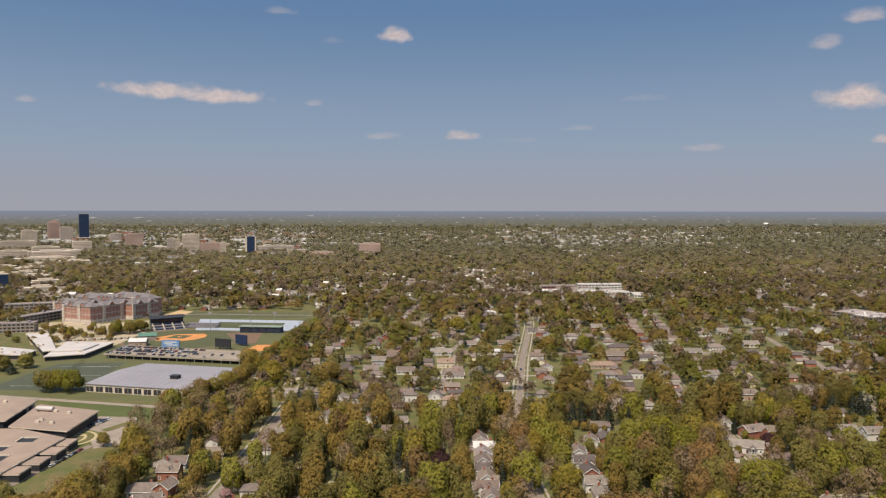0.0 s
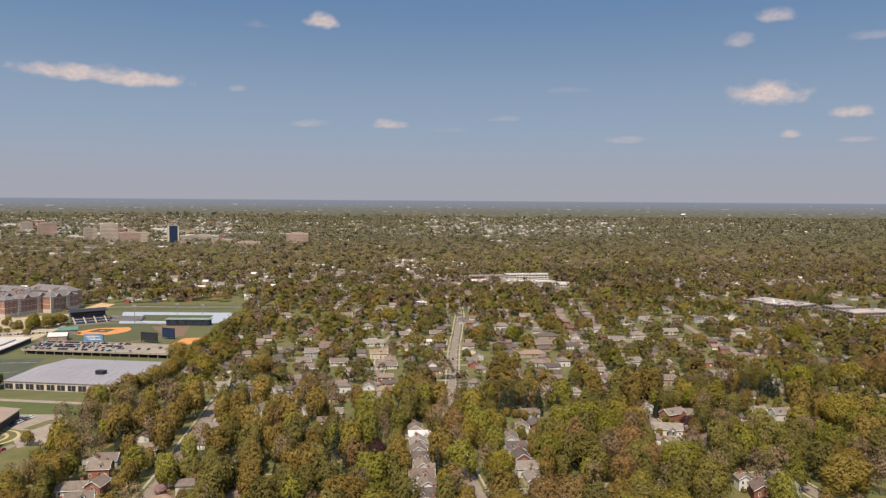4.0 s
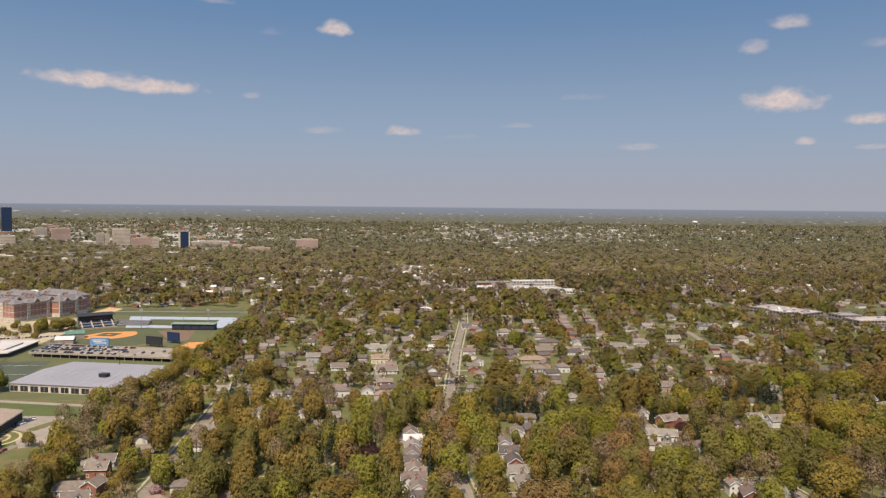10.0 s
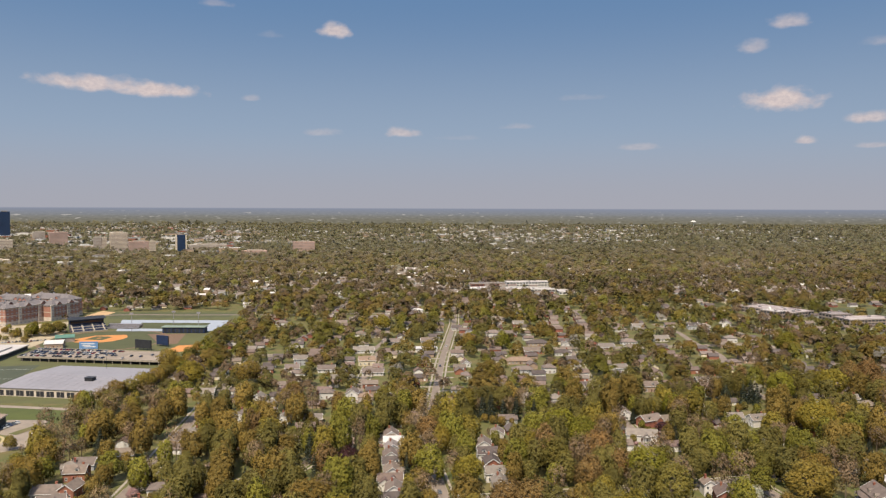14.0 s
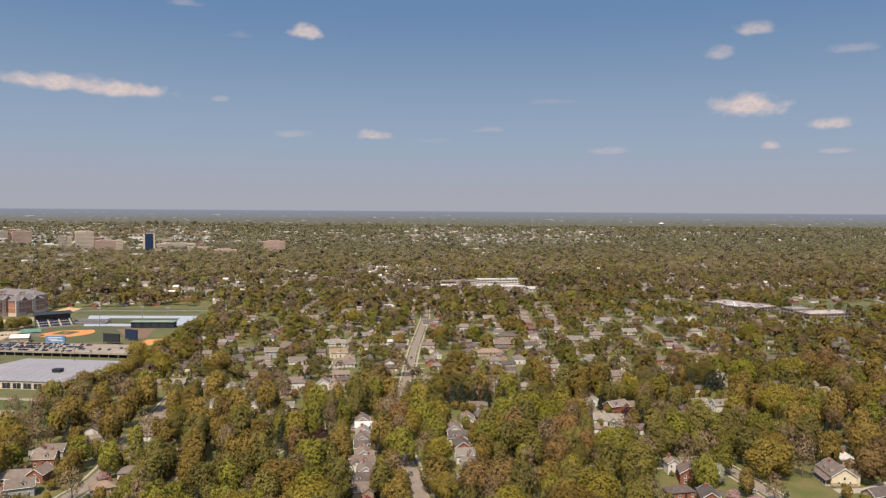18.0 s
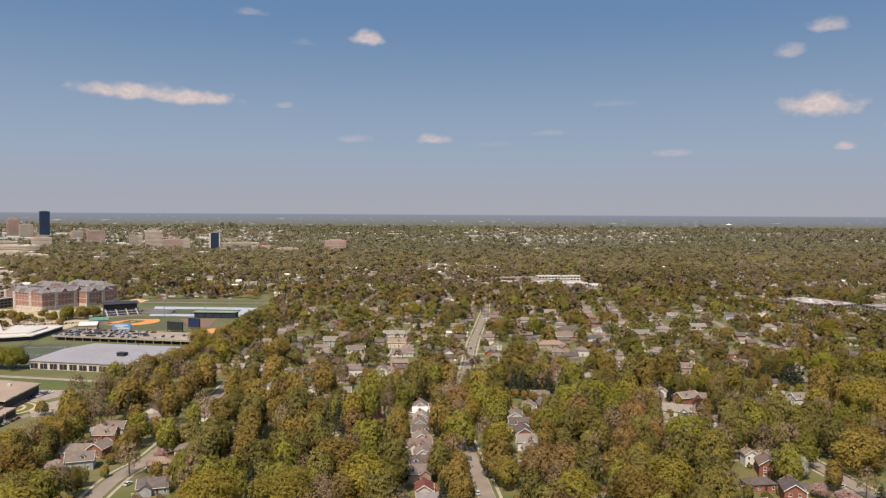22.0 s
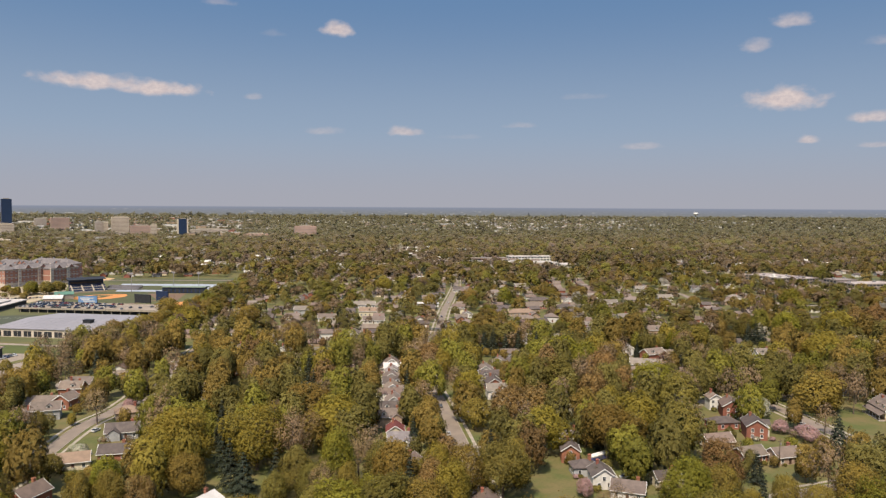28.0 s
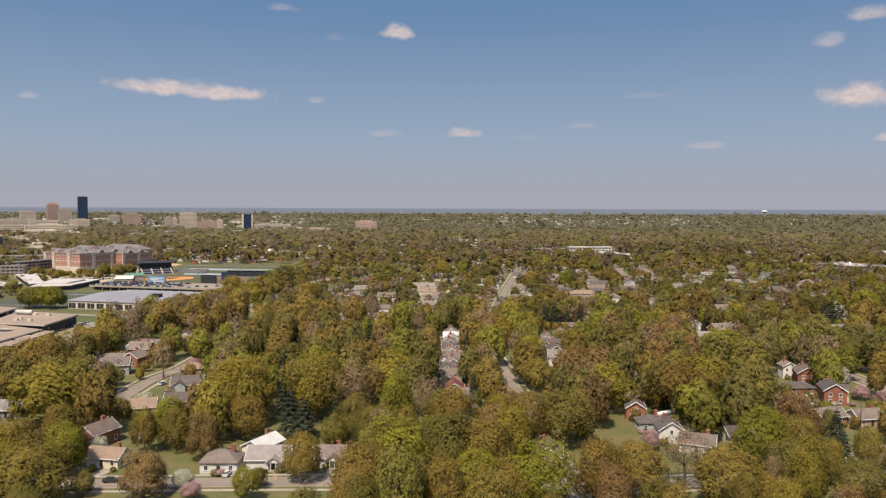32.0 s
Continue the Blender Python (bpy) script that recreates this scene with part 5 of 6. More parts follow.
# downtown, far off
BLUEGLASS = surface("blue_curtain_wall", (0.018, 0.038, 0.085), (0.014, 0.030, 0.07), 0.3, 0.02, 0.3, 0, spec=0.6)
PINKSTONE = surface("pink_tower_stone", (0.46, 0.31, 0.25), (0.38, 0.255, 0.205), 0.8, 0.02, 0.3, 0)
TANSTONE = surface("tan_tower_stone", (0.46, 0.40, 0.33), (0.40, 0.35, 0.29), 0.8, 0.02, 0.3, 0)
CREAM = surface("cream_tower_stone", (0.60, 0.51, 0.39), (0.53, 0.45, 0.34), 0.8, 0.02, 0.3, 0)
TOWERGLASS = surface("tower_windows", (0.33, 0.26, 0.22), None, 0.3, 0.02, 0.3, 0)
tower(-1487, 3234, 38, 26, 113, BLUEGLASS, "tall dark blue glass office tower", glass=BLUEGLASS)
tower(-1565, 3131, 46, 28, 79, PINKSTONE, "pinkish stone office tower", glass=TOWERGLASS)
tower(-1501, 3106, 48, 29, 61, TANSTONE, "tan office tower beside a taller one", glass=TOWERGLASS)
tower(-1552, 2912, 54, 30, 55, CREAM, "cream stone office block", glass=TOWERGLASS)
tower(-1273, 3045, 42, 25, 39, TANSTONE, "plain tan downtown block", glass=TOWERGLASS)
tower(-1061, 2699, 58, 30, 52, PINKSTONE, "reddish brick downtown block", glass=TOWERGLASS)
tower(-846, 2459, 23, 14, 46, TANSTONE, "slim tan office block", glass=TOWERGLASS)
tower(-827, 2465, 15, 10, 44, CREAM, "slim cream office block", glass=TOWERGLASS)
tower(-786, 2478, 52, 28, 60, CREAM, "broad cream office block", glass=TOWERGLASS)
tower(-698, 2401, 62, 28, 34, PINKSTONE, "low reddish downtown block", glass=TOWERGLASS)
tower(-634, 2315, 18, 11, 40, CREAM, "small white downtown block", glass=TOWERGLASS)
tower(-549, 2316, 24, 17, 58, BLUEGLASS, "dark blue glass office block with pale sides", glass=BLUEGLASS)
tower(-498, 2450, 118, 30, 22, TANSTONE, "long low parking structure", glass=TOWERGLASS)
tower(-752, 1312, 24, 18, 27, BLUEGLASS, "dark glass campus building", glass=BLUEGLASS, cap=CREAM)
tower(-175, 2293, 65, 30, 37, PINKSTONE, "reddish brick apartment block", glass=TOWERGLASS)
tower(-308, 2178, 70, 30, 17, PINKSTONE, "low reddish brick block", glass=TOWERGLASS)
tower(-1395, 2542, 110, 30, 34, CREAM, "long low pale building", glass=TOWERGLASS)
tower(-1033, 2055, 119, 30, 28, CREAM, "pale campus hall with a light roof", glass=TOWERGLASS)
tower(-1047, 2048, 66, 30, 39, CREAM, "pale stone campus hall", glass=TOWERGLASS)
tower(-1140, 2055, 71, 30, 28, CREAM, "pale campus laboratory block", glass=TOWERGLASS)
tower(-1134, 2450, 57, 30, 37, CREAM, "plain white downtown block", glass=TOWERGLASS)

# pale halls and laboratories of the campus, and the low roofs round them
for x, y, w, d, h, wall, lab in ((-1000, 1950, 140, 34, 15, CREAM, "broad stepped cream campus hall, lower tier"), (-1004, 1992, 90, 30, 30, CREAM, "broad stepped cream campus hall, upper tier"), (-1165, 2090, 74, 30, 24, TANSTONE, "plain tan campus hall with a flat roof"), (-890, 1880, 70, 34, 12, TANSTONE, "low tan campus building, flat roof"), (-1080, 2190, 110, 30, 22, CREAM, "long cream campus building"),
                                 (-905, 1690, 60, 26, 9, TANSTONE, "low tan building among trees"), (-985, 1735, 56, 22, 9, CREAM, "low cream building among trees"), (-790, 1500, 52, 22, 8, TANSTONE, "low tan building near the campus"), (-845, 1580, 60, 20, 9, CREAM, "low pale building near the campus"), (-715, 1395, 46, 18, 8, TANSTONE, "low tan block near the campus"), (-940, 1820, 60, 20, 9, CREAM, "low pale hall at the campus edge"), (-660, 1270, 48, 18, 8, TANSTONE, "low tan block behind the halls")):
    tower(x, y, w, d, h, wall, lab, glass=TOWERGLASS, bands=h > 20, cap=STONE)
# water tower on the skyline
w = thing("water_tower", 1962, 4194, rise_of(1962, 4194) - 2, 0, "white water tower with a rounded tank on a stem", "water tower")
g = Geo()
for k in range(8):
    a0, a1 = -90 + 180 * k / 8, -90 + 180 * (k + 1) / 8
    g.tube((0, 0, 44 + 8 * math.sin(radians(a0))), (0, 0, 44 + 8 * math.sin(radians(a1))), max(0.5, 16 * math.cos(radians(a0))), max(0.5, 16 * math.cos(radians(a1))), 20)
part("tank", g, WALLS["white"], w)
part("stem", Geo().tube((0, 0, 0), (0, 0, 38), 4, 3.2, 12), WALLS["white"], w)

# ---- trees ----
def leaf_quads(rng, centres, normals, size, corners=4):
    """Small bent leaf sprays: one irregular face for each centre."""
    n = len(centres)
    a = np.cross(normals, rng.normal(size=(n, 3)))
    a /= np.linalg.norm(a, axis=1, keepdims=True) + 1e-9
    b = np.cross(normals, a)
    s = (size * rng.uniform(0.55, 1.35, n))[:, None]
    jit = rng.uniform(0.65, 1.2, (4, n, 1))
    lift = rng.normal(0, 0.2, (4, n, 1))
    ways = ((-1, -0.8), (1, -0.9), (0.8, 1), (-0.9, 0.8)) if corners == 4 else ((-1, -0.7), (1.05, -0.6), (0.0, 1.1))
    ring = [(sa * a + sb * b) * jit[k] * s * 0.5 + normals * lift[k] * s for k, (sa, sb) in enumerate(ways)]
    return (np.stack(ring, 1) + centres[:, None]).reshape(-1, 3)


def unit(rng, n):
    v = rng.normal(size=(n, 3))
    return v / np.linalg.norm(v, axis=1, keepdims=True)


def crown_points(rng, kind, h, w, n):
    """Places of the leaf sprays of a crown, the ways their faces point and the way their clump turns to the light."""
    if kind == "fir":
        z = 1 - np.sqrt(rng.uniform(0, 1, n))
        tier = np.floor(z * 11) / 11
        a = rng.uniform(0, 2 * np.pi, n)
        r = (1 - tier * 0.96) * w / 2 * rng.uniform(0.45, 1.0, n) * (0.85 + 0.25 * np.sin(a * 5 + tier * 40))
        p = np.stack([r * np.cos(a), r * np.sin(a), h * 0.1 + h * 0.9 * (tier + 0.07 * (1 - r / (w / 2))) + rng.normal(0, 0.1, n)], 1)
        out = np.stack([np.cos(a) * 0.8, np.sin(a) * 0.8, np.full(n, 0.6)], 1) + rng.normal(0, 0.15, (n, 3))
        m = np.stack([np.cos(a) * 0.6, np.sin(a) * 0.6, np.ones(n)], 1) + rng.normal(0, 0.35, (n, 3))
        return p, m / np.linalg.norm(m, axis=1, keepdims=True), out / np.linalg.norm(out, axis=1, keepdims=True)
    # leaf clumps at the ends of the limbs, round a dome that is wider below its middle
    bare = kind == "bare"
    low = h * (0.20 if bare else 0.14)
    ch = h - low
    k = 40 if bare else 54
    i = (np.arange(k) + 0.5) / k
    z = 0.99 - 1.5 * i + rng.uniform(-0.05, 0.05, k)
    z = np.clip(z, -0.6, 0.99)
    a = 2.39996 * np.arange(k) + rng.uniform(-0.5, 0.5, k)
    flat = np.sqrt(1 - z * z)
    d = np.stack([flat * np.cos(a), flat * np.sin(a), z], 1)
    reach = rng.uniform(0.45, 0.88, k) if bare else rng.uniform(0.52, 0.86, k)
    p1, p2, p3 = rng.uniform(0, 6.28, 3)
    reach = reach * (1 + 0.19 * np.sin(2 * a + p1) * flat + 0.15 * np.sin(3 * a + p2) * flat + 0.13 * np.sin(4 * z + p3))
    c = d * reach[:, None]
    r = rng.uniform(0.20, 0.34, k) if bare else rng.uniform(0.15, 0.38, k)
    pick = rng.choice(k, 3 * n, p=r * r / (r * r).sum())
    e = unit(rng, 3 * n)
    far = np.abs(rng.normal(0, 0.22, 3 * n)) + (rng.uniform(0.35, 0.95, 3 * n) if bare else rng.uniform(0.74, 1.0, 3 * n))
    far = far * np.where(rng.uniform(0, 1, 3 * n) < 0.12, rng.uniform(1.1, 1.55, 3 * n), 1.0)  # sprays that stand out of the clump
    p = c[pick] + e * (r[pick] * far)[:, None]
    keep = (np.einsum("ij,ij->i", e, d[pick]) > -0.3) & (p[:, 2] > -0.74)
    if not bare:
        gap = np.linalg.norm(p[:, None, :] - c[None], axis=2) / r[None]
        gap[np.arange(3 * n), pick] = 9
        keep &= gap.min(1) > 0.74
    p, e = p[keep][:n], e[keep][:n]
    out = p / (np.linalg.norm(p, axis=1, keepdims=True) + 1e-6)
    s = 0.5 * e + 0.7 * out + (0, 0, 0.3) + rng.normal(0, 0.10, p.shape)
    m = s + rng.normal(0, 0.45, p.shape)
    p = p * (w / 2.1, w / 2.1, ch / 1.72) + (0, 0, low + ch * 0.42)
    return p, m / np.linalg.norm(m, axis=1, keepdims=True), s / np.linalg.norm(s, axis=1, keepdims=True)


def quad_mesh(name, verts, material, tint=None, corners=4, ways=None):
    n = len(verts) // corners
    me = bpy.data.meshes.new(name)
    me.vertices.add(corners * n)
    me.vertices.foreach_set("co", np.ascontiguousarray(verts, np.float32).ravel())
    me.loops.add(corners * n)
    me.loops.foreach_set("vertex_index", np.arange(corners * n, dtype=np.int32))
    me.polygons.add(n)
    me.polygons.foreach_set("loop_start", np.arange(0, corners * n, corners, dtype=np.int32))
    me.update(calc_edges=True)
    if tint is not None:
        at = me.color_attributes.new("tint", "FLOAT_COLOR", "POINT")
        at.data.foreach_set("color", np.ascontiguousarray(tint, np.float32).ravel())
    if ways is not None:
        at = me.attributes.new("way", "FLOAT_VECTOR", "POINT")
        at.data.foreach_set("vector", np.ascontiguousarray(np.repeat(ways, corners, axis=0), np.float32).ravel())
    me.materials.append(material)
    return me


MODELS = {}
TONES = {"olive": (0.276, 0.191, 0.048), "green": (0.203, 0.171, 0.046), "bright": (0.245, 0.222, 0.037), "gold": (0.283, 0.221, 0.040), "rust": (0.253, 0.159, 0.064), "bare": (0.264, 0.182, 0.108), "fir": (0.046, 0.053, 0.034), "white_bloom": (0.44, 0.40, 0.33), "pink_bloom": (0.38, 0.26, 0.23)}
H0, W0 = 14.0, 12.0  # height and width of the model trees, scaled for each tree


def trunk_geo(rng, kind):
    g = Geo()
    if kind == "fir":
        return g.tube((0, 0, -0.3), (0, 0, H0 * 0.95), 0.26, 0.04, 7)
    lean = Vector((rng.uniform(-0.3, 0.3), rng.uniform(-0.3, 0.3), H0 * 0.34))
    g.tube((0, 0, -0.3), lean, 0.36, 0.25, 8)
    for k in range(6):
        a = 6.28 * (k + rng.uniform(-0.3, 0.3)) / 6
        mid = lean + Vector((math.cos(a) * 1.6, math.sin(a) * 1.6, H0 * 0.16 * rng.uniform(0.8, 1.3)))
        end = mid + Vector((math.cos(a + 0.3) * 2.2, math.sin(a + 0.3) * 2.2, H0 * 0.22 * rng.uniform(0.7, 1.3)))
        g.tube(lean, mid, 0.17, 0.11, 5)
        g.tube(mid, end, 0.11, 0.03, 5)
        g.tube(mid, mid + Vector((math.cos(a - 0.7) * 1.8, math.sin(a - 0.7) * 1.8, H0 * 0.14)), 0.08, 0.03, 4)
    return g


def model(kind, fine, which):
    """A crown mesh and a trunk mesh, shared by many trees."""
    key = (kind, fine, which)
    if key not in MODELS:
        rng = np.random.default_rng(11 + 31 * which + 7 * len(kind) + (500 if fine else 0))
        n, size = ((10500, 0.50) if fine else (3400, 0.86))
        if kind == "bare":
            n, size = int(n * 0.42), size * 0.66
        if kind == "fir":
            n, size = int(n * 0.5), size * 1.1
        p, m, ways = crown_points(rng, kind, H0, W0, n)
        MODELS[key] = (quad_mesh("crown", leaf_quads(rng, p, m, size, 3), LEAF[kind], None, 3, ways), trunk_geo(random.Random(which), kind).mesh("trunk", BARK))
    return MODELS[key]


TREES = []
WORD = {"olive": "olive-green spring-leaved tree", "green": "full green broadleaf tree", "bright": "fresh bright-green broadleaf tree", "gold": "golden-green flowering broadleaf tree", "rust": "rust-brown budding tree", "bare": "half-bare tree with tan buds",
        "fir": "dark green conifer", "plum": "dark plum-leaved ornamental tree", "white_bloom": "small tree in white blossom", "pink_bloom": "small tree in pink blossom"}
pick = random.Random(3)


def tree(kind, x, y, h, w, fine=None):
    """One tree, its trunk and its crown."""
    dist = math.hypot(x, y)
    fine = dist < 275 if fine is None else fine
    size = "tall" if h > 15.5 else "low" if h < 9 else "medium"
    t = thing("tree", x, y, 0, pick.uniform(0, 360), f"{size} {WORD[kind]} standing in grass", "tree", "trees of the suburb")
    crown, trunk = model(kind, fine, pick.randrange(3 if fine else 4))
    k = Matrix.Diagonal((w / W0, w / W0 * pick.uniform(0.9, 1.1), h / H0, 1))
    part("trunk", trunk, None, t, at=k)
    part("crown", crown, None, t, at=k)
    TREES.append((x, y, w))


tree("gold", -118, 255, 22, 26)
tree("olive", -146, 307, 22, 20)
tree("green", -152, 297, 17, 15)
tree("gold", -51, 267, 22, 24)
tree("gold", -58, 263, 19, 17)
tree("fir", -29, 243, 19, 10)
tree("fir", -24, 240, 15, 12)
tree("fir", -35, 262, 19, 9)
tree("gold", -23, 264, 23, 23)
tree("bare", -11, 266, 22, 22)
tree("olive", -8, 315, 20, 22)
tree("gold", 6, 292, 20, 22)
tree("bare", 15, 249, 18, 15)
tree("bright", -68, 237, 15, 12)
tree("bright", -88, 206, 15, 13)
tree("olive", -86, 180, 18, 22)
tree("rust", -59, 189, 12, 12)
tree("white_bloom", -50, 195, 6, 6)
tree("pink_bloom", -46, 188, 5, 5)
tree("white_bloom", -87, 225, 6, 6)
tree("white_bloom", -102, 227, 5, 6)
tree("rust", -52, 220, 14, 11)
tree("olive", -44, 240, 15, 13)
tree("green", -121, 316, 9, 8)
tree("green", -118, 305, 13, 8)
tree("fir", 38, 355, 18, 6)
tree("olive", 66, 307, 14, 12)
tree("gold", 69, 353, 17, 14)
tree("olive", 46, 317, 13, 10)
tree("green", 64, 230, 20, 17)
tree("gold", 88, 272, 20, 19)
tree("rust", 93, 308, 20, 18)
tree("olive", 112, 265, 22, 17)
tree("gold", 131, 283, 22, 19)
tree("olive", 119, 263, 18, 15)
tree("green", 140, 262, 23, 18)
tree("green", 163, 316, 22, 19)
tree("bright", 119, 207, 19, 19)
tree("rust", 140, 227, 18, 17)
tree("fir", 143, 205, 13, 9)
tree("fir", 157, 234, 12, 8)
tree("pink_bloom", 204, 279, 7, 10)
tree("pink_bloom", 199, 290, 6, 8)
tree("white_bloom", 202, 312, 9, 9)
tree("white_bloom", 207, 320, 7, 7)
tree("fir", 207, 262, 16, 11)
tree("fir", 37, 286, 13, 6)
tree("white_bloom", -94, 285, 5, 6)
tree("white_bloom", -98, 289, 4, 5)
tree("pink_bloom", -97, 353, 5, 6)
tree("white_bloom", 106, 324, 6, 6)
tree("white_bloom", 115, 321, 5, 5)
tree("pink_bloom", 92, 228, 6, 6)
tree("bare", 92, 196, 17, 14)
tree("white_bloom", 103, 211, 6, 6)
tree("green", 24, 246, 15, 14)
tree("green", 24, 201, 20, 19)
tree("bright", 10, 200, 18, 18)
tree("olive", 35, 200, 18, 17)
tree("green", 3, 202, 17, 13)
tree("olive", 1, 182, 17, 17)
tree("green", 13, 180, 15, 15)
tree("bright", 31, 181, 15, 17)
tree("bright", 47, 179, 17, 17)
tree("fir", 66, 192, 13, 9)
tree("olive", 98, 181, 17, 18)
tree("olive", 77, 189, 15, 14)
tree("green", 121, 193, 15, 14)
tree("green", 133, 180, 13, 13)
tree("olive", 146, 178, 12, 13)
tree("rust", 145, 373, 22, 17)
tree("rust", 148, 352, 18, 14)
tree("green", 119, 361, 20, 18)
tree("green", 216, 383, 18, 18)
tree("fir", -13, 240, 16, 9)
tree("olive", -18, 201, 14, 10)
tree("bright", -31, 187, 9, 7)
tree("green", -29, 196, 6, 4)
tree("olive", 40, 179, 14, 15)
tree("rust", 81, 311, 19, 17)
tree("olive", 234, 318, 18, 20)
tree("olive", 251, 338, 16, 14)
tree("green", 226, 347, 15, 13)
tree("plum", 206, 428, 8, 11)
tree("rust", 54, 420, 19, 14)
tree("olive", 62, 444, 18, 14)
tree("bare", 53, 392, 19, 14)
tree("gold", 61, 404, 17, 12)
tree("green", 101, 238, 7, 5)
tree("green", 127, 336, 8, 6)
tree("bare", -103, 328, 18, 13)
tree("olive", -105, 211, 15, 15)
tree("green", -96, 262, 9, 9)
tree("green", -76, 191, 7, 6)
tree("fir", 15, 326, 14, 8)
tree("fir", 102, 472, 17, 11)
tree("fir", 96, 472, 16, 11)
tree("fir", 109, 465, 15, 10)
tree("fir", 117, 462, 19, 8)
tree("fir", 160, 457, 16, 8)
tree("fir", 280, 494, 15, 11)
tree("fir", 299, 493, 19, 9)
tree("fir", 289, 485, 18, 9)
tree("fir", 300, 486, 16, 8)
tree("gold", 302, 417, 22, 26)
tree("gold", 366, 500, 24, 22)
tree("rust", 419, 531, 23, 20)
tree("rust", 403, 495, 20, 17)
tree("rust", 409, 538, 20, 15)
tree("bright", 319, 488, 23, 20)
tree("green", 339, 498, 22, 18)
tree("bright", 135, 414, 22, 22)
tree("bright", 143, 399, 19, 18)
tree("rust", 129, 338, 19, 14)
tree("green", 77, 434, 18, 15)
tree("bare", 49, 432, 20, 19)
tree("bare", 58, 462, 19, 18)
tree("fir", 42, 387, 15, 6)
tree("plum", 8, 386, 12, 11)
tree("gold", 29, 506, 15, 13)
tree("fir", -9, 360, 16, 7)
tree("fir", -14, 396, 18, 10)
tree("plum", 237, 431, 8, 8)
tree("bare", -155, 502, 18, 17)
tree("olive", -78, 588, 19, 18)
tree("gold", -123, 592, 19, 19)
tree("olive", -154, 644, 19, 18)
tree("bright", 161, 342, 20, 19)
tree("gold", 110, 384, 17, 13)
tree("gold", 37, 843, 18, 17)
tree("olive", 78, 691, 15, 12)
tree("fir", 67, 788, 16, 7)
tree("fir", 40, 747, 12, 7)
tree("olive", 120, 714, 18, 15)
tree("bright", 155, 715, 17, 14)
tree("bright", 440, 682, 19, 18)
tree("fir", 386, 724, 15, 9)
tree("green", 300, 511, 18, 13)
tree("green", 238, 465, 17, 13)
tree("bright", 227, 468, 15, 13)
tree("bright", -283, 568, 17, 17)
tree("bare", -161, 359, 20, 18)
tree("olive", -152, 363, 19, 17)
tree("olive", -161, 339, 19, 18)
tree("bare", -170, 337, 17, 15)
tree("olive", -155, 398, 18, 15)
tree("green", -174, 404, 8, 7)
tree("bare", -167, 424, 19, 15)
tree("bare", -159, 430, 20, 17)
tree("gold", -191, 434, 9, 7)
tree("green", -170, 415, 9, 8)
tree("green", -293, 568, 17, 17)
tree("bright", -272, 567, 17, 17)
tree("fir", -354, 631, 10, 12)
tree("green", -355, 655, 13, 14)
tree("green", -368, 643, 13, 14)
tree("green", -335, 836, 15, 17)
tree("bright", -350, 832, 14, 15)
tree("green", -329, 852, 13, 14)
tree("olive", -366, 832, 8, 8)
tree("gold", -406, 845, 8, 8)
tree("olive", -387, 853, 8, 7)
tree("rust", -410, 833, 8, 8)
tree("olive", -424, 818, 7, 7)
tree("olive", -432, 858, 7, 7)
tree("green", -390, 825, 7, 7)
tree("gold", -374, 810, 7, 7)
tree("bare", -364, 817, 7, 7)
tree("olive", -415, 782, 7, 7)
tree("green", -402, 792, 7, 7)
tree("rust", -387, 795, 7, 7)
tree("olive", -340, 794, 7, 7)
tree("green", -433, 782, 7, 7)
tree("olive", -462, 819, 7, 7)
tree("gold", -391, 781, 7, 7)

# planting round the student halls
for x, y, h, kind in ((-352, 842, 11, "green"), (-344, 856, 10, "olive"), (-336, 846, 9, "green"), (-330, 862, 10, "bright"), (-340, 876, 11, "olive"), (-372, 836, 8, "gold"), (-388, 830, 7, "olive"), (-408, 834, 8, "green"), (-424, 844, 7, "gold"), (-440, 858, 8, "olive"), (-350, 822, 7, "green"), (-395, 812, 6, "gold"), (-420, 806, 6, "olive"), (-365, 806, 6, "green"), (-436, 690, 12, "green"), (-428, 680, 11, "olive"), (-420, 670, 12, "green"), (-446, 700, 12, "green")):
    tree(kind, x, y, h, h * 0.95)
plant = random.Random(9)
for k in range(26):
    x, y = plant.uniform(-455, -345), plant.uniform(800, 895)
    if not (x < -430 and y < 830) and not (x > -372 and y < 812):
        tree(plant.choice(("olive", "green", "gold", "bare", "bright")), x, y, plant.uniform(5, 11), plant.uniform(4, 8))
for k in range(22):
    car(-392 + 3.2 * k + plant.uniform(-0.4, 0.4), 786 + 0.9 * k, 100 + 180 * (k % 2), plant.randrange(7), 0.06)
# the belt of trees before and beside the sports hall
for x, y, h, kind in ((-176, 538, 13, "bare"), (-168, 548, 15, "olive"), (-160, 556, 14, "green"), (-152, 568, 15, "olive"), (-158, 580, 13, "gold"), (-150, 592, 14, "olive"), (-147, 608, 13, "green"), (-152, 622, 12, "olive"), (-146, 640, 13, "gold"), (-142, 660, 12, "olive"), (-186, 528, 11, "rust"), (-148, 690, 12, "green"), (-146, 712, 12, "olive")):
    tree(kind, x, y, h, h * 0.95)


def quarter(x, y):
    """How thickly the trees stand: 1 in the old quarters, near 0 where the houses lie open."""
    lie = sum(math.exp(-((x - cx) / 80) ** 2 - ((y - cy) / 95) ** 2) for cx, cy in ((190, 730), (-30, 650), (330, 760), (60, 900)))
    return min(max(0.55 - 0.5 * lie + 1.3 * noise.noise((x / 105, y / 120, 3.1)), 0.0), 1.0)


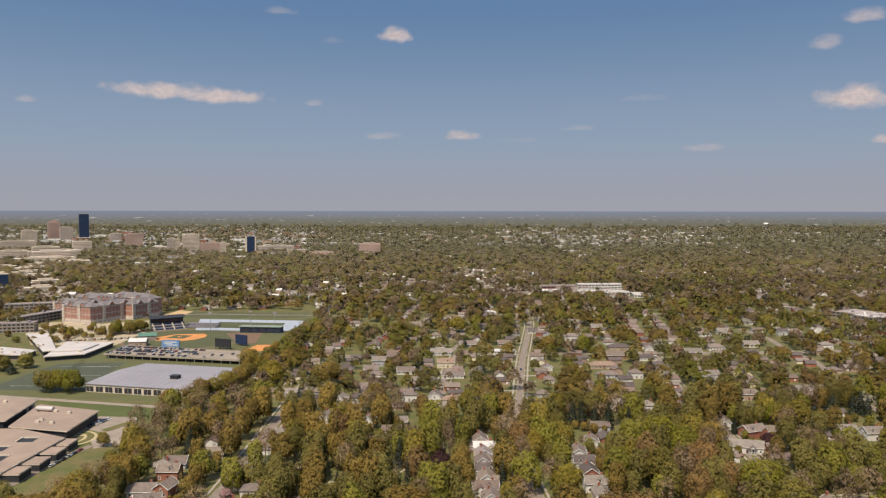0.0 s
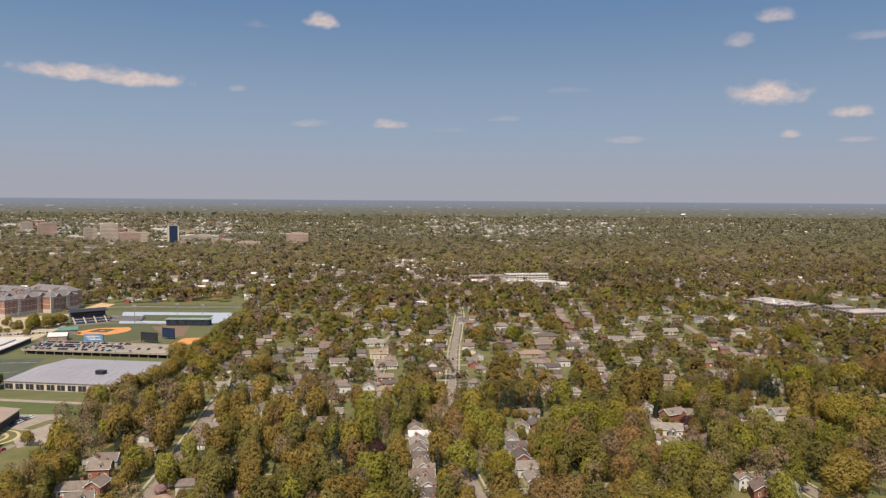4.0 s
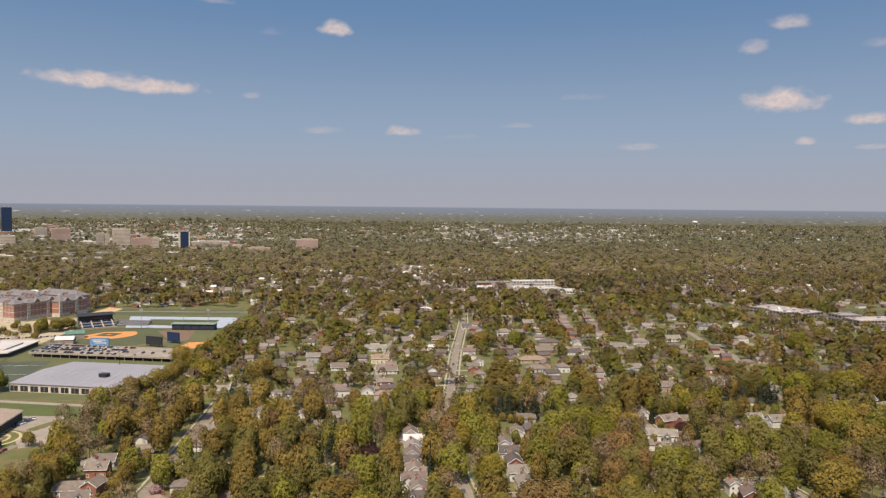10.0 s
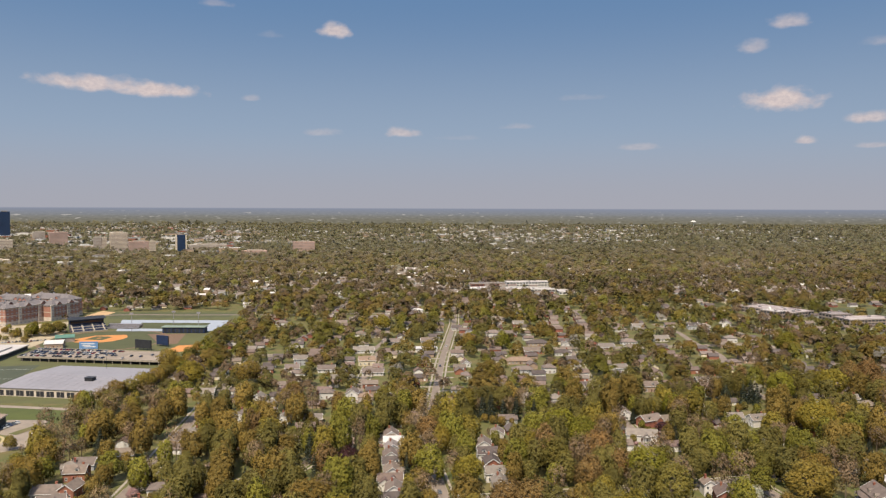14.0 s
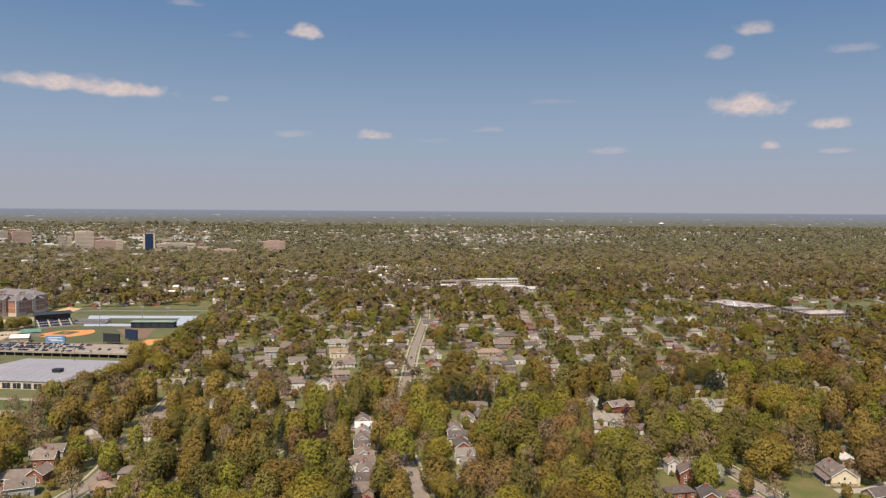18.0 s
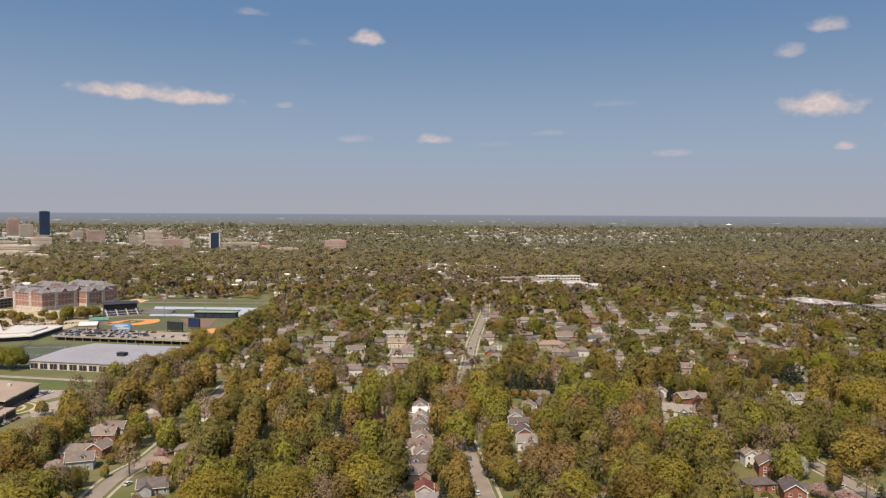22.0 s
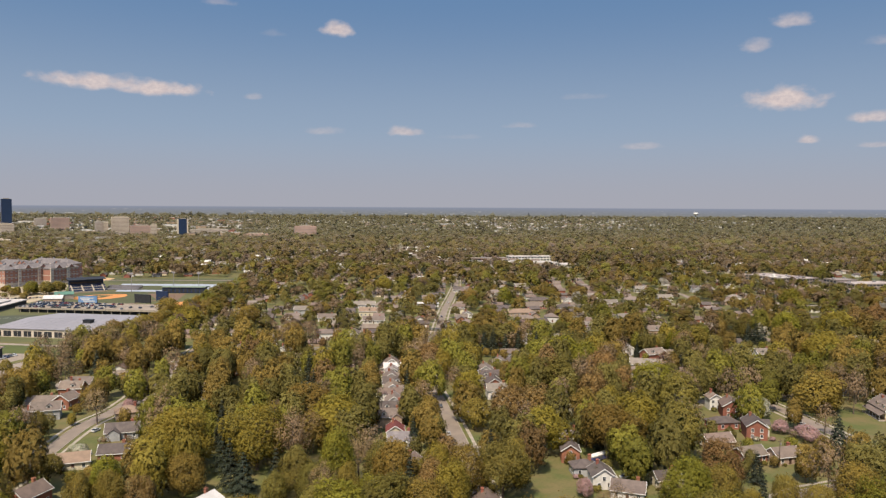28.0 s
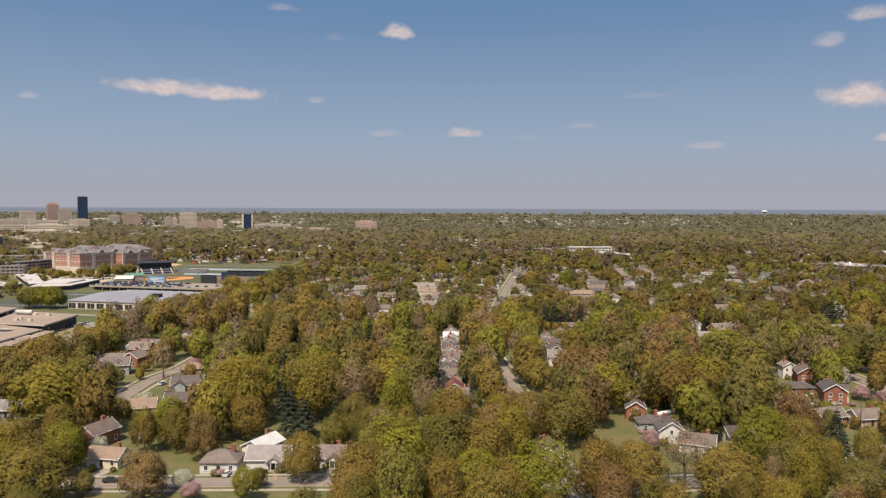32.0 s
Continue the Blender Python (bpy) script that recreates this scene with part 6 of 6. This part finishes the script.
def kinds_at(x, y, rng):
    """Which tree grows here: drifts of like trees."""
    n = noise.noise((x / 70, y / 70, 0.3))
    m = noise.noise((x / 45 + 9, y / 45, 2.3))
    r = rng.random()
    if r < 0.045:
        return "fir"
    if r < 0.06:
        return "white_bloom" if r < 0.053 else "pink_bloom"
    if r < (0.42 if x < -120 and y < 560 else 0.22):
        return "bare"
    if n > 0.22:
        return "rust" if r < 0.34 else "gold" if r < 0.50 else "olive"
    if m > 0.15:
        return "bright" if r < 0.45 else "green"
    return ("olive", "green", "olive", "green", "gold", "green", "olive", "bright")[int(r * 97) % 8]


LEFT, RIGHT = math.radians(-35), math.radians(43)


def scatter(y0, y1, step, rng, all_round=False):
    """Jittered places in the part of the land that the camera looks over."""
    out = []
    y = y0
    while y < y1:
        xa, xb = (y * math.tan(LEFT) - 20, y * math.tan(RIGHT) + 20)
        x = xa
        while x < xb:
            out.append((x + rng.uniform(-0.5, 0.5) * step, y + rng.uniform(-0.5, 0.5) * step))
            x += step
        y += step
    return out


rng = random.Random(21)
CELLS = {}
for tx, ty, tw in TREES:
    CELLS.setdefault((int(tx // 20), int(ty // 20)), []).append((tx, ty, tw))


def crowded(x, y, w):
    for i in (-1, 0, 1):
        for j in (-1, 0, 1):
            for tx, ty, tw in CELLS.get((int(x // 20) + i, int(y // 20) + j), ()):
                if math.hypot(tx - x, ty - y) < 0.37 * (w + tw):
                    return True
    return False


CLEARED = ((-28, 161, 5), (-67, 165, 5), (-59, 156, 5), (-53, 205, 3), (84, 167, 4), (74, 173, 3), (236, 282, 8), (240, 292, 8), (250, 300, 8), (253, 306, 6), (169, 378, 9), (176, 394, 7), (182, 406, 6), (252, 403, 8), (260, 416, 7), (246, 393, 6), (229, 269, 3), (229, 257, 3), (260, 320, 3))  # no trees here, they would hide houses from the camera: x, y, radius
MID = []  # trees past the nearest three hundred
for x, y in sorted(scatter(150, 505, 9.3, rng), key=lambda p: p[1] + 0.3 * abs(p[0] - 30)):
    w = rng.uniform(7.5, 15)
    if crowded(x, y, w) or blocked(x, y):
        continue
    kind = kinds_at(x, y, rng)
    if in_open(x, y, 0.24 * w):
        if rng.random() < 0.4:
            continue
        w = rng.uniform(3.5, 6)
    h = w * rng.uniform(1.05, 1.55) + (3 if w > 7 else 0.5)
    if kind in ("white_bloom", "pink_bloom"):
        h, w = 6, 6
    if kind == "fir":
        w, h = w * 0.65, w * rng.uniform(1.1, 1.4)
    CELLS.setdefault((int(x // 20), int(y // 20)), []).append((x, y, w))
    if any(math.hypot(x - cx, y - cy) < cr for cx, cy, cr in CLEARED):
        continue
    if len(TREES) < 330:
        tree(kind, x, y, h, w)
    else:
        MID.append((kind, x, y, h, w))


def mid_woods():
    """The trees past the nearest ones, joined: leaf sprays on lobed crowns, and their trunks."""
    r, leaves, turned, tint, stems = np.random.default_rng(4), [], [], [], Geo()
    models = {}
    for kind, x, y, h, w in MID:
        sort = "fir" if kind == "fir" else "bare" if kind == "bare" else "leafy"
        which = (sort, int(r.integers(4)))
        if which not in models:
            p, m, ways = crown_points(r, sort, H0, W0, 800 if sort == "bare" else 1500)
            models[which] = leaf_quads(r, p, m, 0.85 if sort == "bare" else 1.3, 3), ways
        a = r.uniform(0, 6.28)
        spin = np.array([[math.cos(a), math.sin(a), 0], [-math.sin(a), math.cos(a), 0], [0, 0, 1]])
        v = (models[which][0] * (w / W0, w / W0, h / H0)) @ spin + (x, y, 0)
        leaves.append(v)
        turned.append(models[which][1] @ spin)
        tone = np.array(TONES[kind]) * r.uniform(0.85, 1.35)
        tint.append(np.tile((*tone, 1.0), (len(v), 1)))
        stems.tube((x, y, -0.3), (x, y, h * 0.5), 0.3, 0.15, 5)
    ob = new("suburb_trees", quad_mesh("suburb_trees", np.concatenate(leaves), WOODS, np.concatenate(tint), 3, np.concatenate(turned)))
    tagged(ob, "mixed spring-green, golden and budding trees between the houses", "trees", kind="stuff")
    solo("suburb_trunks", stems, BARK, "brown trunks of the trees between the houses", "trunks", kind="stuff")


# ---- houses and woods of the middle and far distance ----
GRID = {}
for item in BLOCKED:
    reach = math.hypot(item[2], item[3])
    for i in range(int((item[0] - reach) // 40), int((item[0] + reach) // 40) + 1):
        for j in range(int((item[1] - reach) // 40), int((item[1] + reach) // 40) + 1):
            GRID.setdefault((i, j), []).append(item)


def blocked_fast(x, y):
    for bx, by, hw, hd, c, s in GRID.get((int(x // 40), int(y // 40)), ()):
        dx, dy = x - bx, y - by
        if abs(dx * c + dy * s) < hw and abs(dy * c - dx * s) < hd:
            return True
    return False


FAR_ROOFS = ["mauve", "dark", "mauve", "brown", "dark", "mauve", "grey", "dark", "mauve", "tan", "dark", "brown"]
FAR_WALLS = ["white", "tan", "cream", "tan", "brick", "white", "grey", "brick"]
SHELL = {}


MIDWALLS, MIDROOFS = {}, {}


def plain_house(x, y, turn, wall, roof, k):
    """A house of the middle distance: walls, roof and a few windows on shared meshes; past the nearest three hundred, joined."""
    w, d, hh, rise = ((11, 8, 2.7, 2.0), (12, 8, 3.6, 2.2), (9, 7.5, 3.2, 2.3))[k % 3]
    HOUSES.append((x, y, w))
    item = (x, y - 7, w / 2, d / 2 + 8, 1.0, 0.0)
    for i in (-1, 0, 1):
        for j in (-1, 0, 1):
            GRID.setdefault((int(x // 40) + i, int(y // 40) + j), []).append(item)
    if len(HOUSES) > 300:
        m = pose(x, y, rise_of(x, y), 0, 0, turn)
        for store, key, g in ((MIDWALLS, wall, Geo().gable_walls(w, d, hh, rise)), (MIDROOFS, roof, Geo().gable_roof(w, d, hh, rise))):
            store.setdefault(key, Geo()).add([m @ Vector(p) for p in g.v], g.f)
        return
    key = (wall, roof, k % 3)
    if key not in SHELL:
        SHELL[key] = (Geo().gable_walls(w, d, hh, rise).mesh("wall", WALLS[wall]), Geo().gable_roof(w, d, hh, rise).mesh("roof", ROOFS[roof]))
    h = thing("house", x, y, rise_of(x, y), turn, f"small {COLOUR[wall]} house among trees, {ROOFWORD[roof]}", "house", "houses of the suburb")
    part("wall", SHELL[key][0], None, h)
    part("roof", SHELL[key][1], None, h)
    if y < 640:
        for wx in (-w * 0.28, w * 0.28):
            part("window", WINDOW, None, h, at=Matrix.Translation((wx, -d / 2, 1.8)))


rng = random.Random(8)
LOTS = []
for line in range(-18, 19):
    y = 345.0 if line < -1 else 400.0
    while y < 1300:
        bend = np.interp(y, [345, 400, 540, 676, 885, 1300], [54, 52, 70, 90, 126, 175])
        for side in (-1, 1):
            LOTS.append((bend + 62 * line * (1 + y / 6000) + side * 16 + rng.uniform(-3, 3), y + rng.uniform(-4, 4)))
        y += 19
k = 0
for x, y in sorted(LOTS, key=lambda p: p[1]):
    if y * math.tan(LEFT) < x < y * math.tan(RIGHT) and rng.random() < 0.88 - 0.25 * quarter(x, y) and not blocked_fast(x, y) and clear_of(x, y, 8) and not (x < -140 and y < 1010):
        plain_house(x, y, rng.choice((0, 0, 90, -8, 8)), rng.choice(FAR_WALLS), rng.choice(FAR_ROOFS), k)
        k += 1
for name, g in MIDWALLS.items():
    solo("suburb_house_walls", g, WALLS[name], f"many {name} house walls among the trees of the suburb", "houses", kind="stuff")
for name, g in MIDROOFS.items():
    solo("suburb_roofs", g, ROOFS[name], f"many {ROOFWORD[name]}s among the trees of the suburb", "roofs", kind="stuff")
mid_woods()


def far_houses():
    """The countless roofs of the far suburbs, joined."""
    rng = random.Random(77)
    lots = {"pale": Geo(), "tan": Geo(), "grey": Geo(), "brown": Geo()}
    walls = {"white": Geo(), "tan": Geo(), "grey": Geo(), "brick": Geo()}
    for n in range(11000):
        y = 1150 + 3400 * rng.random() ** 1.5
        x = rng.uniform(y * math.tan(LEFT), y * math.tan(RIGHT))
        trade = n % 14 == 0  # a belt of shops and sheds, and the blocks round downtown
        if trade:
            y = rng.uniform(2500, 5600)
            x = y * math.tan(radians(rng.gauss(13, 6))) if n % 28 else rng.uniform(-0.62, -0.12) * y
        # closer together in drifts, none in the parks
        if (not trade and noise.noise((x / 260, y / 420, 5.0)) < rng.uniform(-0.45, 0.3)) or blocked_fast(x, y):
            continue
        big = (y > 2200 and rng.random() < 0.15) or (trade and rng.random() < 0.7)
        w, d, h = (rng.uniform(25, 80), rng.uniform(18, 40), rng.uniform(6, 11)) if big else (rng.uniform(11, 17), rng.uniform(8, 11), rng.uniform(4.5, 7))
        z, roof = rise_of(x, y), rng.choice(("tan", "brown", "grey", "tan", "grey", "brown", "tan", "pale") if not big else ("pale", "tan", "grey", "tan"))
        wall = walls[rng.choice(("white", "tan", "grey"))]
        wall.box(x - w / 2, x + w / 2, y - d / 2, y + d / 2, z - 2, z + h)
        if big:
            lots[roof].box(x - w / 2 - 0.3, x + w / 2 + 0.3, y - d / 2 - 0.3, y + d / 2 + 0.3, z + h, z + h + 0.8)
        else:
            lots[roof].add([(x - w / 2, y - d / 2, z + h), (x + w / 2, y - d / 2, z + h), (x + w / 2, y + d / 2, z + h), (x - w / 2, y + d / 2, z + h), (x - w / 2, y, z + h + 2.8), (x + w / 2, y, z + h + 2.8)], [(0, 1, 5, 4), (2, 3, 4, 5), (1, 2, 5), (3, 0, 4)])
    # the low blocks round downtown
    for n in range(230):
        y = rng.uniform(1750, 4300)
        x = rng.uniform(-0.64, -0.14) * y
        if blocked_fast(x, y):
            continue
        w, d, h, z = rng.uniform(22, 75), rng.uniform(15, 30), rng.uniform(7, 17), rise_of(x, y)
        walls[rng.choice(("white", "tan", "grey", "brick"))].box(x - w / 2, x + w / 2, y - d / 2, y + d / 2, z - 2, z + h)
        lots[rng.choice(("pale", "tan", "grey"))].box(x - w / 2 - 0.3, x + w / 2 + 0.3, y - d / 2 - 0.3, y + d / 2 + 0.3, z + h, z + h + 0.8)
    for name, g in walls.items():
        solo("far_house_walls", g, WALLS[name], f"countless {name} walls of the far suburb", "houses", kind="stuff")
    for name, g in lots.items():
        solo("far_roofs", g, ROOFS[name], f"countless {name} roofs of the far suburb", "roofs", kind="stuff")


far_houses()



def far_woods(y0, y1, step, leaves, spray, name, seed, keep):
    """Trees past counting, joined: each one a dome of leaf sprays, haze and shade mixed into its tone."""
    rng, r = random.Random(seed), np.random.default_rng(seed)
    spots, tones, sizes = [], [], []
    for x, y in scatter(y0, y1, step, rng):
        town = y > 2200 and (x < -0.16 * y or (y > 2800 and 0.08 < x / y < 0.4))
        drift = 0.78 + 0.7 * noise.noise((x / 90, y / 130, 7.7)) if y > 700 else 1.0
        if rng.random() > keep * drift * (0.62 if town else 1.0) or blocked_fast(x, y):
            continue
        w = rng.uniform(0.75, 1.4) * (min(step, 12) if step < 40 else 22)
        if y < 1500:
            q = quarter(x, y)
            if rng.random() > 0.82 + 0.18 * q:
                continue
            w *= 0.80 + 0.32 * q
        if in_open(x, y, 0.3 * w):
            if rng.random() < 0.6:
                continue
            w *= 0.5
        kind = kinds_at(x, y, rng)
        if y > 1100 and rng.random() < 0.3:
            kind = "bare"
        if kind == "fir":
            w *= 0.7
        h = w * rng.uniform(0.85, 1.25) + (1.5 if w > 6 else 0) if step < 40 else rng.uniform(7, 11)
        # nearer crowns darkened: the shade between trees is put into the tone
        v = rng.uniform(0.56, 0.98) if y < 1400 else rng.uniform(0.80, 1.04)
        spots.append((x, y, rise_of(x, y)))
        sizes.append((w, h))
        haze_share = min(max((y - 800) / 2200, 0), 0.82)  # haze of distance mixed into the leaf colour
        tones.append(tuple((c * (1 - haze_share) + t * haze_share) * v for c, t in zip(TONES[kind], (0.204, 0.192, 0.118))))
    n = len(spots)
    d = unit(r, n * leaves)
    d[:, 2] = np.abs(d[:, 2]) * 1.1 - 0.12
    hang = np.repeat(r.uniform(0, 6.28, (n, 3)), leaves, axis=0)
    lump = r.uniform(0.88, 1.04, n * leaves) + 0.09 * np.sin(5 * d[:, 0] + hang[:, 0]) * np.sin(5 * d[:, 1] + hang[:, 1]) + 0.06 * np.sin(7 * d[:, 2] + hang[:, 2])
    size = np.repeat(np.array(sizes), leaves, axis=0)
    c = np.repeat(np.array(spots), leaves, axis=0) + d * lump[:, None] * np.stack([size[:, 0] / 2, size[:, 0] / 2, size[:, 1] * 0.52], 1)
    c[:, 2] += size[:, 1] * 0.45
    ways = d * (1, 1, 0.8) + (0, 0, 0.4 if y0 < 1400 else 0.9) + r.normal(0, 0.08, d.shape)
    ways /= np.linalg.norm(ways, axis=1, keepdims=True)
    m = ways + r.normal(0, 0.3, d.shape)
    m /= np.linalg.norm(m, axis=1, keepdims=True)
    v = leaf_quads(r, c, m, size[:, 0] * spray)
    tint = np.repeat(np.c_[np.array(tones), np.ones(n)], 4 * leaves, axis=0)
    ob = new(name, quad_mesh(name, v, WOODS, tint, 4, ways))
    tagged(ob, "mixed spring-green and budding broadleaf trees of the far suburb", "trees", kind="stuff")


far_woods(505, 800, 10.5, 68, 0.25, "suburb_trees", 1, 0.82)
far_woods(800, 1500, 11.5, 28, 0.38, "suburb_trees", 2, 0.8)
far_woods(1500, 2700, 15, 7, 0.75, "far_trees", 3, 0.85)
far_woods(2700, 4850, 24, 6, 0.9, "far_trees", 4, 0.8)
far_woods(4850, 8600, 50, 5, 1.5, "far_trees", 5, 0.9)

# ---- small things of the near gardens and streets ----
def strip(name, points, width, material, label, z=0.05):
    solo(name, ribbon(smooth_line(points, 4.0), width, z), material, label, name.replace("_", " "), kind="structure")


strip("driveway", [(-36.5, 201), (-37, 222)], 3.2, CONCRETE, "pale concrete driveway between two white houses")
strip("garden_path", [(-11.5, 201), (-11.2, 212)], 1.2, CONCRETE, "narrow concrete path to a front porch")
strip("garden_path", [(-26, 202), (-27.5, 210)], 1.2, surface("brick_paving", (0.36, 0.20, 0.12), None, 0.9, 0.5, 4, 0.1), "reddish paved path to a gabled porch")
strip("driveway", [(-87, 198), (-78, 212), (-84, 224)], 4.2, CONCRETE, "pale concrete driveway to a garage")
strip("driveway", [(256, 297), (272, 296), (290, 303)], 6.0, CONCRETE, "wide pale concrete driveway beside a cream house")
strip("driveway", [(60, 284), (72, 282)], 3.0, CONCRETE, "pale concrete driveway off the street")
for k in range(8):
    strip("driveway", [(53, 310.7 + 12.6 * k), (38, 310.7 + 12.6 * k)], 2.6, CONCRETE, "short concrete driveway beside a house")
for k in range(9):
    y = 520 + 22 * k
    x = np.interp(y, [470, 540, 676, 780], [60, 70, 90, 108])
    strip("driveway", [(x - 3, y), (x - 14, y + 1)], 2.8, CONCRETE, "short concrete driveway off the street")
    strip("driveway", [(x + 3, y + 8), (x + 14, y + 9)], 2.8, CONCRETE, "short concrete driveway off the street")
for x, y, turn, paint in ((-4, 208, 10, 2), (-41, 206, 85, 5), (-73, 201, 5, 1), (40, 323, 5, 1), (41, 352, 8, 6), (40, 384, 4, 2), (60, 268, 86, 1), (53, 300, 88, 0), (54, 345, 92, 4), (-97, 338, 75, 2),
                          (-100, 318, 70, 5), (92, 330, 10, 1), (112, 244, 20, 5), (206, 318, 80, 3), (215, 300, 30, 0), (150, 206, 20, 6), (166, 225, 50, 1), (60, 470, 80, 5), (67, 520, 80, 1), (84, 640, 82, 2), (100, 735, 80, 5)):
    car(x, y, turn, paint, 0.08)

c = thing("camper", 108, 263, 0, 32, "long camper trailer with blue sides and a white roof", "camper")
part("body", Geo().box(-4.6, 4.6, -1.2, 1.2, 0.6, 2.3), surface("camper_blue", (0.10, 0.11, 0.26), None, 0.4, 0.3, 2, 0), c)
part("roof", Geo().box(-4.7, 4.7, -1.3, 1.3, 2.3, 2.75), TRIM, c)
for x in (-1.0, 1.0):
    for y in (-1.1, 1.1):
        part("wheel", Geo().tube((x, y - 0.12, 0.4), (x, y + 0.12, 0.4), 0.4, 0.4, 12), DARK, c)
part("hitch", Geo().box(4.6, 5.8, -0.1, 0.1, 0.6, 0.75), DARK, c)


def pole(x, y, turn, h=11.0):
    p = thing("utility_pole", x, y, 0, turn, "grey wooden utility pole with a crossarm", "utility pole", "utility poles")
    part("shaft", Geo().tube((0, 0, -0.3), (0, 0, h), 0.17, 0.11, 8), BARK, p)
    part("crossarm", Geo().box(-1.2, 1.2, -0.07, 0.07, h - 1.0, h - 0.85), BARK, p)
    part("transformer", Geo().tube((0.35, 0, h - 2.6), (0.35, 0, h - 1.7), 0.25, 0.25, 10), METALROOF, p)


for x, y in ((111, 262), (46, 380), (47, 420), (62, 560), (84, 690), (-70, 214), (175, 250), (45, 290)):
    pole(x, y, 20)


def shrub(x, y, s, kind, r):
    """A clipped or flowering shrub by a house wall."""
    p, m, ways = crown_points(r, "shrub", 1.5 * s, 1.9 * s, 260)
    ob = new("shrub", quad_mesh("shrub", leaf_quads(r, p, m, 0.3 * s), LEAF[kind], None, 4, ways))
    ob.matrix_basis = pose(x, y, -0.05)
    tagged(ob, {"green": "rounded green garden shrub beside a house", "white_bloom": "garden shrub in white blossom by a house", "pink_bloom": "garden shrub in pink blossom by a house"}.get(kind, "olive-green garden shrub beside a house"), "shrub", "garden shrubs")


r = np.random.default_rng(12)
for hx, hy, hs in HOUSES[:40]:
    for k in range(3):
        sx, sy = hx + r.uniform(-0.55, 0.55) * hs, hy - hs * 0.42 - r.uniform(1.0, 2.5)
        shrub(sx, sy, r.uniform(0.8, 1.5), ("green", "olive", "green", "white_bloom", "pink_bloom")[int(r.integers(5))], r)
